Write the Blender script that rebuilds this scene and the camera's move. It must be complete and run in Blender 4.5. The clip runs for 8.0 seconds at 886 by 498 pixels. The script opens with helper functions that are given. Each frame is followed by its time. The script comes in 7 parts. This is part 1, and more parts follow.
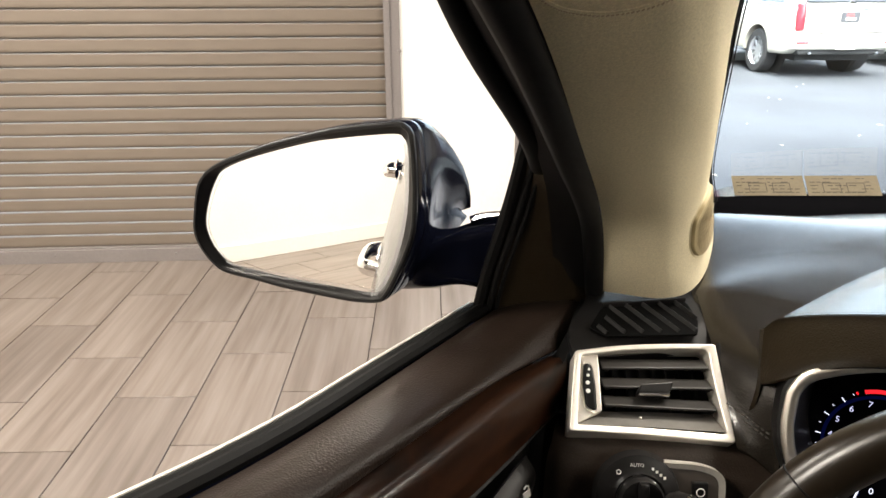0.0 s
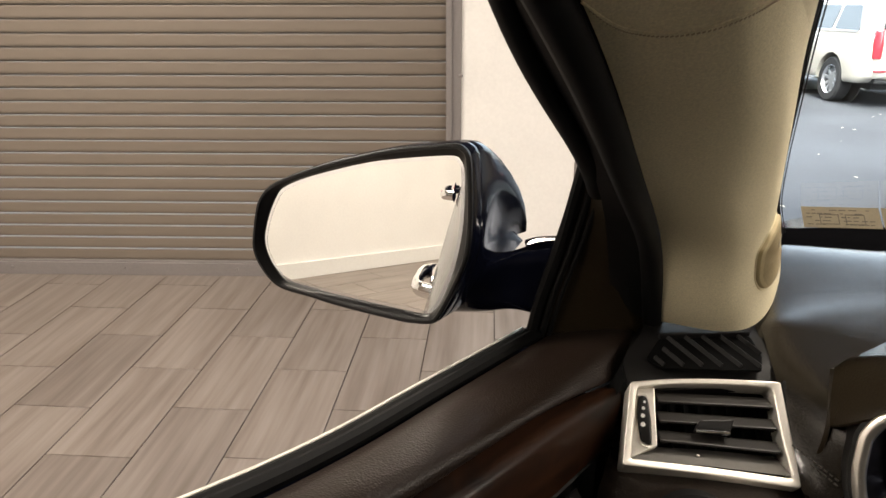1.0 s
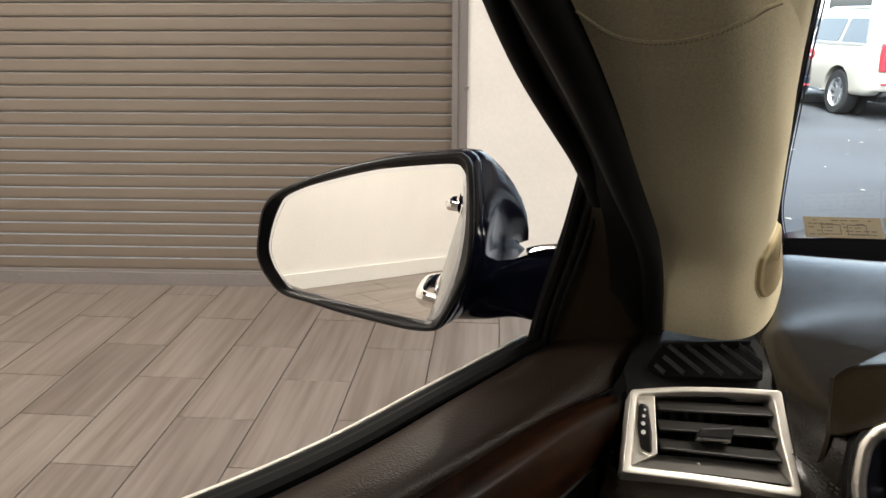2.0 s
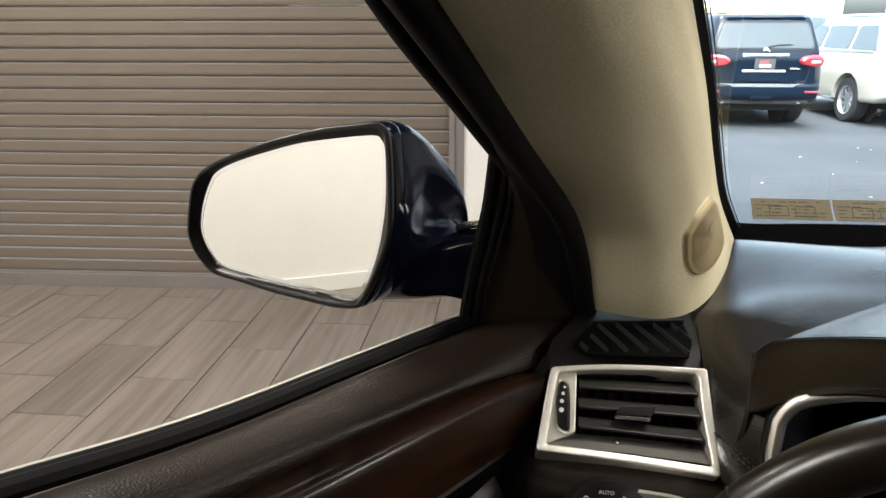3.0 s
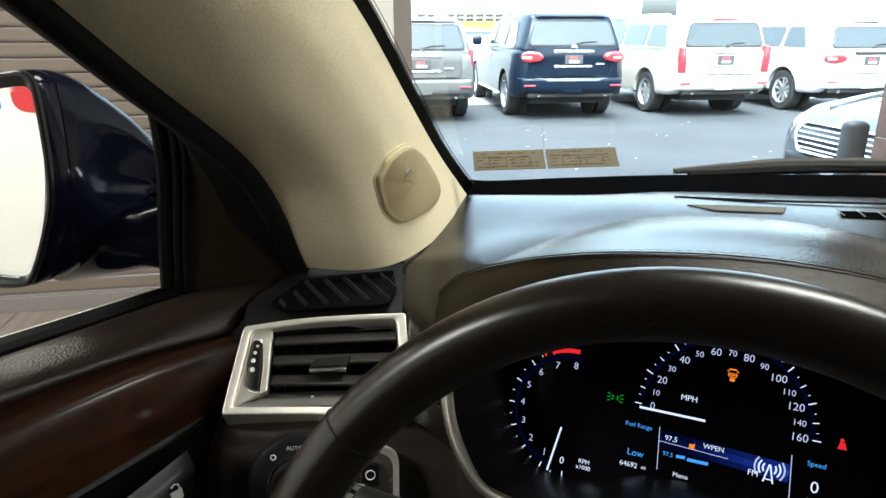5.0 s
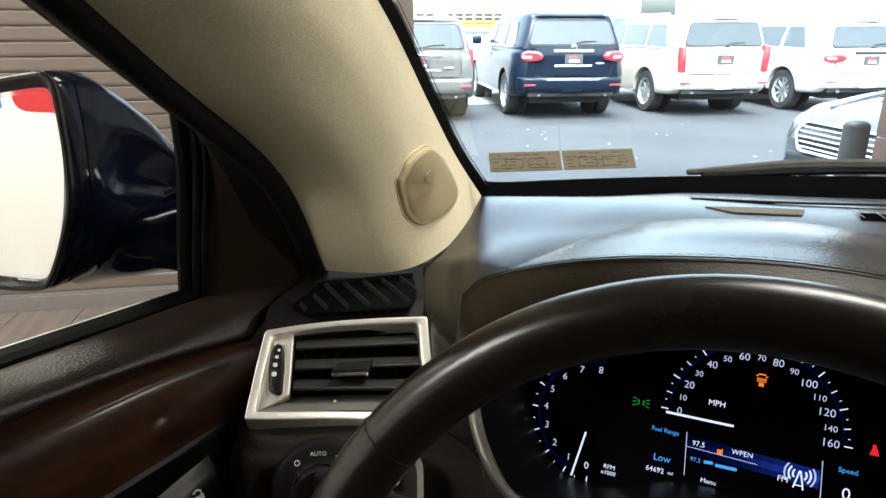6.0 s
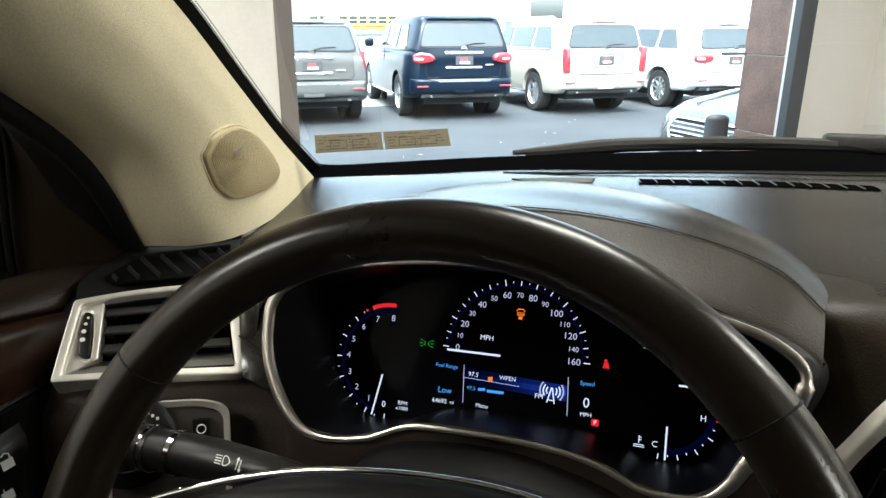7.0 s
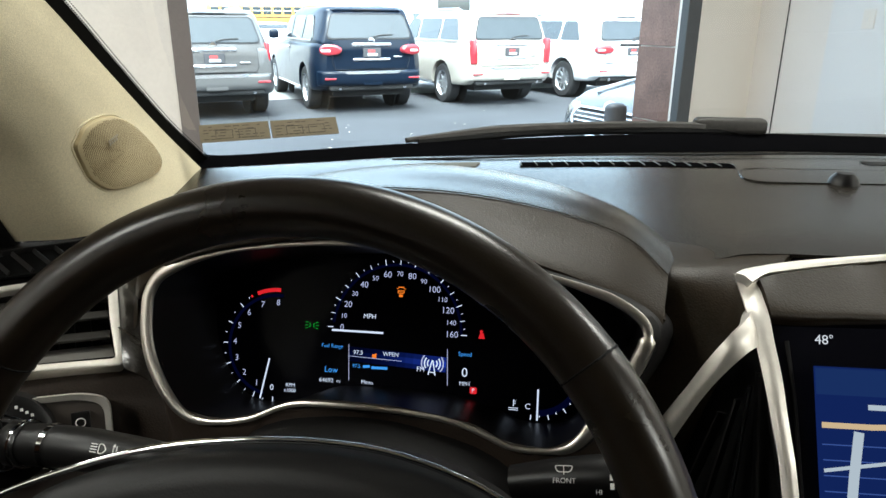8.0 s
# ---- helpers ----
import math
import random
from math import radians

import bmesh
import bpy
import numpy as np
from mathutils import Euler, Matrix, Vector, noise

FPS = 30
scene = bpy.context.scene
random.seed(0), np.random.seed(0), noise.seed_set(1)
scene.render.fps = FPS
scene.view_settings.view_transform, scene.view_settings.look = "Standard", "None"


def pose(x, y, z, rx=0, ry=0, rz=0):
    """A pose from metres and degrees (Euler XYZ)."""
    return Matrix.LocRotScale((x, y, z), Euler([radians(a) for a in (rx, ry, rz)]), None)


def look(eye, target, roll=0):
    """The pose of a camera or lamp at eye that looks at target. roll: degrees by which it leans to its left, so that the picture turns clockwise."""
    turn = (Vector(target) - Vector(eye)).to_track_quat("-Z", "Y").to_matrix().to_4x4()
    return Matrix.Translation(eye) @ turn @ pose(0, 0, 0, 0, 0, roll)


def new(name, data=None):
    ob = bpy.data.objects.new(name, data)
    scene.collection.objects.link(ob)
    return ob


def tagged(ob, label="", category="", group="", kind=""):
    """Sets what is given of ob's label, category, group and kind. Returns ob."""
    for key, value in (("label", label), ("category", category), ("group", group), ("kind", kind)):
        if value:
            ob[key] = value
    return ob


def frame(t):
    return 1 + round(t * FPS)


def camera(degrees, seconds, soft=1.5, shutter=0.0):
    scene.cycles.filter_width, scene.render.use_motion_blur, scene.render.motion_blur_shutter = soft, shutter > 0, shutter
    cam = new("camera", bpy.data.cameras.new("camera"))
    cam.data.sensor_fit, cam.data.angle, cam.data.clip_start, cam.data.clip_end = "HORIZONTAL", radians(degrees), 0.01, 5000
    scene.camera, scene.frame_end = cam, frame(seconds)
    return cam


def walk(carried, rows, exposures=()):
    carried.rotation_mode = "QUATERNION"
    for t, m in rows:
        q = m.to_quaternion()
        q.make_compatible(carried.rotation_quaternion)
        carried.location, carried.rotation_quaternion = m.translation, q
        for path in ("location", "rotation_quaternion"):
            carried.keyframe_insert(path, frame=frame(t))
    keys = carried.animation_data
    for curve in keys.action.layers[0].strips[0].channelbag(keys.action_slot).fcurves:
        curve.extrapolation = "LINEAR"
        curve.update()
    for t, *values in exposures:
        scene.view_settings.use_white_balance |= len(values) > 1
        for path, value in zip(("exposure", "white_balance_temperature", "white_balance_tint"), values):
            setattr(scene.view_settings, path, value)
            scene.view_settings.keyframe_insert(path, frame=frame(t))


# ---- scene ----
cam = camera(66.5, 8.0, 1.5, 0.0)
# seconds, eye, yaw, pitch, roll in degrees
PATH = [
    (0.0, -0.0857, 0.1930, 1.4848, 39.67, -22.01, -0.09),
    (0.5, -0.0899, 0.1930, 1.4817, 43.81, -20.58, -0.10),
    (1.0, -0.0867, 0.1964, 1.4824, 44.72, -20.00, -0.06),
    (1.2, -0.0830, 0.1975, 1.4822, 44.60, -19.84, -0.03),
    (2.3, -0.0785, 0.1945, 1.4806, 45.83, -18.68, 0.00),
    (2.5, -0.0716, 0.2000, 1.4797, 46.16, -18.48, 0.00),
    (3.0, -0.0324, 0.2491, 1.4502, 46.18, -18.28, -0.03),
    (3.5, 0.0155, 0.2616, 1.4380, 44.03, -18.21, -0.02),
    (4.0, 0.0609, 0.2859, 1.4293, 36.33, -18.05, -0.10),
    (4.5, 0.0563, 0.3303, 1.4082, 32.95, -18.25, -0.01),
    (4.7, 0.0534, 0.3315, 1.4075, 32.72, -18.23, 0.00),
    (5.8, 0.0393, 0.3291, 1.4074, 32.42, -18.21, 0.05),
    (6.0, 0.0333, 0.3264, 1.4087, 32.45, -18.26, 0.07),
    (6.5, 0.0275, 0.3101, 1.4163, 32.70, -18.25, 0.10),
    (7.0, 0.1324, 0.3138, 1.3956, 24.04, -18.01, 0.10),
    (7.5, 0.1384, 0.3030, 1.3910, 17.61, -18.45, 0.19),
    (7.8, 0.1420, 0.3040, 1.3917, 17.29, -18.60, 0.28),
    (8.0, 0.1654, 0.3049, 1.3930, 16.61, -18.62, 0.29),
]


def aim(x, y, z, yaw, pitch, roll):
    a, p = radians(yaw), radians(pitch)
    way = Vector((-math.sin(a) * math.cos(p), math.cos(a) * math.cos(p), math.sin(p)))
    return look((x, y, z), Vector((x, y, z)) + way, roll)


BRIGHT = 2.7
EXPOSURES = [(t, BRIGHT + e, k, tint) for t, e, k, tint in ((0.0, 0.66, 6650, 10), (0.5, 0.22, 6900, 12), (1.0, 0.03, 6850, 12), (2.3, -0.09, 6450, 9), (3.0, -0.09, 6300, 7), (4.0, 0.12, 6050, 3), (4.6, 0.15, 6000, 1), (6.0, 0.15, 6200, 5), (6.5, 0.17, 6250, 6), (7.0, 0.08, 6150, 3), (7.5, -0.13, 6050, 3), (8.0, -0.10, 6050, 3))]
walk(cam, [(t, aim(*row)) for t, *row in PATH], EXPOSURES)

# ---- daylight: a bright overcast sky ----
world = bpy.data.worlds.new("sky")
scene.world = world
world.use_nodes = True
sky = world.node_tree.nodes.new("ShaderNodeTexSky")
sky.sky_type, sky.sun_disc = "NISHITA", False
sky.sun_elevation, sky.sun_rotation = radians(58), radians(160)
sky.air_density, sky.dust_density, sky.ozone_density = 1.0, 6.0, 1.0
back = world.node_tree.nodes["Background"]
pale = world.node_tree.nodes.new("ShaderNodeHueSaturation")   # cloud cover takes most of the blue out
pale.inputs["Saturation"].default_value, pale.inputs["Value"].default_value = 0.5, 1.6
world.node_tree.links.new(sky.outputs[0], pale.inputs["Color"])
cold = world.node_tree.nodes.new("ShaderNodeVectorMath")
cold.operation = "MULTIPLY"
cold.inputs[1].default_value = (0.88, 1.0, 1.03)
world.node_tree.links.new(pale.outputs[0], cold.inputs[0])
world.node_tree.links.new(cold.outputs[0], back.inputs[0])
back.inputs[1].default_value = 0.15
SUN = 0.9


def lamp(name, kind, energy, m, color=(1, 1, 1), **more):
    data = bpy.data.lights.new(name, kind)
    data.energy, data.color = energy, color
    ob = new(name, data)
    ob.matrix_world = m
    if kind == "SUN":
        data.angle = radians(more["angle"])
    if kind == "AREA":
        data.shape, data.size, data.size_y = "RECTANGLE", *more["size"]
    return ob


# the building stands at an angle to the car: A along its front, OUT through it
TURN = radians(43)
A, OUT = Vector((math.cos(TURN), math.sin(TURN), 0)), Vector((-math.sin(TURN), math.cos(TURN), 0))


def at(u, n, z=0.0):
    return A * u + OUT * n + Vector((0, 0, z))


HOUSE = Matrix(((A.x, OUT.x, 0, 0), (A.y, OUT.y, 0, 0), (0, 0, 1, 0), (0, 0, 0, 1)))
FRONT = 3.79      # the inner face of the front wall
LOT = -0.12       # the parking lot lies a step lower
lamp("sun", "SUN", SUN, look(at(2, 20, 30), at(4, 8, 0)), (0.95, 1.0, 0.99), angle=25)


# ---- materials ----
def material(name, color, rough=0.5, metal=0.0, grain=0.0, scale=200.0, bump=0.0, bump_scale=None, spread=0.0, stain=0.0, stain_scale=3.0,
             spec=0.5, coat=0.0, cells=False, random_tint=0.0, stretch=(1, 1, 1), emit=0.0):
    m = bpy.data.materials.new(name)
    m.use_nodes = True
    nt = m.node_tree
    b = nt.nodes["Principled BSDF"]
    b.inputs["Roughness"].default_value, b.inputs["Metallic"].default_value = rough, metal
    b.inputs["Specular IOR Level"].default_value = spec
    b.inputs["Coat Weight"].default_value, b.inputs["Coat Roughness"].default_value = coat, 0.04
    b.inputs["Base Color"].default_value = (*color, 1)
    co = nt.nodes.new("ShaderNodeTexCoord")
    mp = nt.nodes.new("ShaderNodeMapping")
    mp.inputs["Scale"].default_value = stretch
    nt.links.new(co.outputs["Object"], mp.inputs[0])

    def noise_tex(s, detail=4.0):
        n = nt.nodes.new("ShaderNodeTexNoise")
        n.inputs["Scale"].default_value, n.inputs["Detail"].default_value = s, detail
        nt.links.new(mp.outputs[0], n.inputs["Vector"])
        return n

    value = None

    def scaled(sock, amount):
        nonlocal value
        mr = nt.nodes.new("ShaderNodeMapRange")
        mr.inputs[3].default_value, mr.inputs[4].default_value = 1 - amount, 1 + amount
        mr.inputs[1].default_value, mr.inputs[2].default_value = 0.25, 0.75
        nt.links.new(sock, mr.inputs[0])
        if value is None:
            value = mr.outputs[0]
        else:
            mu = nt.nodes.new("ShaderNodeMath")
            mu.operation = "MULTIPLY"
            nt.links.new(value, mu.inputs[0]), nt.links.new(mr.outputs[0], mu.inputs[1])
            value = mu.outputs[0]

    if grain:
        scaled(noise_tex(scale).outputs[0], grain)
    if stain:
        scaled(noise_tex(stain_scale).outputs[0], stain)
    if random_tint:
        info = nt.nodes.new("ShaderNodeObjectInfo")
        mr = nt.nodes.new("ShaderNodeMapRange")
        mr.inputs[3].default_value, mr.inputs[4].default_value = 0.25, 0.75
        nt.links.new(info.outputs["Random"], mr.inputs[0])
        scaled(mr.outputs[0], random_tint)
    if value is not None:
        mix = nt.nodes.new("ShaderNodeVectorMath")
        mix.operation = "SCALE"
        mix.inputs[0].default_value = color
        nt.links.new(value, mix.inputs["Scale"])
        nt.links.new(mix.outputs[0], b.inputs["Base Color"])
    if spread:
        n = noise_tex(stain_scale * 2)
        mr = nt.nodes.new("ShaderNodeMapRange")
        mr.inputs[3].default_value, mr.inputs[4].default_value = max(rough - spread, 0.02), min(rough + spread, 1)
        nt.links.new(n.outputs[0], mr.inputs[0]), nt.links.new(mr.outputs[0], b.inputs["Roughness"])
    if bump:
        if cells:
            v = nt.nodes.new("ShaderNodeTexVoronoi")
            v.feature = "SMOOTH_F1"
            v.inputs["Scale"].default_value = bump_scale or scale
            nt.links.new(mp.outputs[0], v.inputs["Vector"])
            h = v.outputs["Distance"]
        else:
            h = noise_tex(bump_scale or scale, 3.0).outputs[0]
        bp = nt.nodes.new("ShaderNodeBump")
        bp.inputs["Strength"].default_value, bp.inputs["Distance"].default_value = bump, 0.0005 if cells else 0.001
        nt.links.new(h, bp.inputs["Height"]), nt.links.new(bp.outputs[0], b.inputs["Normal"])
    if emit:
        b.inputs["Emission Color"].default_value, b.inputs["Emission Strength"].default_value = (*color, 1), emit
    return m


def clear(name, rough=0.0, tint=(1, 1, 1)):
    m = bpy.data.materials.new(name)
    m.use_nodes = True
    nt = m.node_tree
    nt.nodes.remove(nt.nodes["Principled BSDF"])
    g, t, mix, f = (nt.nodes.new("ShaderNode" + k) for k in ("BsdfGlossy", "BsdfTransparent", "MixShader", "Fresnel"))
    g.inputs["Roughness"].default_value, t.inputs[0].default_value, f.inputs[0].default_value = rough, (*tint, 1), 1.45
    nt.links.new(f.outputs[0], mix.inputs[0]), nt.links.new(t.outputs[0], mix.inputs[1]), nt.links.new(g.outputs[0], mix.inputs[2])
    nt.links.new(mix.outputs[0], nt.nodes["Material Output"].inputs[0])
    return m


LEATHER = material("black leather", (0.0150, 0.0122, 0.0092), 0.24, grain=0.15, scale=500, bump=0.32, bump_scale=650, cells=True, spread=0.02, stain_scale=5, spec=0.54)
PAD = material("dark brown leather", (0.0220, 0.0142, 0.0104), 0.40, spec=0.32, grain=0.2, scale=700, bump=0.6, bump_scale=750, cells=True, spread=0.06, stain_scale=9)
VISOR = material("stitched leather", (0.0205, 0.0142, 0.0076), 0.42, grain=0.25, scale=600, spec=0.20, bump=0.36, bump_scale=850, cells=True)
PLASTIC = material("black plastic", (0.007, 0.0065, 0.0065), 0.5, spec=0.25, grain=0.15, scale=900, bump=0.15, bump_scale=900)
SMOOTH = material("smooth black plastic", (0.007, 0.0065, 0.0065), 0.38, grain=0.1, scale=300, spec=0.3)
GRAINY = material("grained brown plastic", (0.032, 0.022, 0.016), 0.48, grain=0.3, scale=700, bump=0.5, bump_scale=800, cells=True)
RUBBER = material("black rubber", (0.005, 0.005, 0.005), 0.6, spec=0.18, grain=0.2, scale=500)
RIM = material("worn leather rim", (0.0130, 0.0092, 0.0056), 0.28, spec=0.50, grain=0.2, scale=300, bump=0.06, bump_scale=900, cells=True, spread=0.02, stain=0.06, stain_scale=14)
CLOTH = material("beige woven cloth", (0.73, 0.65, 0.45), 0.9, grain=0.14, scale=800, bump=0.35, bump_scale=1200, stain=0.05, stain_scale=8, spec=0.2)
GRILLE = material("beige speaker mesh", (0.52, 0.43, 0.25), 0.7, grain=0.1, scale=1500)
SILVER = material("satin silver trim", (0.86, 0.82, 0.75), 0.46, metal=0.75, grain=0.05, scale=200, spread=0.05, stain_scale=12)
CHROME = material("polished chrome", (0.85, 0.85, 0.86), 0.06, metal=1.0, grain=0.03, scale=40)
FACE = material("black gauge glass", (0.004, 0.004, 0.006), 0.12, grain=0.1, scale=50, spec=0.03)
MIRROR = material("mirror glass", (0.93, 0.92, 0.88), 0.0, metal=1.0)
NAVY = material("navy black car paint", (0.004, 0.005, 0.012), 0.14, grain=0.1, scale=2000, coat=0.06, spec=0.15)
GLASS = clear("clear glass")
CREAM = material("cream painted wall", (0.74, 0.71, 0.65), 0.7, grain=0.03, scale=60, bump=0.1, bump_scale=400, stain=0.03)
WHITE = material("white painted wall", (0.84, 0.82, 0.79), 0.7, grain=0.03, scale=60, bump=0.1, bump_scale=400, stain=0.03)
TRIM = material("grey painted steel", (0.20, 0.18, 0.175), 0.5, grain=0.06, scale=80, stain=0.06, bump=0.1, bump_scale=300)
SLAT = material("tan enamelled slat", (0.175, 0.143, 0.114), 0.5, grain=0.05, scale=30, stain=0.06, stain_scale=1.5, stretch=(0.2, 1, 1))
BASE = material("white base trim", (0.8, 0.79, 0.76), 0.5, grain=0.03, scale=50)
CEILING = material("grey ceiling board", (0.22, 0.215, 0.21), 0.9, grain=0.05, scale=90)
ASPHALT = material("asphalt", (0.042, 0.045, 0.050), 0.9, spec=0.2, grain=0.35, scale=90, bump=0.6, bump_scale=120, stain=0.2, stain_scale=0.6)
GROUT = material("grey grout", (0.07, 0.056, 0.05), 0.9, grain=0.2, scale=100)


def tile_material():
    m = material("wood-look porcelain tile", (0.42, 0.37, 0.34), 0.35, spread=0.08, stain_scale=2.0)
    nt = m.node_tree
    b = nt.nodes["Principled BSDF"]
    co, info = nt.nodes.new("ShaderNodeTexCoord"), nt.nodes.new("ShaderNodeObjectInfo")
    add = nt.nodes.new("ShaderNodeVectorMath")
    add.operation = "MULTIPLY_ADD"
    off = nt.nodes.new("ShaderNodeCombineXYZ")
    off.inputs[0].default_value = off.inputs[1].default_value = 17.0
    nt.links.new(info.outputs["Random"], off.inputs[2])
    mp = nt.nodes.new("ShaderNodeMapping")
    mp.inputs["Scale"].default_value = (26, 1.6, 1)
    nt.links.new(co.outputs["Object"], mp.inputs[0])
    mul = nt.nodes.new("ShaderNodeMath")
    mul.operation = "MULTIPLY"
    mul.inputs[1].default_value = 60.0
    nt.links.new(info.outputs["Random"], mul.inputs[0])
    n1 = nt.nodes.new("ShaderNodeTexNoise")
    n1.noise_dimensions = "4D"
    n1.inputs["Scale"].default_value, n1.inputs["Detail"].default_value = 1.0, 5.0
    nt.links.new(mp.outputs[0], n1.inputs["Vector"]), nt.links.new(mul.outputs[0], n1.inputs["W"])
    ramp = nt.nodes.new("ShaderNodeValToRGB")
    ramp.color_ramp.elements[0].position, ramp.color_ramp.elements[0].color = 0.3, (0.155, 0.125, 0.106, 1)
    ramp.color_ramp.elements[1].position, ramp.color_ramp.elements[1].color = 0.72, (0.275, 0.235, 0.21, 1)
    nt.links.new(n1.outputs[0], ramp.inputs[0])
    tone = nt.nodes.new("ShaderNodeMapRange")
    tone.inputs[3].default_value, tone.inputs[4].default_value = 0.88, 1.1
    nt.links.new(info.outputs["Random"], tone.inputs[0])
    sc = nt.nodes.new("ShaderNodeVectorMath")
    sc.operation = "SCALE"
    nt.links.new(ramp.outputs[0], sc.inputs[0]), nt.links.new(tone.outputs[0], sc.inputs["Scale"])
    nt.links.new(sc.outputs[0], b.inputs["Base Color"])
    return m


TILE = tile_material()


def wood_material():
    m = material("polished burl wood", (0.06, 0.03, 0.015), 0.5, coat=0.28, spec=0.12)
    nt = m.node_tree
    b = nt.nodes["Principled BSDF"]
    b.inputs["Coat Roughness"].default_value = 0.17
    co, mp = nt.nodes.new("ShaderNodeTexCoord"), nt.nodes.new("ShaderNodeMapping")
    mp.inputs["Scale"].default_value = (30, 14, 40)
    n1 = nt.nodes.new("ShaderNodeTexNoise")
    n1.inputs["Scale"].default_value, n1.inputs["Detail"].default_value, n1.inputs["Distortion"].default_value = 1.0, 6.0, 1.2
    ramp = nt.nodes.new("ShaderNodeValToRGB")
    ramp.color_ramp.elements[0].position, ramp.color_ramp.elements[0].color = 0.35, (0.010, 0.0042, 0.0022, 1)
    ramp.color_ramp.elements[1].position, ramp.color_ramp.elements[1].color = 0.7, (0.042, 0.0165, 0.0075, 1)
    nt.links.new(co.outputs["Object"], mp.inputs[0]), nt.links.new(mp.outputs[0], n1.inputs["Vector"])
    nt.links.new(n1.outputs[0], ramp.inputs[0]), nt.links.new(ramp.outputs[0], b.inputs["Base Color"])
    return m


WOOD = wood_material()


def glow(name, color, strength):
    m = bpy.data.materials.new(name)
    m.use_nodes = True
    nt = m.node_tree
    nt.nodes.remove(nt.nodes["Principled BSDF"])
    e = nt.nodes.new("ShaderNodeEmission")
    e.inputs[0].default_value, e.inputs[1].default_value = (*color, 1), strength
    nt.links.new(e.outputs[0], nt.nodes["Material Output"].inputs[0])
    return m


LIT = glow("white gauge light", (0.78, 0.83, 1.0), 0.155)
LITDIM = glow("pale violet gauge light", (0.62, 0.64, 0.92), 0.12)
LITBLUE = glow("cyan display text", (0.08, 0.36, 0.9), 0.15)
LITRED = glow("red gauge light", (0.9, 0.02, 0.03), 0.13)
LITORANGE = glow("orange warning light", (1.0, 0.22, 0.02), 0.16)
LITGREEN = glow("green lamp light", (0.03, 0.6, 0.05), 0.09)
LITNAVY = glow("blue gauge halo", (0.01, 0.02, 0.2), 0.011)


# ---- mesh tools ----
def mesh_of(name, bm, mat, smooth=False):
    if smooth:
        for e in bm.edges:
            if len(e.link_faces) == 2 and e.calc_face_angle(0) > radians(38):
                e.smooth = False
    me = bpy.data.meshes.new(name)
    bm.to_mesh(me)
    bm.free()
    me.materials.append(mat)
    if smooth:
        me.polygons.foreach_set("use_smooth", [True] * len(me.polygons))
    return me


def part(name, bm, mat, parent=None, label="", smooth=False, m=None):
    ob = new(name, mesh_of(name, bm, mat, smooth))
    if parent is not None:
        ob.parent = parent
    if m is not None:
        ob.matrix_basis = m
    if label:
        ob["label"] = label
    return ob


def thing(name, label, category, m=None, group="", kind=""):
    ob = new(name)
    ob.empty_display_size = 0.05
    if m is not None:
        ob.matrix_basis = m
    return tagged(ob, label, category, group, kind)


def merge(*meshes):
    out = bmesh.new()
    for b in meshes:
        me = bpy.data.meshes.new("tmp")
        b.to_mesh(me)
        out.from_mesh(me)
        b.free()
        bpy.data.meshes.remove(me)
    return out


def box(x0, x1, y0, y1, z0, z1, bevel=0.0, segments=2, m=None):
    bm = bmesh.new()
    bmesh.ops.create_cube(bm, size=1)
    bmesh.ops.scale(bm, vec=(x1 - x0, y1 - y0, z1 - z0), verts=bm.verts)
    bmesh.ops.translate(bm, vec=((x0 + x1) / 2, (y0 + y1) / 2, (z0 + z1) / 2), verts=bm.verts)
    if bevel:
        bmesh.ops.bevel(bm, geom=bm.edges[:], offset=bevel, segments=segments, affect="EDGES", profile=0.5)
    if m is not None:
        bm.transform(m)
    return bm


def lathe(profile, n=32, m=None):
    """A profile of (radius, height) turned about z."""
    bm = bmesh.new()
    rings = []
    for r, z in profile:
        rings.append([bm.verts.new((r * math.cos(2 * math.pi * i / n), r * math.sin(2 * math.pi * i / n), z)) for i in range(n)] if r > 1e-6 else [bm.verts.new((0, 0, z))])
    for a, b in zip(rings, rings[1:]):
        for i in range(n):
            j = (i + 1) % n
            if len(a) == 1 and len(b) > 1:
                bm.faces.new((a[0], b[j], b[i]))
            elif len(b) == 1 and len(a) > 1:
                bm.faces.new((a[i], a[j], b[0]))
            elif len(a) > 1:
                bm.faces.new((a[i], a[j], b[j], b[i]))
    bmesh.ops.recalc_face_normals(bm, faces=bm.faces)
    if m is not None:
        bm.transform(m)
    return bm


def spline(points, n, closed=False):
    """n + 1 points along a smooth curve through the given ones."""
    p = [Vector(q) for q in points]
    k = len(p)
    out = []
    spans = k if closed else k - 1
    for i in range(n if closed else n + 1):
        s = i * spans / n
        j = min(int(s), spans - 1)
        f = s - j
        if closed:
            a, b, c, d = p[(j - 1) % k], p[j % k], p[(j + 1) % k], p[(j + 2) % k]
        else:
            b, c = p[j], p[j + 1]
            a = p[j - 1] if j > 0 else 2 * b - c
            d = p[j + 2] if j + 2 < k else 2 * c - b
        out.append(0.5 * (2 * b + (c - a) * f + (2 * a - 5 * b + 4 * c - d) * f * f + (3 * b - a - 3 * c + d) * f**3))
    return out


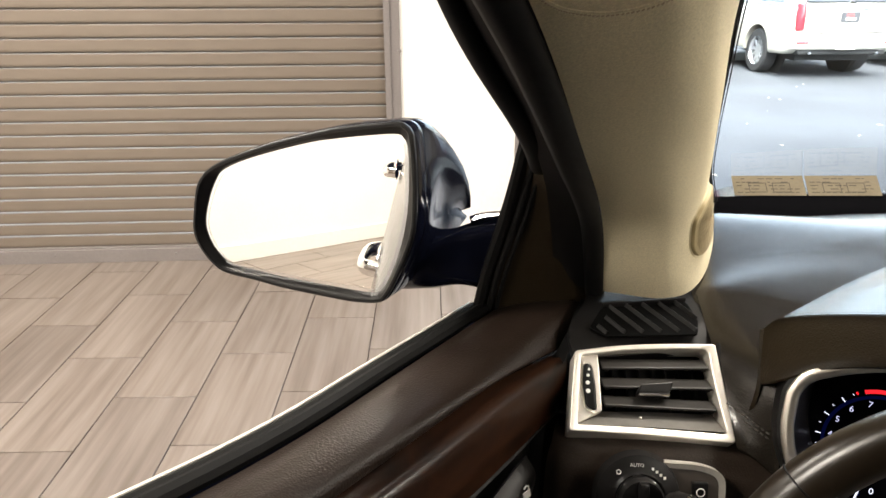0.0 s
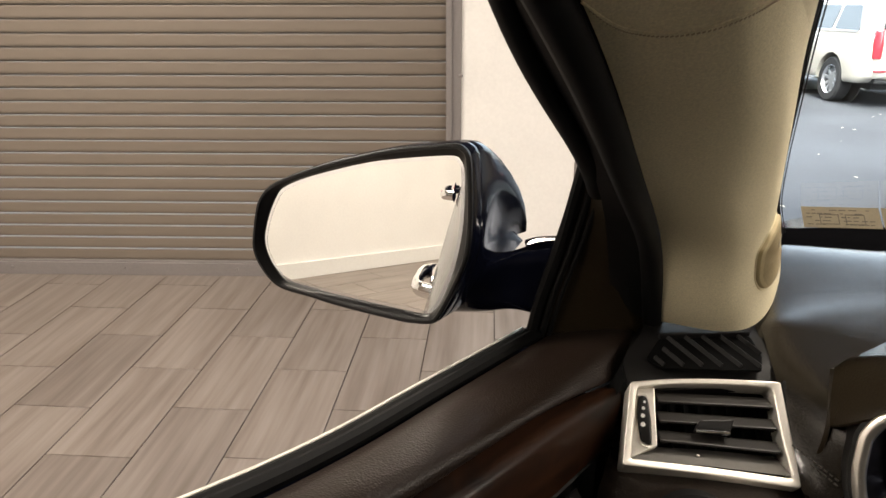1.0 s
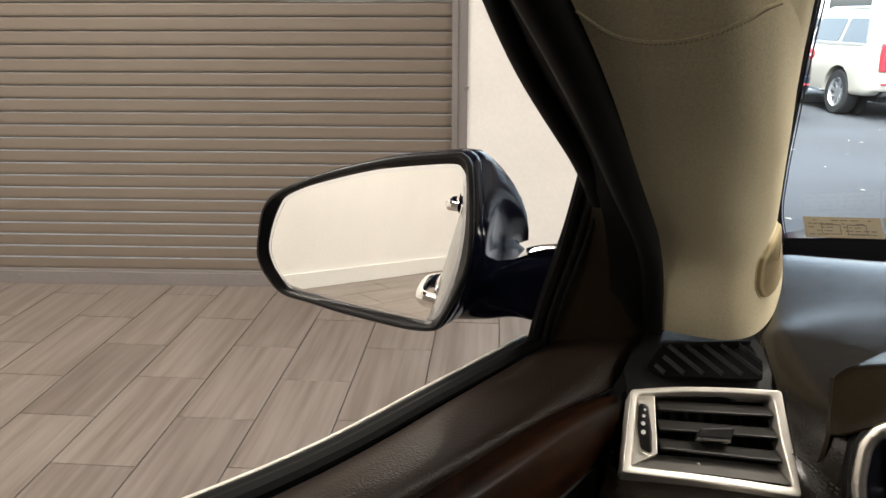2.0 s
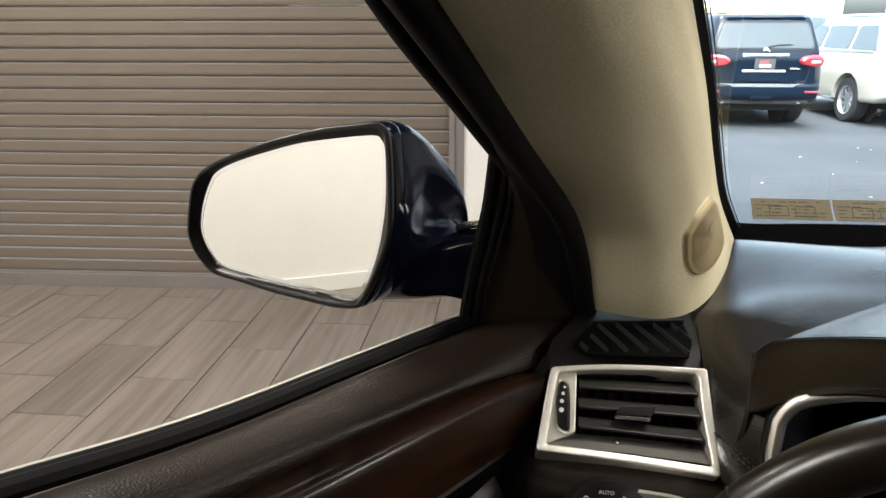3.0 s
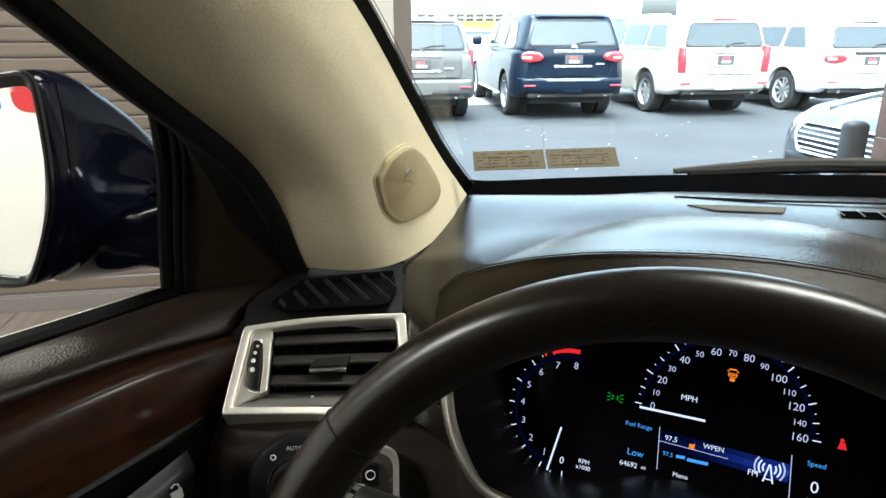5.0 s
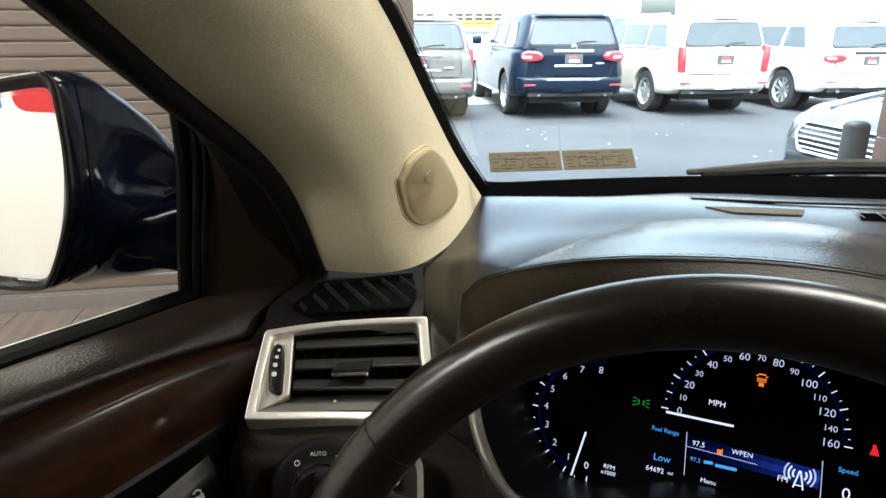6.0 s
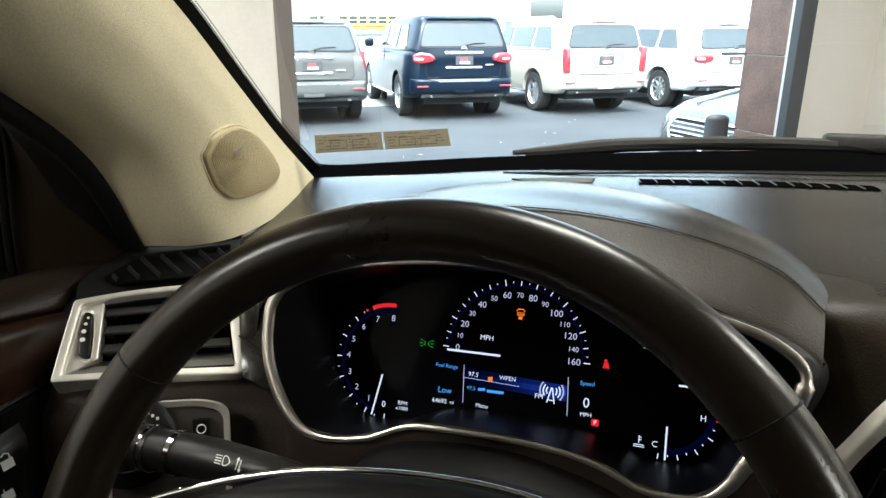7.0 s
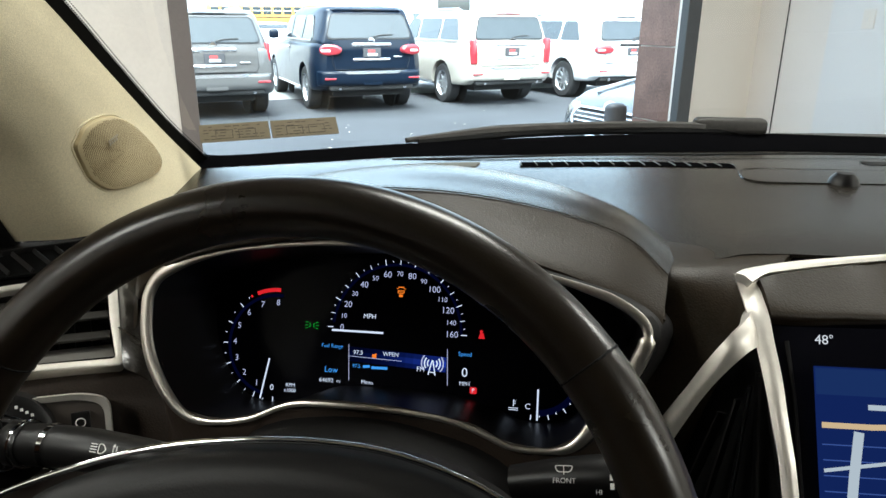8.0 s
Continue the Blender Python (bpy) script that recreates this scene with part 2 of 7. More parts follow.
def tube(points, radius, n=10, closed=False, flat=1.0, up=(0, 0, 1)):
    """A round (or flattened) bar along points; radius a number or one for each point."""
    bm = bmesh.new()
    rings = []
    count = len(points)
    for i, p in enumerate(points):
        p = Vector(p)
        nxt = Vector(points[(i + 1) % count] if closed or i + 1 < count else p)
        prv = Vector(points[i - 1] if closed or i else p)
        t = (nxt - prv).normalized()
        side = t.cross(Vector(up))
        side = side.normalized() if side.length > 1e-4 else t.orthogonal().normalized()
        top = side.cross(t).normalized()
        r = radius[i] if isinstance(radius, (list, tuple)) else radius
        rings.append([bm.verts.new(p + side * r * math.cos(2 * math.pi * k / n) + top * r * flat * math.sin(2 * math.pi * k / n)) for k in range(n)])
    for i in range(count if closed else count - 1):
        a, b = rings[i], rings[(i + 1) % count]
        for k in range(n):
            bm.faces.new((a[k], a[(k + 1) % n], b[(k + 1) % n], b[k]))
    if not closed:
        bm.faces.new(rings[0]), bm.faces.new(rings[-1][::-1])
    bmesh.ops.recalc_face_normals(bm, faces=bm.faces)
    return bm


SEAT = Vector((0.03, 0.27, 1.43))   # the driver's head


def sheet(rows, nu=24, nv=24, thick=0.004, outside=False):
    """A smooth curved panel through a small net of points, its face towards the driver (or away), with a thickness behind it."""
    lines = [spline(r, nv) for r in rows]
    cols = [spline([l[j] for l in lines], nu) for j in range(nv + 1)]
    bm = bmesh.new()
    v = [[bm.verts.new(cols[j][i]) for j in range(nv + 1)] for i in range(nu + 1)]
    for i in range(nu):
        for j in range(nv):
            q = (v[i][j], v[i][j + 1], v[i + 1][j + 1], v[i + 1][j])
            bm.faces.new(q)
    bm.normal_update()
    facing = sum(f.normal.dot(SEAT - f.calc_center_median()) * f.calc_area() for f in bm.faces)
    if (facing < 0) != outside:
        for f in bm.faces:
            f.normal_flip()
        bm.normal_update()
    if thick:
        front = bm.verts[:]
        back_of = {w: bm.verts.new(w.co - w.normal * thick) for w in front}
        for f in bm.faces[:]:
            bm.faces.new([back_of[w] for w in reversed(f.verts)])
        edges = [v[0], [r[-1] for r in v], v[-1][::-1], [r[0] for r in v][::-1]]
        for line in edges:
            for a, b in zip(line, line[1:]):
                bm.faces.new((a, b, back_of[b], back_of[a]))
        bmesh.ops.recalc_face_normals(bm, faces=bm.faces)
    return bm


def prism(outline, depth, bevel=0.0, segments=2):
    """A flat outline in x, y, raised from z = -depth to 0, its upper rim rounded."""
    bm = bmesh.new()
    top = [bm.verts.new((*p[:2], 0)) for p in outline]
    bot = [bm.verts.new((*p[:2], -depth)) for p in outline]
    f = bm.faces.new(top)
    bm.faces.new(bot[::-1])
    for i in range(len(top)):
        j = (i + 1) % len(top)
        bm.faces.new((top[j], top[i], bot[i], bot[j]))
    bmesh.ops.recalc_face_normals(bm, faces=bm.faces)
    if bevel:
        bmesh.ops.bevel(bm, geom=list(f.edges), offset=bevel, segments=segments, affect="EDGES", profile=0.5)
    return bm


def ring_prism(outer, inner, depth, lip=0.0):
    """A frame between two outlines of the same number of points; the inner edge sinks by lip."""
    bm = bmesh.new()
    k = len(outer)
    rows = [[bm.verts.new((*p[:2], -depth)) for p in outer], [bm.verts.new((*p[:2], 0)) for p in outer],
            [bm.verts.new((*p[:2], -lip)) for p in inner], [bm.verts.new((*p[:2], -depth)) for p in inner]]
    for a, b in zip(rows, rows[1:] + rows[:1]):
        for i in range(k):
            j = (i + 1) % k
            bm.faces.new((a[i], a[j], b[j], b[i]))
    bmesh.ops.recalc_face_normals(bm, faces=bm.faces)
    return bm


def rounded(corners, r, n=5):
    """An outline with rounded corners from a few points in order; r one radius or one for each."""
    out = []
    k = len(corners)
    for i, c in enumerate(corners):
        c = Vector(c[:2])
        a, b = Vector(corners[i - 1][:2]) - c, Vector(corners[(i + 1) % k][:2]) - c
        rr = r[i] if isinstance(r, (list, tuple)) else r
        rr = min(rr, a.length * 0.48, b.length * 0.48)
        p, q = c + a.normalized() * rr, c + b.normalized() * rr
        for s in range(n + 1):
            f = s / n
            out.append((1 - f) ** 2 * p + 2 * f * (1 - f) * c + f * f * q)
    return out


def text_bm(words, size, align="CENTER", thick=0.0, m=None):
    cu = bpy.data.curves.new("letters", "FONT")
    cu.body, cu.size, cu.align_x, cu.align_y = words, size, align, "CENTER"
    cu.resolution_u = 3
    ob = bpy.data.objects.new("letters", cu)
    scene.collection.objects.link(ob)
    me = bpy.data.meshes.new_from_object(ob.evaluated_get(bpy.context.evaluated_depsgraph_get()))
    bm = bmesh.new()
    bm.from_mesh(me)
    bpy.data.objects.remove(ob)
    bpy.data.curves.remove(cu)
    bpy.data.meshes.remove(me)
    if m is not None:
        bm.transform(m)
    return bm


def frame_of(o, x, y):
    """A local frame: origin o, first axis along x, second as near y as can be, third out of both."""
    ex = Vector(x).normalized()
    ez = ex.cross(Vector(y)).normalized()
    ey = ez.cross(ex)
    return Matrix(((ex.x, ey.x, ez.x, o[0]), (ex.y, ey.y, ez.y, o[1]), (ex.z, ey.z, ez.z, o[2]), (0, 0, 0, 1)))


# ---- the showroom ----
def wall(name, u0, u1, n0, n1, z0, z1, mat, label):
    ob = part(name, box(u0, u1, n0, n1, z0, z1), mat)
    ob.matrix_basis = HOUSE
    return tagged(ob, label, "wall", kind="structure")


TOP = 3.3
SH0, SH1 = -3.7, 0.06          # the shutter's opening with its steel frame
OP0, OP1, HEAD = 0.67, 4.15, 3.15          # the opening to the lot with its frame
wall("wall_north_1", -4.05, SH0, FRONT, FRONT + 0.2, 0, TOP, WHITE, "plain white painted wall beside the shutter")
wall("wall_north_2", SH1, OP0, FRONT, FRONT + 0.2, 0, TOP, WHITE, "narrow white painted wall between shutter and opening")
wall("wall_north_3", OP1, 4.75, FRONT, FRONT + 0.2, 0, TOP, CREAM, "cream painted wall beside the opening")
wall("wall_north_4", SH0, SH1, FRONT, FRONT + 0.2, 2.95, TOP, WHITE, "white painted wall above the shutter")
wall("wall_north_5", OP0, OP1, FRONT, FRONT + 0.2, HEAD, TOP, WHITE, "white painted wall above the opening")
wall("wall_east", 4.75, 4.95, -6.0, FRONT + 0.2, 0, TOP, WHITE, "white painted side wall")
wall("wall_south", -4.25, 4.95, -6.2, -6.0, 0, TOP, WHITE, "plain white painted back wall")
wall("wall_west", -4.25, -4.05, -6.0, FRONT + 0.2, 0, TOP, WHITE, "plain white painted side wall with a white base trim")
ob = part("ceiling", box(-4.25, 4.95, -6.2, FRONT + 0.2, TOP, TOP + 0.15), CEILING)
ob.matrix_basis = HOUSE
tagged(ob, "plain grey showroom ceiling", "ceiling", kind="structure")
for name, bm in (("baseboard_1", box(-4.048, -4.03, -6.0, FRONT, 0, 0.13, 0.004)), ("baseboard_2", box(-4.03, 4.748, -5.998, -5.98, 0, 0.12, 0.004)),
                 ("baseboard_3", box(4.73, 4.748, -5.98, 2.0, 0, 0.12, 0.004))):
    ob = part(name, bm, BASE)
    ob.matrix_basis = HOUSE
    tagged(ob, "white painted base trim along the wall", "baseboard", kind="structure")

LAMPS = 9.0
# ceiling light fixtures over the floor, unseen, placed by the light they give
for i, (u, n, f) in enumerate(((-2.3, 0.4, 1.25), (-1.9, 2.5, 1.15), (-2.7, -2.2, 1.3), (-0.6, -3.6, 1.4), (2.9, -2.8, 1.5), (3.9, 0.3, 1.1), (1.4, 1.15, 0.85))):
    fx = thing("ceiling_light", "flat rectangular ceiling light panel", "light", HOUSE @ pose(u, n, TOP), group="ceiling lights")
    part("frame", ring_prism(rounded([(-0.62, -0.32), (0.62, -0.32), (0.62, 0.32), (-0.62, 0.32)], 0.01, 1), rounded([(-0.59, -0.29), (0.59, -0.29), (0.59, 0.29), (-0.59, 0.29)], 0.01, 1), 0.03), BASE, fx)
    part("diffuser", box(-0.59, 0.59, -0.29, 0.29, -0.012, -0.004), glow("light panel", (1, 0.93, 0.85), 0.9) if i == 0 else bpy.data.materials["light panel"], fx)
    lamp("panel_lamp", "AREA", LAMPS * f, HOUSE @ pose(u, n, TOP - 0.05), (1, 0.93, 0.83), size=(1.15, 0.55))

# roller shutter
shutter = thing("roller_shutter", "closed tan steel roller shutter in a grey steel frame", "shutter", HOUSE @ pose(0, FRONT, 0))
PITCH = 0.0698
SLAT_PROFILE = [(0.010, 0.0), (-0.0012, 0.0005), (-0.0032, 0.0032), (-0.0036, 0.018), (-0.0034, 0.034), (-0.0038, 0.052), (-0.0040, 0.0592), (-0.0030, 0.0612), (0.004, 0.0618), (0.030, 0.0602), (0.030, 0.0698)]



def slat_bm():
    bm = bmesh.new()
    left = [bm.verts.new((SH0 + 0.07, 0.032 + y, z)) for y, z in SLAT_PROFILE]
    right = [bm.verts.new((SH1 - 0.07, 0.032 + y, z)) for y, z in SLAT_PROFILE]
    lb = [bm.verts.new((SH0 + 0.07, 0.040 + y, z)) for y, z in SLAT_PROFILE]
    rb = [bm.verts.new((SH1 - 0.07, 0.040 + y, z)) for y, z in SLAT_PROFILE]
    for i in range(len(left) - 1):
        bm.faces.new((left[i], right[i], right[i + 1], left[i + 1]))
        bm.faces.new((lb[i + 1], rb[i + 1], rb[i], lb[i]))
    bmesh.ops.recalc_face_normals(bm, faces=bm.faces)
    return bm


slat = mesh_of("slat", slat_bm(), SLAT, True)
for k in range(41):
    ob = new("slat", slat)
    ob.parent, ob.location = shutter, (0, 0, 0.086 + PITCH * k)
bar = part("bottom_bar", merge(box(SH0 + 0.081, SH1 - 0.081, -0.008, 0.07, 0.0, 0.076, 0.002), box(SH0 + 0.081, SH1 - 0.081, 0.006, 0.07, 0.074, 0.085, 0.002)), TRIM, shutter, "grey steel bottom bar")
for k in range(8):
    part("bolt", lathe([(0.0, 0.006), (0.006, 0.005), (0.009, 0.0)], 12, pose(SH1 - 0.62 - 0.66 * k, -0.007, 0.046, 90)), TRIM, bar, smooth=True)
part("guide_rail", box(SH0, SH0 + 0.08, -0.012, 0.12, 0, 2.95, 0.003), TRIM, shutter)
rail = part("guide_rail", merge(box(SH1 - 0.08, SH1, -0.012, 0.12, 0, 2.95, 0.003), box(SH1 - 0.08, SH1 - 0.05, -0.022, -0.011, 0, 2.95, 0.002)), TRIM, shutter)
part("bolt", lathe([(0.0, 0.014), (0.008, 0.012), (0.011, 0.0)], 10, pose(SH1 - 0.004, -0.012, 1.13, 90)), TRIM, rail, smooth=True)

# the opening's steel frame
opening = thing("door_frame", "grey steel frame round the wide opening to the lot", "frame", HOUSE @ pose(0, FRONT, 0))
part("jamb", box(OP0, OP0 + 0.09, -0.01, 0.21, 0, HEAD, 0.004), TRIM, opening)
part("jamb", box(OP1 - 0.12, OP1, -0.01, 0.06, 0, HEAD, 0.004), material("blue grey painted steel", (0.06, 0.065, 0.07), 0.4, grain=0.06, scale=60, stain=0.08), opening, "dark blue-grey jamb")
# unseen beam added so the dash mirrors a dark band above the opening
part("transom", box(OP0 + 0.09, OP1 - 0.12, -0.01, 0.06, 2.60, HEAD - 0.09, 0.004), bpy.data.materials["blue grey painted steel"], opening, "unseen dark blue-grey beam added to darken the dash reflection")
part("head", box(OP0 + 0.09, OP1 - 0.12, -0.01, 0.06, HEAD - 0.09, HEAD, 0.004), TRIM, opening)

# granite pier outside
STONE = material("polished brown granite", (0.21, 0.125, 0.10), 0.35, grain=0.35, scale=70, stain=0.3, stain_scale=5, random_tint=0.2)
pier = thing("stone_pier", "brown granite clad pier beside the opening", "pier", HOUSE)
part("core", box(4.20, 4.75, 4.03, 4.41, LOT, 3.4), BASE, pier)
for k in range(6):
    z = LOT + 0.22 + 0.56 * (k - 1) if k else LOT
    part("stone_panel", box(4.185, 4.75, 4.015, 4.425, z + 0.004, LOT + 0.22 + 0.56 * k - 0.004, 0.003, 1), STONE, pier)

# floor: a slab with the tiles laid on it
floor = tagged(part("floor", box(-4.25, 4.95, -6.2, FRONT + 0.2, -0.15, -0.006), GROUT), "pale grey-brown wood-look porcelain tile floor", "floor", kind="structure")
floor.matrix_basis = HOUSE
TW, TL, GAP = 0.3145, 0.605, 0.0045


# ---- the parking lot ----
ground = part("ground", box(-300, 300, FRONT + 0.2, 500, LOT - 0.4, LOT), ASPHALT)
ground.matrix_basis = HOUSE
tagged(ground, "dark grey asphalt parking lot", "ground", kind="structure")


slab = part("pavement", box(-300, 300, 14.0, 75, LOT - 0.05, LOT + 0.004), material("pale concrete", (0.24, 0.24, 0.235), 0.8, grain=0.1, scale=8, stain=0.15, stain_scale=0.5, bump=0.3, bump_scale=60))
slab.matrix_basis = HOUSE
tagged(slab, "pale concrete pavement beyond the first row of cars", "pavement", kind="structure")

# ---- parked cars ----
TYRE = material("tyre rubber", (0.022, 0.022, 0.023), 0.8, grain=0.2, scale=60)
ALLOY = material("bright alloy wheel", (0.52, 0.53, 0.55), 0.25, metal=0.7, grain=0.05, scale=40)
TINT = material("dark tinted window", (0.035, 0.042, 0.046), 0.06, grain=0.1, scale=4, coat=0.5)
LAMPRED = material("red tail lamp", (0.32, 0.025, 0.035), 0.15, coat=1.0, grain=0.1, scale=30)
UNDER = material("black underbody", (0.02, 0.02, 0.02), 0.8, grain=0.2, scale=30)
PLATE = material("dark plate", (0.05, 0.05, 0.055), 0.5, grain=0.1, scale=60)
PLATERED = material("red plate band", (0.5, 0.05, 0.05), 0.5, grain=0.1, scale=60)
PLATEDARK = material("pale plate writing", (0.5, 0.5, 0.52), 0.5, grain=0.1, scale=60)


def wheel_on(car, x, y, r, out):
    w = part("wheel", lathe([(r * 0.66, -0.11), (r * 0.93, -0.115), (r * 0.995, -0.09), (r, 0.0), (r * 0.995, 0.09), (r * 0.93, 0.115), (r * 0.66, 0.11)], 36, pose(0, 0, 0, 0, 90, 0)), TYRE, car, smooth=True)
    w.location = (x, y, r)
    part("rim", merge(lathe([(r * 0.66, -0.1), (r * 0.68, 0.0), (r * 0.68, 0.1), (r * 0.64, 0.11), (r * 0.6, 0.07), (r * 0.6, -0.08)], 36, pose(0, 0, 0, 0, 90 * out, 0)),
                      lathe([(0.0, 0.07), (r * 0.14, 0.065), (r * 0.17, 0.03)], 16, pose(0, 0, 0, 0, 90 * out, 0)),
                      *[box(-r * 0.62, r * 0.62, -0.028, 0.028, 0.035, 0.07, 0.008, 1, pose(0, 0, 0, 0, 90 * out, 0) @ pose(0, 0, 0, 0, 0, 36 * s + 9)) for s in range(5)]), ALLOY, w, smooth=False)
    part("brake_disc", lathe([(0.0, -0.02), (r * 0.5, -0.02), (r * 0.5, 0.0), (0.0, 0.0)], 20, pose(0, 0, 0, 0, 90 * out, 0)), UNDER, w)


def body_bm(sections, n=20):
    """A body lofted along y through rounded sections: y, half width below, half width above, z below, z waist, z top, roundness."""
    bm = bmesh.new()
    rings = []
    for y, wl, wt, z0, zw, z1, rr in sections:
        half = rounded([(0, z0), (wl, z0), (wl + 0.015, zw), (wt, z1), (0, z1)], [0, rr, 0.12, rr, 0], 4)
        pts = [(p.x, p.y) for p in half]
        pts = pts + [(-x, z) for x, z in reversed(pts)]
        rings.append([bm.verts.new((x, y, z)) for x, z in pts])
    for a, b in zip(rings, rings[1:]):
        for i in range(len(a)):
            j = (i + 1) % len(a)
            bm.faces.new((a[i], a[j], b[j], b[i]))
    bm.faces.new(rings[0][::-1]), bm.faces.new(rings[-1])
    bmesh.ops.remove_doubles(bm, verts=bm.verts, dist=1e-4)
    bmesh.ops.recalc_face_normals(bm, faces=bm.faces)
    return bm


def plate_on(car, y, z, facing=-1):
    p = part("licence_plate", box(-0.155, 0.155, y - 0.012, y, z - 0.075, z + 0.075, 0.004), PLATE, car)
    part("plate_band", box(-0.07, 0.05, y - 0.016, y - 0.011, z + 0.005, z + 0.045), PLATERED, p)
    part("plate_writing", box(-0.08, 0.09, y - 0.016, y - 0.011, z - 0.050, z - 0.010), PLATEDARK, p)


def carve(bm, cutters):
    """A closed body with other closed bodies cut out of it."""
    held = []
    for b in (bm, *cutters):
        me = bpy.data.meshes.new("tmp")
        b.to_mesh(me)
        b.free()
        ob = bpy.data.objects.new("tmp", me)
        scene.collection.objects.link(ob)
        held.append(ob)
    for c in held[1:]:
        mod = held[0].modifiers.new("cut", "BOOLEAN")
        mod.operation, mod.object, mod.solver = "DIFFERENCE", c, "EXACT"
    me = bpy.data.meshes.new_from_object(held[0].evaluated_get(bpy.context.evaluated_depsgraph_get()))
    out = bmesh.new()
    out.from_mesh(me)
    bpy.data.meshes.remove(me)
    for ob in held:
        data = ob.data
        bpy.data.objects.remove(ob)
        bpy.data.meshes.remove(data)
    return out


def arch_cutters(w, r, places, grow=0.065):
    return [lathe([(0.0, -0.36), (r + grow, -0.36), (r + grow, 0.3), (0.0, 0.3)], 28, pose(side * w, y, r + 0.01, 0, 90 * side, 0)) for side in (-1, 1) for y in places]


def line_on(points, radius, n=6):
    return tube(points, radius, n)


SEAMLINE = material("dark panel gap", (0.015, 0.015, 0.017), 0.7, grain=0.1, scale=60)
LAMPCLEAR = material("pale clear lamp lens", (0.55, 0.50, 0.50), 0.1, grain=0.1, scale=30, coat=1.0)
MATTCHROME = material("brushed bright trim", (0.80, 0.81, 0.83), 0.22, metal=0.9, grain=0.04, scale=60)


def suv(label, paint, m, long=5.0, wide=2.0, high=1.85, r=0.40, lamps="tall", chrome=True, rake=0.10, round_back=0.10):
    """A parked sport utility car, its tail at y = 0 and its nose towards +y, standing on z = 0. rake: how far the rear glass leans in; round_back: how far the rear corners are rounded in plan."""
    car = thing("suv", label, "car", m, group="parked cars")
    w = wide / 2
    belt = high * 0.665
    rb = round_back
    bright = MATTCHROME if chrome else paint
    axles = (1.05, long - 0.95)
    body = body_bm([(0.03, w * 0.80, w * 0.78, 0.60, 0.80, belt - 0.03, 0.10), (0.06, w * (0.95 - rb * 0.4), w * (0.92 - rb * 0.4), 0.50, 0.78, belt - 0.01, 0.10), (0.13, w * (0.975 - rb * 0.2), w * (0.945 - rb * 0.2), 0.43, 0.76, belt, 0.10), (0.26, w * 0.985, w * 0.955, 0.38, 0.76, belt + 0.005, 0.10), (0.6, w, w * 0.965, 0.36, 0.8, belt + 0.005, 0.09),
                    (long * 0.5, w, w * 0.96, 0.34, 0.8, belt - 0.01, 0.09), (long * 0.70, w * 0.995, w * 0.945, 0.34, 0.8, belt - 0.05, 0.09), (long * 0.9, w * 0.96, w * 0.87, 0.36, 0.8, belt - 0.12, 0.12), (long, w * 0.80, w * 0.7, 0.42, 0.7, belt - 0.22, 0.12)])
    part("body", carve(body, arch_cutters(w, r, axles)), paint, car, smooth=True)
    part("cabin", body_bm([(0.09, w * 0.84, w * 0.80, belt - 0.04, belt, belt + 0.03, 0.05), (0.09 + rake * 0.5, w * 0.87, w * 0.74, belt - 0.05, belt + 0.02, (belt + high) / 2 + 0.05, 0.08), (0.09 + rake, w * 0.89, w * 0.71, belt - 0.05, belt + 0.02, high - 0.07, 0.10), (0.20 + rake, w * 0.91, w * 0.735, belt - 0.05, belt + 0.02, high - 0.015, 0.12), (0.7 + rake, w * 0.93, w * 0.76, belt - 0.05, belt, high, 0.13),
                           (long * 0.45, w * 0.93, w * 0.76, belt - 0.05, belt, high, 0.13), (long * 0.53, w * 0.92, w * 0.73, belt - 0.05, belt, high - 0.05, 0.11), (long * 0.68, w * 0.88, w * 0.6, belt - 0.08, belt - 0.06, belt - 0.02, 0.03)]), paint, car, smooth=True)
    dz = high - belt
    # rear window with its wiper, seam of the tailgate and spoiler
    lean = (rake * 0.62, dz * 0.62)
    glass_m = frame_of((0, 0.082, belt + 0.075), (1, 0, 0), (0, lean[0] / lean[1], 1))
    tall_g = dz * 0.66
    rw = part("rear_window", prism(rounded([(-w * 0.77, 0.0), (w * 0.77, 0.0), (w * 0.655, tall_g), (-w * 0.655, tall_g)], [0.09, 0.09, 0.07, 0.07]), 0.02, 0.006), TINT, car, "tinted rear window", m=glass_m)
    part("window_gasket", ring_prism(rounded([(-w * 0.79, -0.02), (w * 0.79, -0.02), (w * 0.67, tall_g + 0.018), (-w * 0.67, tall_g + 0.018)], [0.10, 0.10, 0.08, 0.08]), rounded([(-w * 0.77, 0.0), (w * 0.77, 0.0), (w * 0.655, tall_g), (-w * 0.655, tall_g)], [0.09, 0.09, 0.07, 0.07]), 0.018), SEAMLINE, rw, m=pose(0, 0, -0.003))
    part("wiper", tube([(0.05, 0.015, 0.012), (0.18, 0.045, 0.016), (0.40, 0.055, 0.012)], 0.010, 6), UNDER, rw)
    part("spoiler", body_bm([(0.065 + rake, w * 0.60, w * 0.56, high - 0.072, high - 0.062, high - 0.050, 0.008), (0.15 + rake, w * 0.66, w * 0.58, high - 0.072, high - 0.050, high - 0.016, 0.018), (0.42 + rake, w * 0.68, w * 0.58, high - 0.06, high - 0.03, high - 0.002, 0.02)]), paint, car, smooth=True)
    part("brake_light", box(-0.24, 0.24, 0.050 + rake, 0.07 + rake, high - 0.066, high - 0.046, 0.004, 1), LAMPRED if lamps == "tall" else SEAMLINE, car)
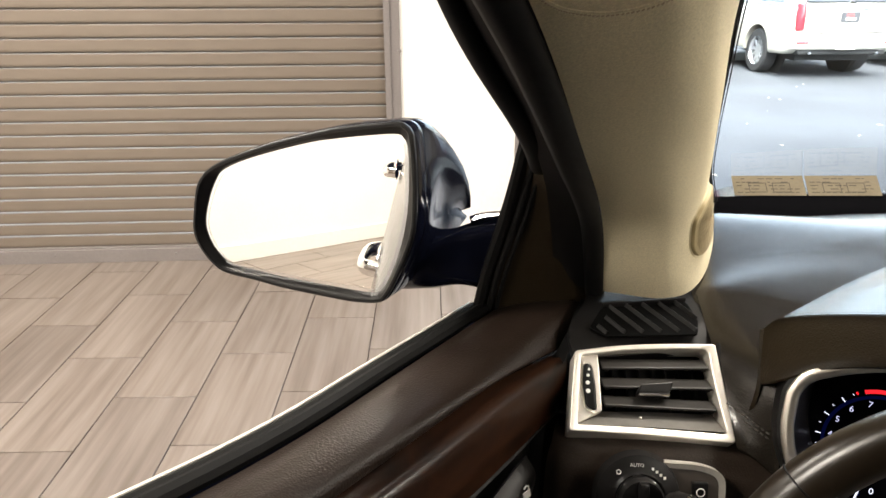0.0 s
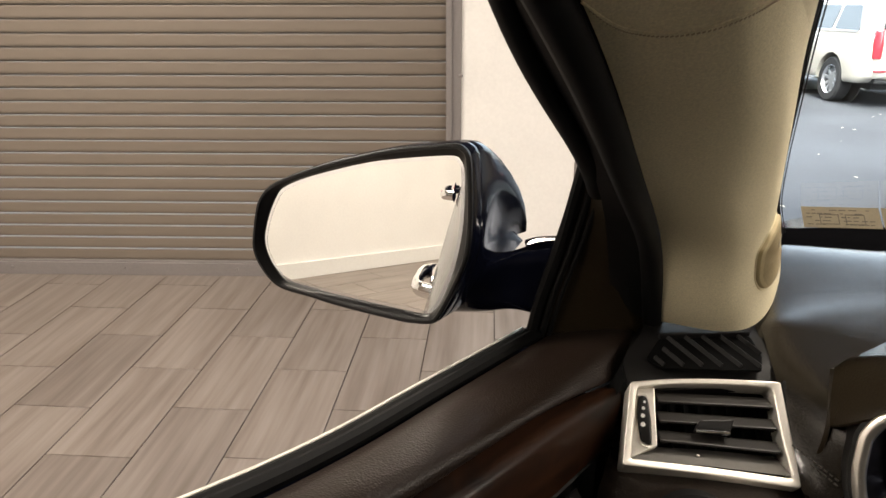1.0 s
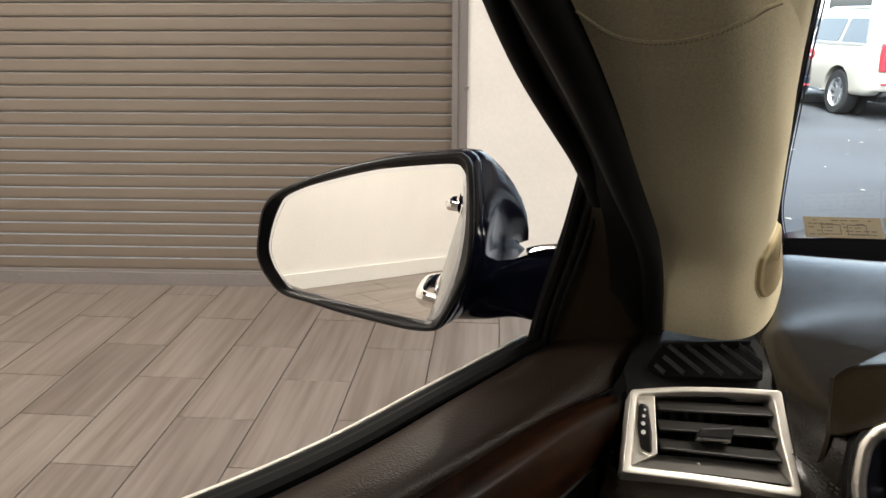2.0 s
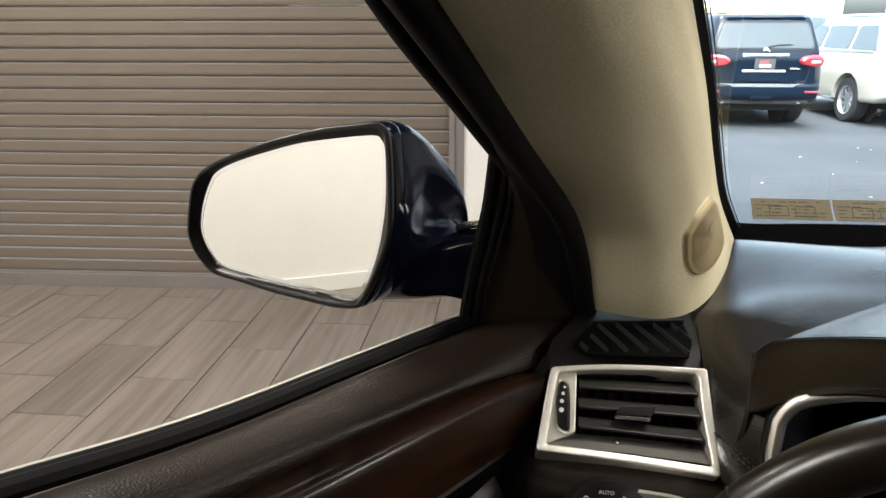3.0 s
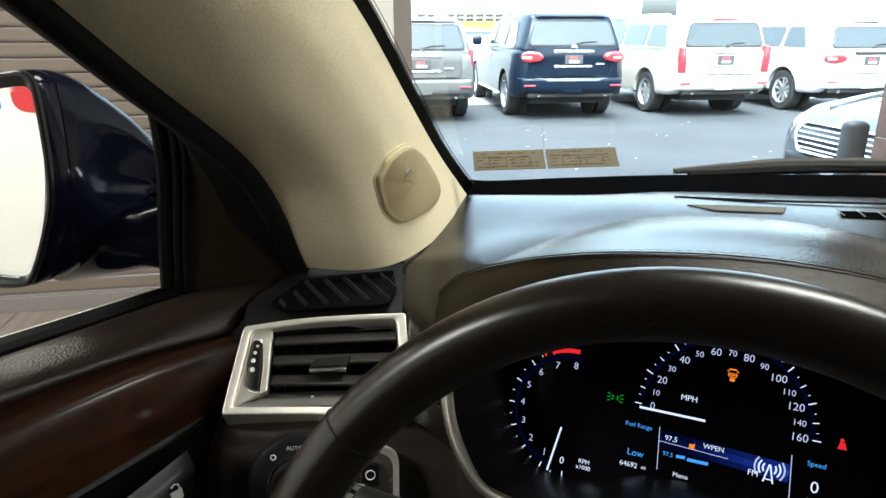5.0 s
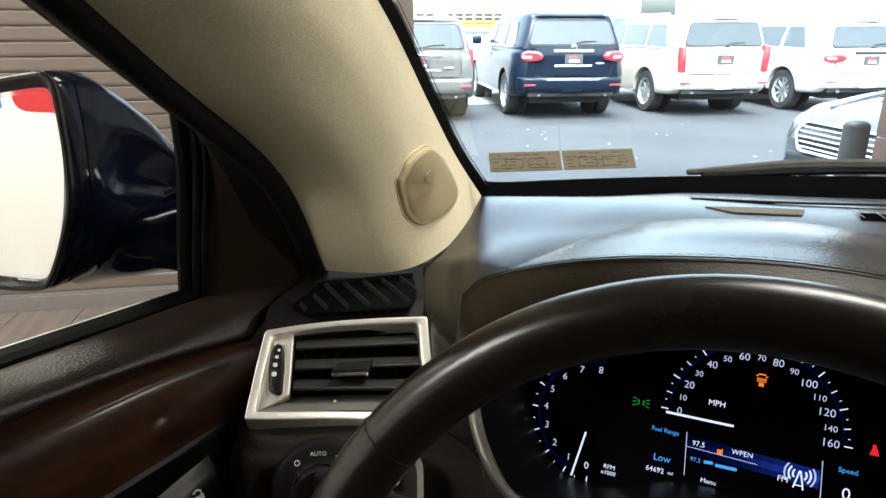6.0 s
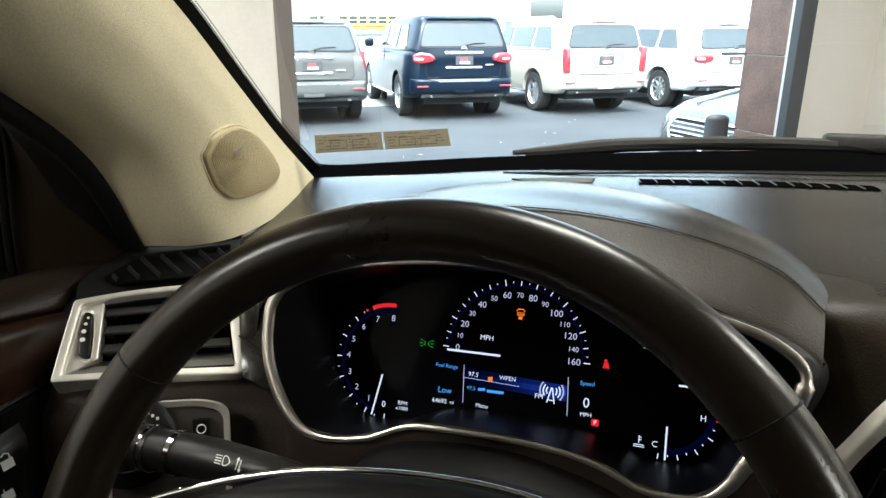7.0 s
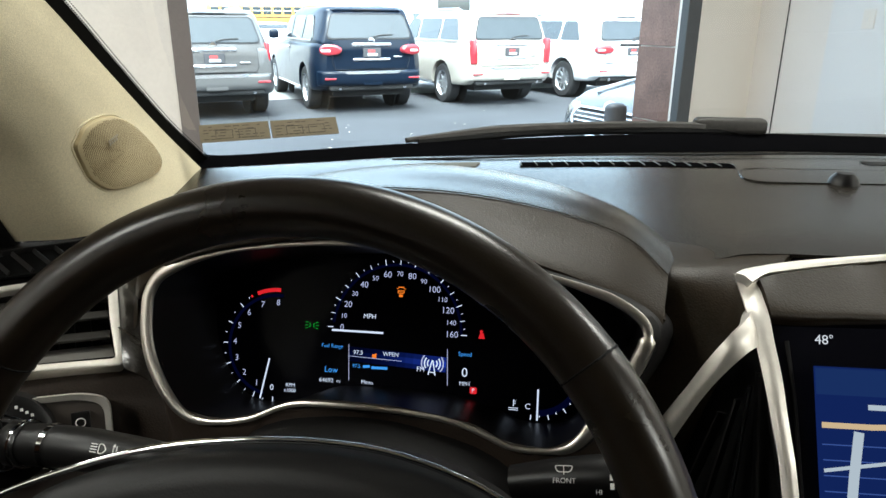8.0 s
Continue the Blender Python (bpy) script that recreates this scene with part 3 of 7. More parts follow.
    gate = [(-w * 0.70, 0.028, belt - 0.02), (-w * 0.71, 0.026, belt - 0.30), (-w * 0.66, 0.024, 0.735), (w * 0.66, 0.024, 0.735), (w * 0.71, 0.026, belt - 0.30), (w * 0.70, 0.028, belt - 0.02)]
    part("tailgate_gap", line_on(gate, 0.006), SEAMLINE, car)
    part("tailgate_skin", sheet([[(-w * 0.69, 0.030, belt + 0.045), (0, 0.016, belt + 0.055), (w * 0.69, 0.030, belt + 0.045)], [(-w * 0.70, 0.012, belt - 0.10), (0, -0.006, belt - 0.09), (w * 0.70, 0.012, belt - 0.10)], [(-w * 0.69, 0.016, belt - 0.21), (0, 0.004, belt - 0.21), (w * 0.69, 0.016, belt - 0.21)], [(-w * 0.66, 0.020, 0.745), (0, 0.006, 0.745), (w * 0.66, 0.020, 0.745)]], 14, 18, 0.012, True), paint, car, smooth=True)
    for side in (-1, 1):
        for y0, y1, cut in ((0.36 + rake, 1.25, 0.24), (1.34, 2.25, 0.0), (2.34, 3.15, -0.42)):
            q = part("side_window", prism(rounded([(y0, 0.0), (y1, 0.0), (y1 + min(cut, 0), dz * 0.70), (y0 + max(cut, 0), dz * 0.70)], 0.06), 0.02, 0.005), TINT, car)
            q.matrix_basis = frame_of((side * (w * 0.935 + 0.006), 0, belt + 0.05), (0, 1, 0), (-side * w * 0.17 / dz, 0, 1)) @ (Matrix() if side > 0 else Matrix.Diagonal((1, 1, -1, 1)))
        part("window_trim", tube([(side * (w * 0.94 + 0.004), 0.42 + rake, belt + 0.035), (side * (w * 0.94 + 0.004), 1.8, belt + 0.035), (side * (w * 0.93 + 0.004), 3.1, belt + 0.03)], 0.010, 6), bright, car)
        mr = part("door_mirror", box(-0.10, 0.10, -0.06, 0.08, -0.09, 0.09, 0.05, 3), paint, car, smooth=True)
        mr.location = (side * (w + 0.12), long * 0.62, belt + 0.10)
        if lamps == "slim":
            lamp_bm = box(-0.035, 0.035, -0.03, 0.20, -0.24, 0.10, 0.03, 3)
            place_l = pose(side * w * 0.885, 0.085, belt - 0.02, 0, 0, side * 16)
        elif lamps == "tall":
            lamp_bm = prism(rounded([(-0.072, -0.235), (0.060, -0.235), (0.078, 0.0), (0.070, 0.205), (-0.040, 0.225), (-0.066, 0.0)], 0.03, 4), 0.16, 0.03, 3)
            lamp_bm.transform(frame_of((0, 0, 0), (side, 0, 0), (0, 0, 1)) @ (Matrix() if side > 0 else Matrix.Diagonal((1, 1, -1, 1))))
            place_l = pose(side * w * 0.845, -0.012, belt - 0.135, 0, 0, side * 14)
        else:
            lamp_bm = prism(rounded([(-0.235, 0.005), (-0.15, 0.085), (0.06, 0.098), (0.155, 0.055), (0.160, -0.055), (0.03, -0.090), (-0.17, -0.065)], 0.05, 4), 0.20, 0.035, 3)
            lamp_bm.transform(frame_of((0, 0, 0), (side, 0, 0), (0, 0, 1)) @ (Matrix() if side > 0 else Matrix.Diagonal((1, 1, -1, 1))))
            place_l = pose(side * w * 0.775, -0.016, belt - 0.115, 0, 0, side * 17)
        bmesh.ops.recalc_face_normals(lamp_bm, faces=lamp_bm.faces)
        tl = part("tail_lamp", lamp_bm, LAMPRED, car, {"slim": "slim red tail lamp", "tall": "tall red tail lamp"}.get(lamps, "wide red tail lamp"), True, place_l)
        if lamps == "wide":
            part("lamp_lens", box(-0.10, 0.06, -0.010, 0.02, -0.030, 0.012, 0.012, 2, pose(side * 0.03, 0, 0)), LAMPCLEAR, tl, smooth=True)
        part("reflector", box(side * w * 0.77 - 0.10, side * w * 0.77 + 0.10, -0.058, -0.02, 0.575, 0.605, 0.008), LAMPRED, car)
        for y in axles:
            wheel_on(car, side * (w - 0.125), y, r, side)
            part("wheel_well", lathe([(0.0, 0.0), (r + 0.06, 0.0), (r + 0.06, 0.02), (0.0, 0.02)], 24, pose(side * (w - 0.34), y, r + 0.01, 0, 90, 0)), UNDER, car)
        ex = part("exhaust", tube([(side * w * 0.60, 0.3, 0.42), (side * w * 0.60, -0.02, 0.42)], 0.030, 12, flat=0.6 if chrome else 1.0), CHROME, car)
        part("door_handle", box(side * w * 0.995 - 0.02, side * w * 0.995 + 0.022, 2.3, 2.5, belt - 0.14, belt - 0.10, 0.01), bright, car)
        part("side_step", box(side * w * 0.90 - 0.09, side * w * 0.90 + 0.09, axles[0] + r + 0.1, axles[1] - r - 0.1, 0.33, 0.38, 0.015), UNDER if not chrome else MATTCHROME, car)
        part("door_gap", tube([(side * (w * 0.998 + 0.001), 2.28, 0.45), (side * (w + 0.008), 2.28, 0.8), (side * (w * 0.965 + 0.004), 2.30, belt)], 0.005, 5), SEAMLINE, car)
        part("roof_rail", tube([(side * w * 0.64, 0.75 + rake, high - 0.02), (side * w * 0.64, 0.9 + rake, high + 0.035), (side * w * 0.64, long * 0.44, high + 0.035), (side * w * 0.64, long * 0.48, high - 0.02)], 0.018, 8), bright, car)
    # bumper: a full rounded section that wraps the corners
    bumper = [(-w * 0.975, 0.42), (-w * 0.95, 0.14), (-w * 0.84, -0.015), (-w * 0.55, -0.055), (0, -0.065), (w * 0.55, -0.055), (w * 0.84, -0.015), (w * 0.95, 0.14), (w * 0.975, 0.42)]
    part("bumper", sheet([[(x, y + dy, z) for x, y in bumper] for dy, z in ((0.05, 0.715), (0.005, 0.695), (0.0, 0.62), (0.012, 0.53), (0.05, 0.475), (0.10, 0.465))], 14, 40, 0.02, True), paint, car, smooth=True)
    part("bumper_strip", sheet([[(x * 0.80, y - 0.008 + (0.0 if abs(x) < w * 0.8 else 0.01), z) for x, y in bumper[2:7]] for z in (0.712, 0.664)], 2, 24, 0.012, True), bright, car, smooth=True)
    part("lower_valance", box(-w * 0.78, w * 0.78, 0.03, 0.3, 0.385, 0.485, 0.03), UNDER, car)
    part("tow_cover", box(-0.17, 0.17, -0.052, 0.02, 0.47, 0.575, 0.02), paint, car, smooth=True)
    part("underbody", box(-w * 0.66, w * 0.66, 0.3, long - 0.3, 0.27, 0.42), UNDER, car)
    part("rear_axle", tube([(-w * 0.75, axles[0], r - 0.03), (w * 0.75, axles[0], r - 0.03)], 0.055, 10), UNDER, car)
    part("handle_bar", box(-w * 0.36, w * 0.36, -0.022, 0.03, belt - 0.055, belt + 0.000, 0.018, 3), bright if chrome else UNDER, car, smooth=True)
    part("lower_bar", box(-w * 0.34, w * 0.34, -0.010, 0.03, belt - 0.290, belt - 0.245, 0.014, 3), bright, car, smooth=True)
    part("badge", lathe([(0.0, -0.004), (0.040, -0.004), (0.055, 0.0), (0.055, 0.012)], 18, pose(0, 0.010, belt + 0.045, 90)), CHROME, car)
    part("name_bar", box(w * 0.40, w * 0.56, -0.006, 0.02, belt - 0.240, belt - 0.215, 0.004, 1), bright if chrome else UNDER, car)
    plate_on(car, -0.010, belt - 0.155)
    return car


def paint(name, color, rough=0.25, metal=0.0, coat=1.0, spec=0.5):
    return material(name, color, rough, metal=metal, grain=0.04, scale=900, coat=coat, spread=0.04, spec=spec)


WHITEPAINT, CREAMPAINT = paint("white car paint", (0.60, 0.61, 0.62)), paint("pearl cream car paint", (0.47, 0.44, 0.385))
BLUEPAINT, GREYPAINT = paint("dark blue car paint", (0.003, 0.008, 0.018), 0.3, coat=0.25, spec=0.2), paint("bronze grey car paint", (0.125, 0.122, 0.12), 0.3, 0.3)
REDPAINT, SILVERPAINT = paint("red car paint", (0.45, 0.02, 0.02)), paint("dark grey car paint", (0.10, 0.115, 0.13), 0.25, 0.3)


def parked(u, n, turn=0.0):
    return HOUSE @ pose(u, n, LOT, 0, 0, turn)


suv("dark blue sport utility car with chrome rear trim", BLUEPAINT, parked(4.52, 11.3, -3.5), 5.2, 1.92, 1.75, 0.375, "wide", rake=0.16, round_back=0.28)
suv("pearl cream sport utility car with tall red tail lamps", CREAMPAINT, parked(7.30, 11.3), 5.1, 1.91, 1.71, 0.37, "tall")
suv("white crossover car with wide red tail lamps", WHITEPAINT, parked(10.08, 11.15), 4.8, 1.95, 1.67, 0.37, "wide", chrome=False, rake=0.24, round_back=0.35)
suv("bronze grey sport utility car with chrome trim", GREYPAINT, parked(1.95, 11.3), 5.1, 1.90, 1.67, 0.375, "slim")
# ---- the car that the camera sits in: the cabin ----
def ribbon(left, right, crown, n=24, thick=0.004, k=8):
    """A crowned strip between two edges; crown lifts its middle by a vector."""
    mid = [(Vector(a) + Vector(b)) / 2 + Vector(crown) for a, b in zip(left, right)]
    return sheet([left, mid, right], k, n, thick)


# windscreen pillar trim
PILLAR = [
    [(-0.314, 0.950, 1.234), (-0.284, 0.868, 1.224), (-0.265, 0.775, 1.222), (-0.277, 0.728, 1.222), (-0.331, 0.716, 1.217)],
    [(-0.302, 0.876, 1.291), (-0.280, 0.815, 1.286), (-0.262, 0.745, 1.296), (-0.268, 0.690, 1.300), (-0.308, 0.655, 1.310)],
    [(-0.277, 0.793, 1.349), (-0.256, 0.735, 1.354), (-0.240, 0.665, 1.364), (-0.242, 0.597, 1.376), (-0.268, 0.540, 1.390)],
    [(-0.247, 0.703, 1.410), (-0.226, 0.640, 1.418), (-0.209, 0.563, 1.430), (-0.208, 0.490, 1.450), (-0.235, 0.430, 1.470)],
    [(-0.216, 0.610, 1.461), (-0.196, 0.540, 1.476), (-0.181, 0.455, 1.497), (-0.182, 0.380, 1.525), (-0.222, 0.328, 1.549)],
]
pillar = thing("pillar_trim", "beige cloth-covered windscreen pillar trim with a speaker", "pillar trim")
part("cover", sheet(PILLAR, 40, 32, 0.006), CLOTH, pillar, smooth=True)
UPPER = [PILLAR[-1], [(-0.178, 0.500, 1.507), (-0.163, 0.440, 1.524), (-0.150, 0.350, 1.550), (-0.160, 0.270, 1.580), (-0.220, 0.240, 1.610)],
         [(-0.13, 0.37, 1.560), (-0.11, 0.30, 1.585), (-0.11, 0.20, 1.62), (-0.13, 0.12, 1.66), (-0.215, 0.09, 1.69)]]
upper = tagged(part("headliner_edge", sheet(UPPER, 14, 30, 0.006), CLOTH, smooth=True), "beige cloth headliner edge above the pillar", "headliner")


def along(points, s):
    """One place on the smooth curve through points, s from 0 to 1."""
    n = len(points) - 1
    s = min(max(s * n, 0.0), n - 1e-6)
    j = int(s)
    f = s - j
    p = [Vector(q) for q in points]
    b, c = p[j], p[j + 1]
    a = p[j - 1] if j else 2 * b - c
    d = p[j + 2] if j + 2 <= n else 2 * c - b
    return 0.5 * (2 * b + (c - a) * f + (2 * a - 5 * b + 4 * c - d) * f * f + (3 * b - a - 3 * c + d) * f**3)


def on_net(rows, u, v):
    """A place on a curved panel and the direction out of it, u down its rows and v along them."""
    def place(u, v):
        return along([along(r, v) for r in rows], u)
    p = place(u, v)
    n = (place(u + 0.01, v) - place(u - 0.01, v)).cross(place(u, v + 0.01) - place(u, v - 0.01)).normalized()
    return p, n if n.dot(SEAT - p) > 0 else -n


# speaker grille: a shallow oval dome that follows the pillar
GRILLE_UV = [(0.36, 0.25), (0.31, 0.18), (0.225, 0.165), (0.155, 0.19), (0.12, 0.275), (0.108, 0.40), (0.112, 0.525), (0.15, 0.588), (0.19, 0.60), (0.25, 0.588), (0.28, 0.545), (0.32, 0.47), (0.352, 0.36)]
gc = sum((Vector(p) for p in GRILLE_UV), Vector((0, 0))) / len(GRILLE_UV)
gring = [p.to_2d() for p in spline([(*p, 0) for p in GRILLE_UV], 60, True)]


def dome(levels):
    rings = []
    for f, h in levels:
        ring = []
        for q in gring:
            u, v = gc + (q - gc) * f
            p, n = on_net(PILLAR, u, v)
            ring.append(p + n * h)
        rings.append(ring)
    bm = bmesh.new()
    rows = [[bm.verts.new(p) for p in r] for r in rings]
    for a, b in zip(rows, rows[1:]):
        for i in range(60):
            j = (i + 1) % 60
            bm.faces.new((a[i], a[j], b[j], b[i]))
    if levels[-1][0] < 0.2:
        bm.faces.new(rows[-1])
    bmesh.ops.recalc_face_normals(bm, faces=bm.faces)
    return bm


spk = part("speaker_grille", dome([(0.985, -0.004), (0.98, 0.0015), (0.96, 0.0032), (0.90, 0.0042), (0.75, 0.0050), (0.5, 0.0056), (0.28, 0.0058), (0.1, 0.0058)]), GRILLE, pillar, "tan mesh speaker grille", True)
part("grille_rim", dome([(1.035, -0.002), (1.03, 0.0006), (1.012, 0.0008), (0.995, 0.0002), (0.985, -0.003)]), CLOTH, pillar, smooth=True)
dots = bmesh.new()
for i in range(-26, 27):
    for j in range(-26, 27):
        x, y = (i + (0.5 if j % 2 else 0)) / 26, j / 26
        r = math.hypot(x, y)
        if r < 0.90:
            ang = math.atan2(y, x) / (2 * math.pi) % 1.0 * 60
            q = gring[int(ang) % 60].lerp(gring[(int(ang) + 1) % 60], ang % 1)
            u, v = gc + (q - gc) * r
            p, n = on_net(PILLAR, u, v)
            h = 0.0061 if r < 0.5 else 0.0059 - 0.0012 * (r - 0.5) / 0.4
            bmesh.ops.create_circle(dots, cap_ends=True, segments=6, radius=0.0006, matrix=Matrix.Translation(p + n * h) @ n.to_track_quat("Z", "Y").to_matrix().to_4x4())
part("mesh_holes", dots, material("dark mesh hole", (0.22, 0.165, 0.085), 0.9, grain=0.1, scale=300), spk)
mp0, mn0 = on_net(PILLAR, 0.27, 0.413)
MK = frame_of(mp0 + mn0 * 0.0062, on_net(PILLAR, 0.285, 0.35)[0] - mp0, mn0.cross(on_net(PILLAR, 0.285, 0.35)[0] - mp0))
part("maker_mark", merge(box(-0.0085, 0.0085, 0.0006, 0.0024, 0, 0.0006, 0.0003, 1, pose(0, 0, 0, 0, 0, 8)), *[box(x, x + 0.0028, -0.0022, 0.0002, 0, 0.0006, 0.0002, 1, pose(0, 0, 0, 0, 0, 8)) for x in (-0.0085, -0.0045, -0.0005, 0.0035)]), material("dull pewter mark", (0.42, 0.37, 0.27), 0.4, metal=0.3, grain=0.05, scale=300), spk, "small raised maker's mark", m=MK)
# stitched seam where the trim meets the headliner
SEAM_UV = [(0.79, 1.0), (0.778, 0.96), (0.779, 0.92), (0.795, 0.85), (0.833, 0.75), (0.893, 0.625), (0.938, 0.537), (0.985, 0.43)]
seam_line = [on_net(PILLAR, p.x, p.y) for p in spline([(*q, 0) for q in SEAM_UV], 60)]
part("seam", tube([p + n * 0.0001 for p, n in seam_line], 0.0006, 6), CLOTH, pillar, smooth=True)
part("seam_stitching", merge(*[tube([seam_line[k][0].lerp(seam_line[k + 1][0], 0.1) + seam_line[k][1] * 0.0018, seam_line[k][0].lerp(seam_line[k + 1][0], 0.75) + seam_line[k][1] * 0.0014], 0.00032, 5) for k in range(2, 58)]), material("brown thread", (0.42, 0.34, 0.22), 0.8, grain=0.1, scale=400), pillar)

# black trim round the side window, the door's corner panel and the rubber seals
EDGE = [(-0.333, 0.722, 1.214), (-0.310, 0.657, 1.306), (-0.270, 0.543, 1.386), (-0.238, 0.432, 1.466), (-0.225, 0.330, 1.545), (-0.222, 0.24, 1.61), (-0.217, 0.09, 1.69)]
trim = thing("window_trim", "black plastic trim and rubber seals round the side window", "window trim")
BAND = [
    EDGE,
    [(-0.352, 0.700, 1.222), (-0.327, 0.640, 1.316), (-0.287, 0.535, 1.396), (-0.260, 0.440, 1.474), (-0.250, 0.365, 1.558), (-0.245, 0.28, 1.63), (-0.238, 0.12, 1.71)],
    [(-0.365, 0.690, 1.225), (-0.338, 0.622, 1.328), (-0.301, 0.531, 1.400), (-0.2835, 0.449, 1.468), (-0.283, 0.382, 1.556), (-0.281, 0.303, 1.64), (-0.276, 0.155, 1.73)],
]
part("frame_band", sheet(BAND, 16, 44, 0.004), PLASTIC, trim, smooth=True)
part("pillar_seal", tube(spline([Vector(p) + Vector((-0.006, -0.004, 0.0)) for p in EDGE], 60), 0.009, 10), RUBBER, trim, smooth=True)
part("glass_run", tube(spline([(-0.342, 0.614, 1.354), (-0.304, 0.534, 1.400), (-0.2885, 0.453, 1.465), (-0.287, 0.387, 1.554), (-0.285, 0.307, 1.64), (-0.28, 0.155, 1.73)], 50), 0.007, 10), RUBBER, trim, smooth=True)
SAIL = [
    [(-0.426, 0.648, 1.165), (-0.420, 0.646, 1.200), (-0.408, 0.642, 1.243), (-0.393, 0.635, 1.281), (-0.378, 0.628, 1.318), (-0.356, 0.612, 1.366)],
    [(-0.396, 0.666, 1.165), (-0.391, 0.664, 1.206), (-0.380, 0.660, 1.246), (-0.368, 0.648, 1.284), (-0.356, 0.636, 1.318), (-0.342, 0.612, 1.360)],
    [(-0.364, 0.700, 1.165), (-0.361, 0.694, 1.210), (-0.352, 0.682, 1.246), (-0.342, 0.664, 1.280), (-0.334, 0.645, 1.314), (-0.328, 0.610, 1.352)],
    [(-0.336, 0.734, 1.165), (-0.334, 0.726, 1.210), (-0.331, 0.708, 1.245), (-0.325, 0.685, 1.278), (-0.318, 0.655, 1.312), (-0.312, 0.615, 1.342)],
]
part("corner_panel", sheet(SAIL, 20, 20, 0.004), VISOR, trim, "black corner panel behind the door mirror", True)
for d, r in ((0.0, 0.005), (0.009, 0.003), (0.015, 0.002)):
    part("seal_lip", tube(spline([(-0.421 + d, 0.646 + d * 0.5, 1.192), (-0.405 + d, 0.639 + d * 0.5, 1.243), (-0.388 + d, 0.632 + d * 0.5, 1.285), (-0.373 + d, 0.625 + d * 0.5, 1.322), (-0.350 + d, 0.607 + d * 0.5, 1.374)], 20), r, 8), RUBBER, trim, smooth=True)

# door
door = thing("door_1", "black leather car door with a polished wood inlay", "door", kind="structure")
part("top_pad", sheet([
    [(-0.412, 0.720, 1.194), (-0.404, 0.646, 1.200), (-0.386, 0.505, 1.212), (-0.369, 0.377, 1.225), (-0.360, 0.200, 1.247), (-0.364, -0.20, 1.27)],
    [(-0.380, 0.728, 1.196), (-0.380, 0.655, 1.208), (-0.364, 0.505, 1.219), (-0.348, 0.377, 1.231), (-0.339, 0.200, 1.252), (-0.34, -0.20, 1.273)],
    [(-0.350, 0.735, 1.198), (-0.348, 0.672, 1.208), (-0.337, 0.530, 1.217), (-0.327, 0.400, 1.228), (-0.319, 0.220, 1.242), (-0.315, -0.20, 1.26)],
    [(-0.338, 0.735, 1.184), (-0.331, 0.664, 1.190), (-0.327, 0.550, 1.208), (-0.322, 0.440, 1.216), (-0.316, 0.25, 1.224), (-0.314, -0.20, 1.23)],
    [(-0.340, 0.735, 1.168), (-0.337, 0.664, 1.181), (-0.333, 0.550, 1.200), (-0.329, 0.440, 1.208), (-0.323, 0.25, 1.216), (-0.320, -0.20, 1.22)],
], 30, 30, 0.01), PAD, door, smooth=True)
part("wood_inlay", sheet([
    [(-0.330, 0.648, 1.186), (-0.330, 0.550, 1.203), (-0.326, 0.440, 1.211), (-0.320, 0.25, 1.219), (-0.316, -0.20, 1.224)],
    [(-0.320, 0.636, 1.190), (-0.3165, 0.550, 1.2010), (-0.312, 0.440, 1.2055), (-0.307, 0.25, 1.212), (-0.302, -0.20, 1.217)],
    [(-0.314, 0.628, 1.184), (-0.310, 0.547, 1.1925), (-0.306, 0.440, 1.196), (-0.301, 0.25, 1.201), (-0.296, -0.20, 1.205)],
    [(-0.311, 0.618, 1.168), (-0.307, 0.542, 1.171), (-0.303, 0.440, 1.173), (-0.298, 0.25, 1.176), (-0.292, -0.20, 1.18)],
    [(-0.312, 0.610, 1.152), (-0.309, 0.540, 1.150), (-0.306, 0.440, 1.150), (-0.301, 0.25, 1.152), (-0.297, -0.20, 1.152)],
], 20, 30, 0.006), WOOD, door, "polished dark wood inlay", True)
part("lower_panel", sheet([
    [(-0.312, 0.613, 1.149), (-0.309, 0.540, 1.146), (-0.306, 0.440, 1.146), (-0.302, 0.25, 1.148), (-0.30, -0.20, 1.148)],
    [(-0.325, 0.606, 1.138), (-0.322, 0.540, 1.134), (-0.319, 0.440, 1.133), (-0.315, 0.25, 1.134), (-0.313, -0.20, 1.134)],
    [(-0.330, 0.600, 1.10), (-0.326, 0.540, 1.09), (-0.322, 0.440, 1.085), (-0.318, 0.25, 1.08), (-0.316, -0.20, 1.08)],
    [(-0.345, 0.59, 0.75), (-0.345, 0.540, 0.75), (-0.345, 0.440, 0.75), (-0.345, 0.25, 0.75), (-0.345, -0.20, 0.75)],
], 24, 24, 0.01), PLASTIC, door, smooth=True)
part("end_filler", sheet([
    [(-0.345, 0.740, 1.205), (-0.335, 0.700, 1.205), (-0.322, 0.660, 1.200), (-0.316, 0.625, 1.190)],
    [(-0.345, 0.740, 1.05), (-0.335, 0.700, 1.05), (-0.322, 0.655, 1.05), (-0.312, 0.610, 1.05)],
    [(-0.345, 0.740, 0.7), (-0.335, 0.700, 0.7), (-0.322, 0.64, 0.7), (-0.312, 0.59, 0.7)],
], 8, 12, 0.01), RUBBER, door, smooth=True)
part("end_plate", box(-0.42, -0.27, 0.665, 0.672, 0.55, 1.150), RUBBER, door)
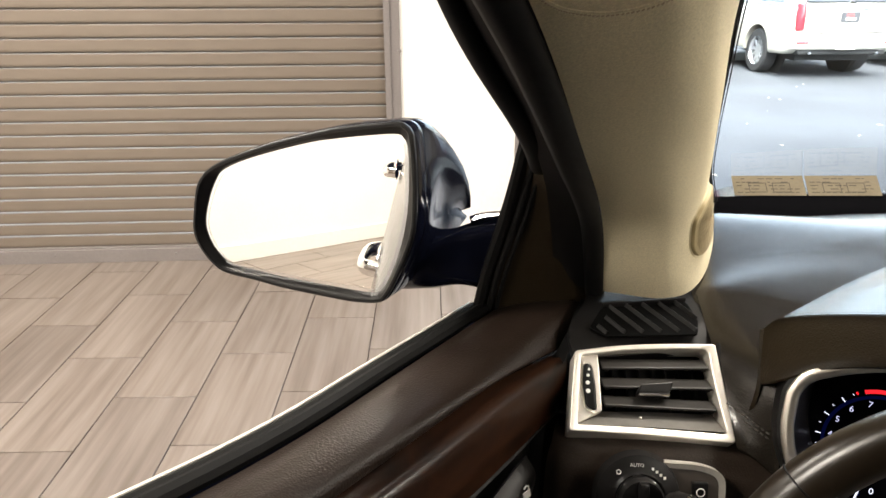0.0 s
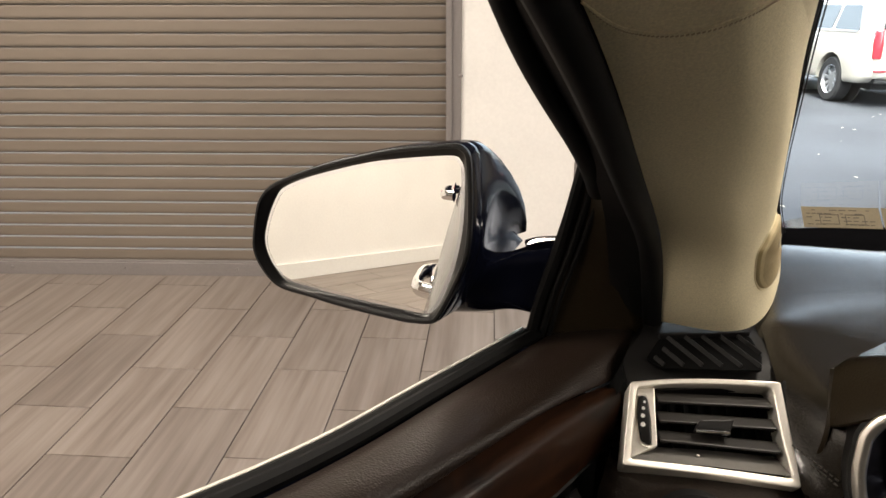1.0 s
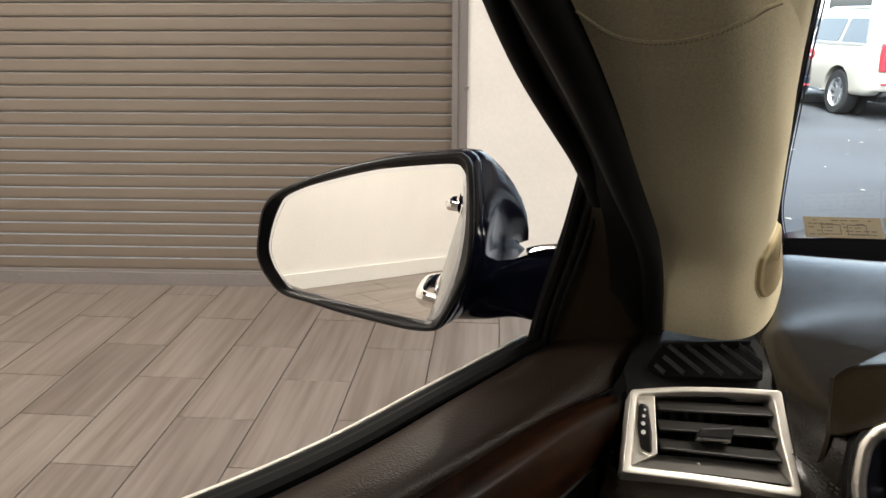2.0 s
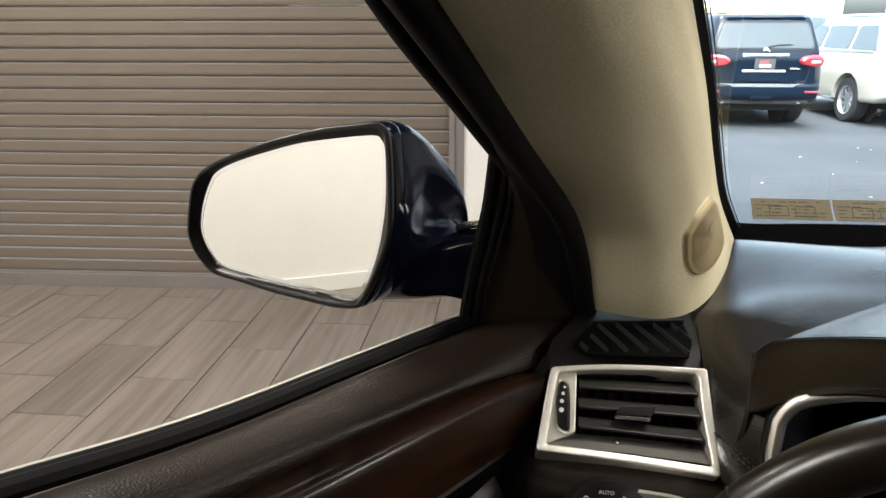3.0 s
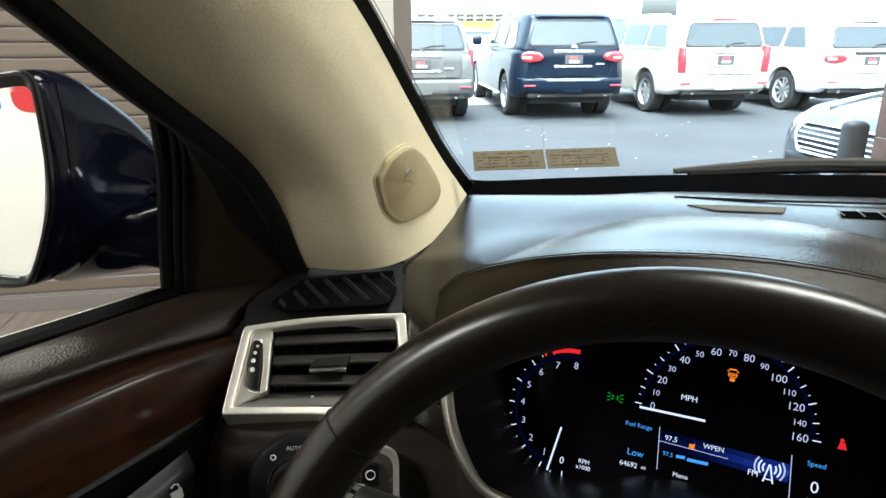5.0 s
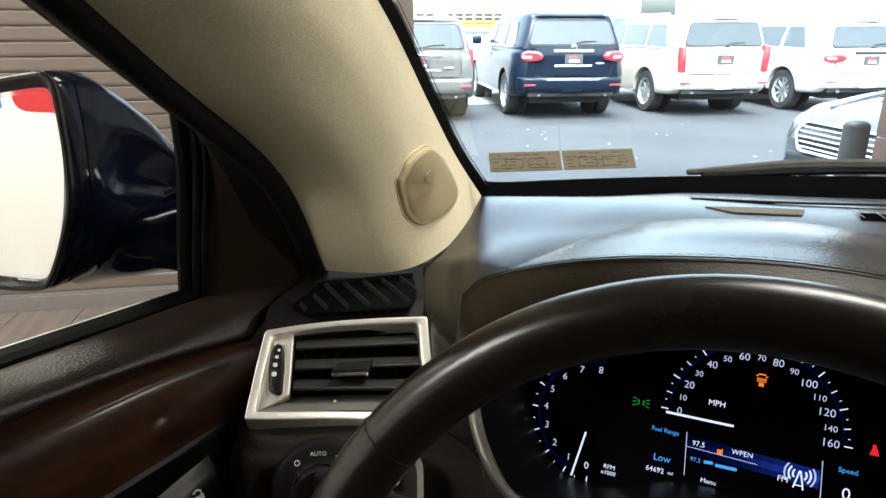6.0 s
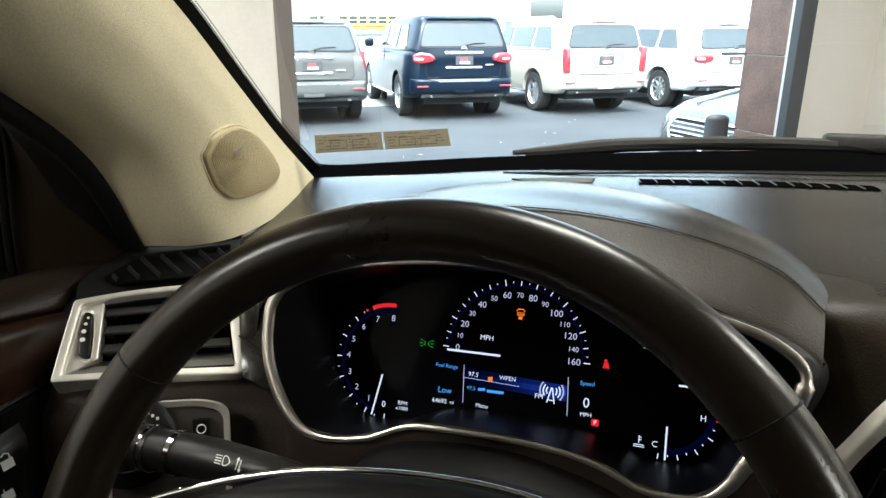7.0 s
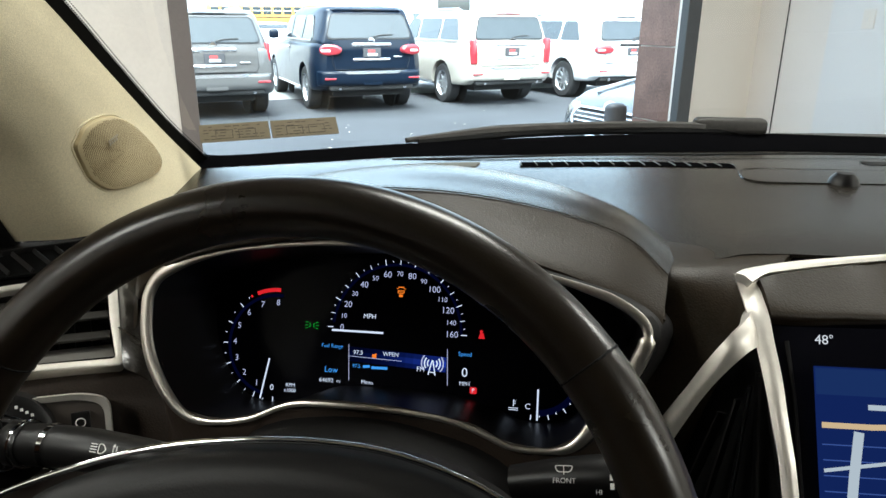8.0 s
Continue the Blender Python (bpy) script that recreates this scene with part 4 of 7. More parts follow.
grip = part("pull_recess", sheet([
    [(-0.316, 0.575, 1.128), (-0.309, 0.50, 1.122), (-0.303, 0.40, 1.118), (-0.298, 0.25, 1.115)],
    [(-0.303, 0.570, 1.116), (-0.296, 0.50, 1.108), (-0.290, 0.40, 1.103), (-0.285, 0.25, 1.10)],
    [(-0.308, 0.562, 1.080), (-0.303, 0.50, 1.070), (-0.298, 0.40, 1.065), (-0.295, 0.25, 1.06)],
], 12, 20, 0.008), SMOOTH, door, "smooth black switch panel", True)
for z, body, shackle in ((1.113, True, 0.0), (1.088, True, 0.004)):
    lock = part("lock_mark", merge(box(-0.004, 0.004, -0.004, 0.003, 0, 0.0008), tube([(-0.0025 + shackle, 0.003, 0.0005), (-0.0025 + shackle, 0.0065, 0.0005), (0.0, 0.008, 0.0005), (0.0025 + shackle, 0.0065, 0.0005)], 0.0006, 6)), BASE, grip, "small white padlock mark")
    lock.matrix_basis = frame_of((-0.2965 - (1.113 - z) * 0.12, 0.552 - (1.113 - z) * 0.1, z), (0.12, 0.92, 0.08), (-0.1, 0.0, 1)) @ Matrix.Diagonal((-1, 1, 1, 1)) @ pose(0, 0, -0.004)
SILL = [(-0.414, 0.646, 1.200), (-0.396, 0.505, 1.213), (-0.379, 0.377, 1.226), (-0.370, 0.200, 1.249), (-0.374, -0.20, 1.272)]
part("window_seal", tube(spline(SILL, 30), 0.006, 8), RUBBER, door, smooth=True)
part("window_seal", tube(spline([Vector(p) + Vector((-0.008, 0, -0.001)) for p in SILL], 30), 0.005, 8), RUBBER, door, smooth=True)
part("belt_moulding", tube(spline([Vector(p) + Vector((-0.015, 0, 0.0006)) for p in SILL], 30), 0.0014, 8), SILVER, door, "bright chrome strip along the window sill", True)

# outer body of the car, seen in the door mirror
body = thing("car_body", "navy black car body with chrome door handles", "car body")
part("flank", sheet([
    [(-0.450, 0.90, 1.170), (-0.436, 0.64, 1.178), (-0.404, 0.38, 1.200), (-0.41, -0.20, 1.240), (-0.46, -1.2, 1.28), (-0.50, -2.2, 1.28)],
    [(-0.490, 0.90, 1.10), (-0.490, 0.64, 1.12), (-0.488, 0.38, 1.14), (-0.510, -0.20, 1.15), (-0.545, -1.2, 1.17), (-0.57, -2.2, 1.17)],
    [(-0.520, 0.90, 0.95), (-0.520, 0.64, 0.95), (-0.525, 0.38, 0.95), (-0.545, -0.20, 0.95), (-0.575, -1.2, 0.97), (-0.60, -2.2, 0.97)],
    [(-0.500, 0.90, 0.45), (-0.500, 0.64, 0.45), (-0.505, 0.38, 0.45), (-0.525, -0.20, 0.45), (-0.555, -1.2, 0.45), (-0.58, -2.2, 0.45)],
], 16, 30, 0.01, True), NAVY, body, smooth=True)
for x, y, z in ((-0.545, -0.30, 1.03), (-0.585, -1.25, 1.10)):
    h = part("door_handle", tube(spline([(x + 0.01, y + 0.10, z), (x - 0.028, y + 0.07, z), (x - 0.034, y, z), (x - 0.028, y - 0.07, z), (x + 0.01, y - 0.10, z)], 20), 0.011, 10, flat=1.5), CHROME, body, "chrome door handle", True)
    part("handle_cup", lathe([(0.0, 0.012), (0.03, 0.010), (0.045, 0.0)], 20, frame_of((x + 0.004, y, z), (0, 1, 0), (0, 0, 1)) @ Matrix.Diagonal((1.4, 0.8, -1, 1))), CHROME, h, smooth=True)
part("bonnet", sheet([
    [(-0.44, 1.02, 1.17), (-0.1, 1.25, 1.19), (0.37, 1.48, 1.20), (0.84, 1.25, 1.19), (1.18, 1.02, 1.17)],
    [(-0.46, 1.7, 1.06), (-0.1, 1.75, 1.09), (0.37, 1.8, 1.10), (0.84, 1.75, 1.09), (1.2, 1.7, 1.06)],
    [(-0.44, 2.25, 0.86), (-0.1, 2.35, 0.90), (0.37, 2.4, 0.91), (0.84, 2.35, 0.90), (1.18, 2.25, 0.86)],
], 16, 24, 0.01), NAVY, body, smooth=True)
part("roof", sheet([
    [(-0.22, 0.22, 1.68), (0.37, 0.40, 1.70), (0.96, 0.22, 1.68)],
    [(-0.27, -0.8, 1.735), (0.37, -0.8, 1.76), (1.01, -0.8, 1.735)],
    [(-0.25, -2.2, 1.68), (0.37, -2.2, 1.70), (0.99, -2.2, 1.68)],
], 12, 16, 0.02), CLOTH, body, smooth=True)
# unseen dark plates added to keep stray light out of the cabin
part("rear_lining", box(-0.40, 1.18, -0.62, -0.58, 0.4, 1.78), PLASTIC, body)
part("side_lining", box(-0.40, -0.34, -0.60, -0.34, 0.4, 1.74, 0.01), PLASTIC, body)
part("side_lining", box(1.12, 1.17, -0.60, -0.05, 0.4, 1.78, 0.01), PLASTIC, body)
part("outer_roof", sheet([
    [(-0.275, 0.20, 1.715), (0.37, 0.46, 1.745), (1.015, 0.20, 1.715)],
    [(-0.345, -0.8, 1.785), (0.37, -0.8, 1.83), (1.085, -0.8, 1.785)],
    [(-0.32, -2.24, 1.725), (0.37, -2.26, 1.77), (1.06, -2.24, 1.725)],
], 12, 16, 0.012, True), NAVY, body, "navy black outer roof", True)
for s_x in (0, 1):
    part("rear_quarter", sheet([
        [(1.14 * s_x + (1 - s_x) * -0.40, -1.55, 1.28), (1.14 * s_x + (1 - s_x) * -0.40, -2.2, 1.28)],
        [(1.02 * s_x + (1 - s_x) * -0.28, -1.75, 1.74), (1.02 * s_x + (1 - s_x) * -0.28, -2.2, 1.74)],
    ], 4, 6, 0.02), NAVY, body)
part("tailgate", sheet([[(-0.45, -2.28, 1.25), (0.37, -2.32, 1.25), (1.18, -2.28, 1.25)], [(-0.28, -2.24, 1.73), (0.37, -2.26, 1.76), (1.02, -2.24, 1.73)]], 6, 10, 0.02), NAVY, body)
part("nose", sheet([
    [(-0.44, 2.25, 0.87), (-0.1, 2.36, 0.91), (0.37, 2.41, 0.92), (0.84, 2.36, 0.91), (1.18, 2.25, 0.87)],
    [(-0.46, 2.28, 0.62), (-0.1, 2.42, 0.62), (0.37, 2.47, 0.62), (0.84, 2.42, 0.62), (1.20, 2.28, 0.62)],
    [(-0.42, 2.22, 0.30), (-0.1, 2.36, 0.30), (0.37, 2.40, 0.30), (0.84, 2.36, 0.30), (1.16, 2.22, 0.30)],
], 12, 20, 0.02, True), NAVY, body, smooth=True)
for s_x in (-1, 1):
    part("front_wing", sheet([
        [(0.37 + s_x * 0.82, 0.85, 1.175), (0.37 + s_x * 0.83, 1.7, 1.065), (0.37 + s_x * 0.81, 2.26, 0.87)],
        [(0.37 + s_x * 0.885, 0.85, 0.95), (0.37 + s_x * 0.885, 1.7, 0.85), (0.37 + s_x * 0.83, 2.28, 0.62)],
        [(0.37 + s_x * 0.87, 0.85, 0.32), (0.37 + s_x * 0.87, 1.7, 0.32), (0.37 + s_x * 0.80, 2.22, 0.30)],
    ], 12, 20, 0.01, True), NAVY, body, smooth=True)
    for w_y in (1.62, -1.30):
        wheel_on(body, 0.37 + s_x * 0.865, w_y, 0.36, s_x)
part("far_side", box(1.18, 1.24, -2.2, 0.9, 0.4, 1.25, 0.02), NAVY, body)
part("tail", box(-0.5, 1.2, -2.26, -2.2, 0.4, 1.3, 0.02), NAVY, body)
part("cabin_floor", box(-0.45, 1.18, -2.2, 0.8, 0.36, 0.40), RUBBER, body)

# windscreen with its black border
screen = thing("windscreen", "clear windscreen with a black border and two stickers", "windscreen")
SCREEN = [
    [(-0.345, 0.985, 1.230), (-0.207, 1.096, 1.230), (-0.018, 1.214, 1.236), (0.186, 1.332, 1.238), (0.50, 1.46, 1.238), (0.95, 1.50, 1.236)],
    [(-0.281, 0.813, 1.353), (-0.13, 0.90, 1.366), (0.03, 0.98, 1.374), (0.22, 1.05, 1.38), (0.50, 1.11, 1.384), (0.90, 1.12, 1.38)],
    [(-0.221, 0.628, 1.466), (-0.07, 0.69, 1.47), (0.07, 0.75, 1.484), (0.24, 0.80, 1.492), (0.50, 0.84, 1.496), (0.85, 0.84, 1.49)],
    [(-0.136, 0.390, 1.566), (0.0, 0.44, 1.58), (0.11, 0.49, 1.60), (0.26, 0.53, 1.61), (0.50, 0.55, 1.62), (0.80, 0.55, 1.62)],
]
glass = part("glass", sheet(SCREEN, 18, 24, 0.0), GLASS, screen, smooth=True)
glass.visible_shadow = False
FRONT_EDGE = [(-0.318, 0.957, 1.236), (-0.302, 0.876, 1.291), (-0.277, 0.793, 1.349), (-0.247, 0.703, 1.410), (-0.216, 0.610, 1.461), (-0.178, 0.500, 1.507), (-0.13, 0.37, 1.560)]
part("border", ribbon([Vector(p) + Vector((-0.003, 0.016, 0.004)) for p in FRONT_EDGE], [Vector(p) + Vector((-0.012, 0.0, -0.003)) for p in FRONT_EDGE], (0, 0, 0), 40, 0.003), RUBBER, screen, "black border along the pillar", True)
holes = bmesh.new()
for i, p in enumerate(spline(FRONT_EDGE, 260)):
    for k in (0, 1):
        bmesh.ops.create_icosphere(holes, subdivisions=1, radius=0.0008 - 0.00015 * k, matrix=Matrix.Translation(p + Vector((-0.0025 + 0.0016 * k, 0.0165 + 0.0016 * k, 0.0042 + 0.0006 * k))))
tagged(part("border_dots", holes, RUBBER, screen), kind="stuff")
BASE_TOP = [(-0.338, 0.972, 1.250), (-0.325, 1.005, 1.238), (-0.258, 1.10, 1.232), (-0.134, 1.20, 1.232), (0.088, 1.32, 1.235), (0.247, 1.40, 1.234), (0.42, 1.455, 1.232), (0.95, 1.50, 1.228)]
BASE_LOW = [(-0.318, 0.945, 1.235), (-0.300, 0.970, 1.230), (-0.232, 1.055, 1.226), (-0.118, 1.155, 1.226), (0.095, 1.27, 1.225), (0.25, 1.34, 1.224), (0.42, 1.40, 1.222), (0.95, 1.45, 1.218)]
FRIT = material("black glass band", (0.003, 0.003, 0.0035), 0.8, grain=0.1, scale=100, spec=0.0)
part("lower_border", sheet([BASE_TOP, BASE_LOW, [Vector(p) + Vector((0.01, -0.02, -0.012)) for p in BASE_LOW]], 8, 50, 0.003), FRIT, screen, "black band at the foot of the windscreen", True)

# paper colour darkened because the stickers are lit from behind
PAPER = material("backlit sticker paper", (0.135, 0.108, 0.06), 0.7, grain=0.08, scale=300, stain=0.08, stain_scale=60)
INK = material("brown sticker print", (0.045, 0.035, 0.02), 0.7, grain=0.1, scale=300)
STK = frame_of((-0.2285, 0.962, 1.280), (0.122, 0.083, 0.004), (-0.02, 0.03, 0.03))
for x0, x1, seed in ((-0.0735, -0.001, 1), (0.001, 0.0735, 2)):
    s = part("sticker", box(x0, x1, -0.0125, 0.0125, -0.0004, 0.0), PAPER, screen, "tan paper sticker, coloured dark as backlit, with faint printing", m=STK)
    rnd = random.Random(seed)
    bits = []
    for row in range(5):
        x = x0 + 0.004
        while x < x1 - 0.010:
            w = rnd.uniform(0.002, 0.008)
            if rnd.random() < 0.75:
                bits.append(box(x, x + w, 0.009 - row * 0.0043 - 0.0009, 0.009 - row * 0.0043, 0.0, 0.0002))
            x += w + rnd.uniform(0.0012, 0.003)
    for k in range(2):
        a = x0 + 0.016 + 0.024 * k
        for q in ((a, a + 0.018, -0.0085, -0.0078), (a, a + 0.018, 0.0028, 0.0035), (a, a + 0.0007, -0.0085, 0.0035), (a + 0.0173, a + 0.018, -0.0085, 0.0035)):
            bits.append(box(q[0], q[1], q[2], q[3], 0.0, 0.0002))
    part("print", merge(*bits), INK, s)

# cowl, wipers
cowl = thing("wiper_cowl", "dusty black wiper cowl with the wiper arms below the windscreen", "cowl")
DUSTY = material("dusty black plastic", (0.045, 0.042, 0.038), 0.6, grain=0.2, scale=200, stain=0.25, stain_scale=20)
part("cowl_panel", sheet([
    [(-0.34, 0.995, 1.205), (-0.22, 1.14, 1.220), (0.0, 1.285, 1.224), (0.20, 1.39, 1.228), (0.52, 1.50, 1.228), (0.95, 1.54, 1.224)],
    [(-0.38, 1.05, 1.20), (-0.23, 1.20, 1.212), (0.0, 1.345, 1.220), (0.20, 1.45, 1.222), (0.52, 1.57, 1.222), (0.95, 1.61, 1.218)],
], 6, 36, 0.01), DUSTY, cowl, smooth=True)
arm = part("wiper_arm", tube(spline([(-0.157, 1.20, 1.234), (-0.104, 1.24, 1.237), (-0.032, 1.29, 1.241), (0.084, 1.35, 1.243), (0.185, 1.39, 1.243), (0.25, 1.41, 1.241)], 40), [0.004 + 0.005 * min(1, i / 14) for i in range(41)], 8, flat=0.9), DUSTY, cowl, smooth=True)
part("wiper_blade", tube(spline([(-0.14, 1.205, 1.231), (0.0, 1.30, 1.236), (0.12, 1.36, 1.237), (0.30, 1.42, 1.236)], 30), 0.005, 6), RUBBER, arm, smooth=True)
part("pivot_cap", box(-0.055, 0.052, -0.014, 0.014, -0.012, 0.012, 0.008, 3, frame_of((0.288, 1.425, 1.244), (0.97, 0.16, 0.0), (-0.16, 0.97, 0))), DUSTY, cowl, "black wiper pivot cover", True)

# dashboard
dash = thing("dashboard", "black grained leather dashboard with silver trim", "dashboard")
part("top_cover", sheet([
    [(-0.34, 0.965, 1.222), (-0.25, 1.040, 1.221), (-0.135, 1.150, 1.221), (0.0, 1.215, 1.220), (0.19, 1.31, 1.218), (0.45, 1.40, 1.216), (0.95, 1.44, 1.214)],
    [(-0.316, 0.940, 1.233), (-0.20, 0.990, 1.238), (-0.12, 1.030, 1.240), (0.0, 1.07, 1.241), (0.20, 1.12, 1.242), (0.50, 1.2, 1.243), (0.95, 1.25, 1.24)],
    [(-0.280, 0.800, 1.220), (-0.215, 0.860, 1.231), (-0.15, 0.90, 1.235), (0.0, 0.93, 1.237), (0.20, 0.93, 1.241), (0.45, 0.98, 1.243), (0.95, 1.0, 1.24)],
    [(-0.266, 0.765, 1.217), (-0.21, 0.775, 1.225), (-0.165, 0.77, 1.227), (0.0, 0.82, 1.23), (0.20, 0.812, 1.240), (0.34, 0.865, 1.243), (0.95, 0.92, 1.24)],
    [(-0.240, 0.735, 1.204), (-0.20, 0.735, 1.207), (-0.170, 0.74, 1.210), (0.0, 0.79, 1.22), (0.20, 0.772, 1.239), (0.32, 0.806, 1.2415), (0.95, 0.88, 1.235)],
], 40, 50, 0.003), LEATHER, dash, smooth=True)
part("left_cheek", sheet([
    [(-0.262, 0.765, 1.2185), (-0.21, 0.778, 1.2265), (-0.160, 0.775, 1.2290)],
    [(-0.242, 0.733, 1.2102), (-0.20, 0.720, 1.2155), (-0.163, 0.716, 1.2185)],
    [(-0.226, 0.710, 1.202), (-0.195, 0.695, 1.205), (-0.163, 0.682, 1.207)],
    [(-0.212, 0.692, 1.185), (-0.185, 0.678, 1.186), (-0.158, 0.668, 1.187)],
    [(-0.184, 0.660, 1.156), (-0.168, 0.660, 1.150), (-0.150, 0.660, 1.140)],
    [(-0.180, 0.664, 1.145), (-0.165, 0.668, 1.140), (-0.145, 0.670, 1.130)],
], 24, 12, 0.006), LEATHER, dash, smooth=True)
for dz in (0.0, -0.004):
    part("stitching", merge(*[tube([Vector((-0.199 + 0.0042 * i, 0.677 - 0.0017 * i, 1.1745 + dz - 0.0004 * i)), Vector((-0.1965 + 0.0042 * i, 0.676 - 0.0017 * i, 1.1743 + dz - 0.0004 * i))], 0.0006, 5) for i in range(9)]), VISOR, dash)
part("right_cheek", sheet([
    [(0.172, 0.830, 1.2385), (0.208, 0.830, 1.2390), (0.285, 0.840, 1.2395)],
    [(0.178, 0.785, 1.2395), (0.208, 0.782, 1.2405), (0.270, 0.800, 1.2412)],
    [(0.182, 0.752, 1.2355), (0.206, 0.750, 1.2365), (0.258, 0.768, 1.2385)],
    [(0.183, 0.738, 1.217), (0.206, 0.732, 1.216), (0.241, 0.727, 1.215)],
    [(0.165, 0.715, 1.16), (0.188, 0.711, 1.16), (0.220, 0.710, 1.17)],
    [(0.14, 0.70, 1.08), (0.165, 0.698, 1.08), (0.198, 0.700, 1.09)],
], 24, 12, 0.006), VISOR, dash, smooth=True)
# binnacle hood
SEAM = [(-0.189, 0.706, 1.231), (-0.181, 0.711, 1.240), (-0.165, 0.709, 1.249), (-0.140, 0.702, 1.261), (-0.105, 0.698, 1.2735), (-0.060, 0.703, 1.2825), (0.003, 0.722, 1.2855), (0.06, 0.742, 1.280), (0.115, 0.756, 1.2685), (0.160, 0.752, 1.2562), (0.188, 0.735, 1.239)]
LIP = [(-0.178, 0.678, 1.200), (-0.168, 0.670, 1.2095), (-0.152, 0.667, 1.2235), (-0.128, 0.668, 1.2385), (-0.095, 0.671, 1.249), (-0.052, 0.679, 1.2565), (0.003, 0.687, 1.260), (0.06, 0.694, 1.2585), (0.115, 0.697, 1.249), (0.160, 0.697, 1.2345), (0.186, 0.696, 1.221)]
HOOD_BACK = [(-0.183, 0.735, 1.214), (-0.172, 0.800, 1.217), (-0.145, 0.905, 1.222), (-0.115, 0.968, 1.227), (-0.08, 0.982, 1.228), (-0.04, 0.986, 1.228), (0.003, 0.985, 1.228), (0.055, 0.975, 1.229), (0.11, 0.95, 1.230), (0.160, 0.90, 1.230), (0.20, 0.83, 1.230)]


def hood_row(f, lift):
    """A line across the hood between its seam and the place where it sinks into the dash, lifted into a dome."""
    out = []
    for a, b in zip(SEAM, HOOD_BACK):
        p = Vector(a).lerp(Vector(b), f)
        rise = max(0.0, a[2] - 1.228) / 0.058
        out.append(p + Vector((0, 0, lift * rise)))
    return out


hood = part("hood_top", sheet([SEAM, hood_row(0.12, 0.0065), hood_row(0.3, 0.0165), hood_row(0.52, 0.0195), hood_row(0.76, 0.0125), HOOD_BACK], 30, 60, 0.004), LEATHER, dash, smooth=True)
part("hood_end", sheet([[SEAM[0], LIP[0], (-0.180, 0.672, 1.165)], [(-0.187, 0.722, 1.225), (-0.180, 0.705, 1.190), (-0.178, 0.700, 1.165)], [(-0.184, 0.740, 1.214), (-0.178, 0.73, 1.190), (-0.176, 0.73, 1.165)]], 8, 10, 0.003), VISOR, dash, smooth=True)
part("hood_front", sheet([SEAM, [(Vector(a) * 0.5 + Vector(b) * 0.5 + Vector((0, -0.004, 0.001))) for a, b in zip(SEAM, LIP)], LIP, [Vector(p) + Vector((0, 0.03, -0.004)) for p in LIP]], 16, 40, 0.004), VISOR, dash, "leather face of the instrument hood", True)
seam_pts = spline([Vector(p) + Vector((0, -0.001, 0.0010)) for p in SEAM], 240)
part("hood_stitching", merge(*[tube([seam_pts[i] + Vector((0, 0.005, 0.0002)), seam_pts[i + 1] + Vector((0, 0.005, 0.0))], 0.0002, 5) for i in range(4, 236, 2)]), VISOR, dash)
part("hood_piping", tube(seam_pts, 0.0005, 8), VISOR, dash, smooth=True)
# slots and demister grille on the dash top
# thin black bar drawn for the shadow line of a groove
part("ridge", tube(spline([(-0.115, 1.037, 1.2398), (-0.023, 1.062, 1.2425), (0.10, 1.120, 1.2430), (0.23, 1.163, 1.2432), (0.45, 1.235, 1.2425), (0.95, 1.30, 1.24)], 60), 0.0022, 8, flat=0.6), RUBBER, dash, smooth=True)
part("sensor_slot", sheet([[(-0.094, 1.004, 1.2418), (-0.055, 1.022, 1.2425), (-0.010, 1.038, 1.2431)], [(-0.066, 0.996, 1.2418), (-0.04, 1.006, 1.2422), (-0.010, 1.017, 1.2424)]], 2, 12, 0.001), material("dull brass plastic", (0.09, 0.08, 0.05), 0.6, grain=0.1, scale=100), dash, "narrow sensor slot")
GR = [(0.036, 1.040, 1.2432), (0.149, 1.074, 1.2442), (0.261, 1.0975, 1.2448)]
# flat black sheet in place of the slot's dark depth
part("demister_slot", sheet([[Vector(p) + Vector((-0.0015, 0.011, 0.0002)) for p in GR], [Vector(p) + Vector((0.001, -0.0105, 0.0)) for p in GR]], 2, 20, 0.0008), FRIT, dash, "black demister slot")
# rib colour made paler for the light the ribs catch
RIB = material("light-catching rib grey", (0.10, 0.10, 0.095), 0.5, grain=0.1, scale=200)
for p in spline(GR, 14):
    part("demister_rib", tube([p + Vector((-0.004, 0.011, 0.0008)), p + Vector((0.003, -0.010, 0.0008))], 0.0006, 6), RIB, dash)
part("demister_slot", sheet([[(0.40, 1.165, 1.2452), (0.55, 1.19, 1.2452), (0.75, 1.21, 1.245)], [(0.405, 1.147, 1.2452), (0.55, 1.172, 1.2452), (0.75, 1.192, 1.245)]], 2, 12, 0.001), RUBBER, dash)
part("tray", ring_prism(rounded([(-0.11, -0.04), (0.13, -0.03), (0.13, 0.035), (-0.10, 0.03)], 0.03, 6), rounded([(-0.104, -0.036), (0.124, -0.026), (0.124, 0.031), (-0.094, 0.026)], 0.028, 6), 0.004, 0.002), LEATHER, dash, "shallow lid on the dash top", True, frame_of((0.365, 1.075, 1.2450), (0.98, 0.18, 0.0), (-0.18, 0.98, 0)))
part("light_sensor", lathe([(0.0, 0.012), (0.008, 0.0115), (0.013, 0.006), (0.0145, 0.0)], 20, pose(0.356, 1.04, 1.243)), SMOOTH, dash, "round black light sensor", True)

# air vent at the end of the dashboard
vent = thing("air_vent", "black slatted air vent in a satin silver frame", "air vent")
VENT = frame_of((-0.249, 0.645, 1.181), (0.0915, 0.0795, -0.004), (-0.0305, 0.0495, 0.045))
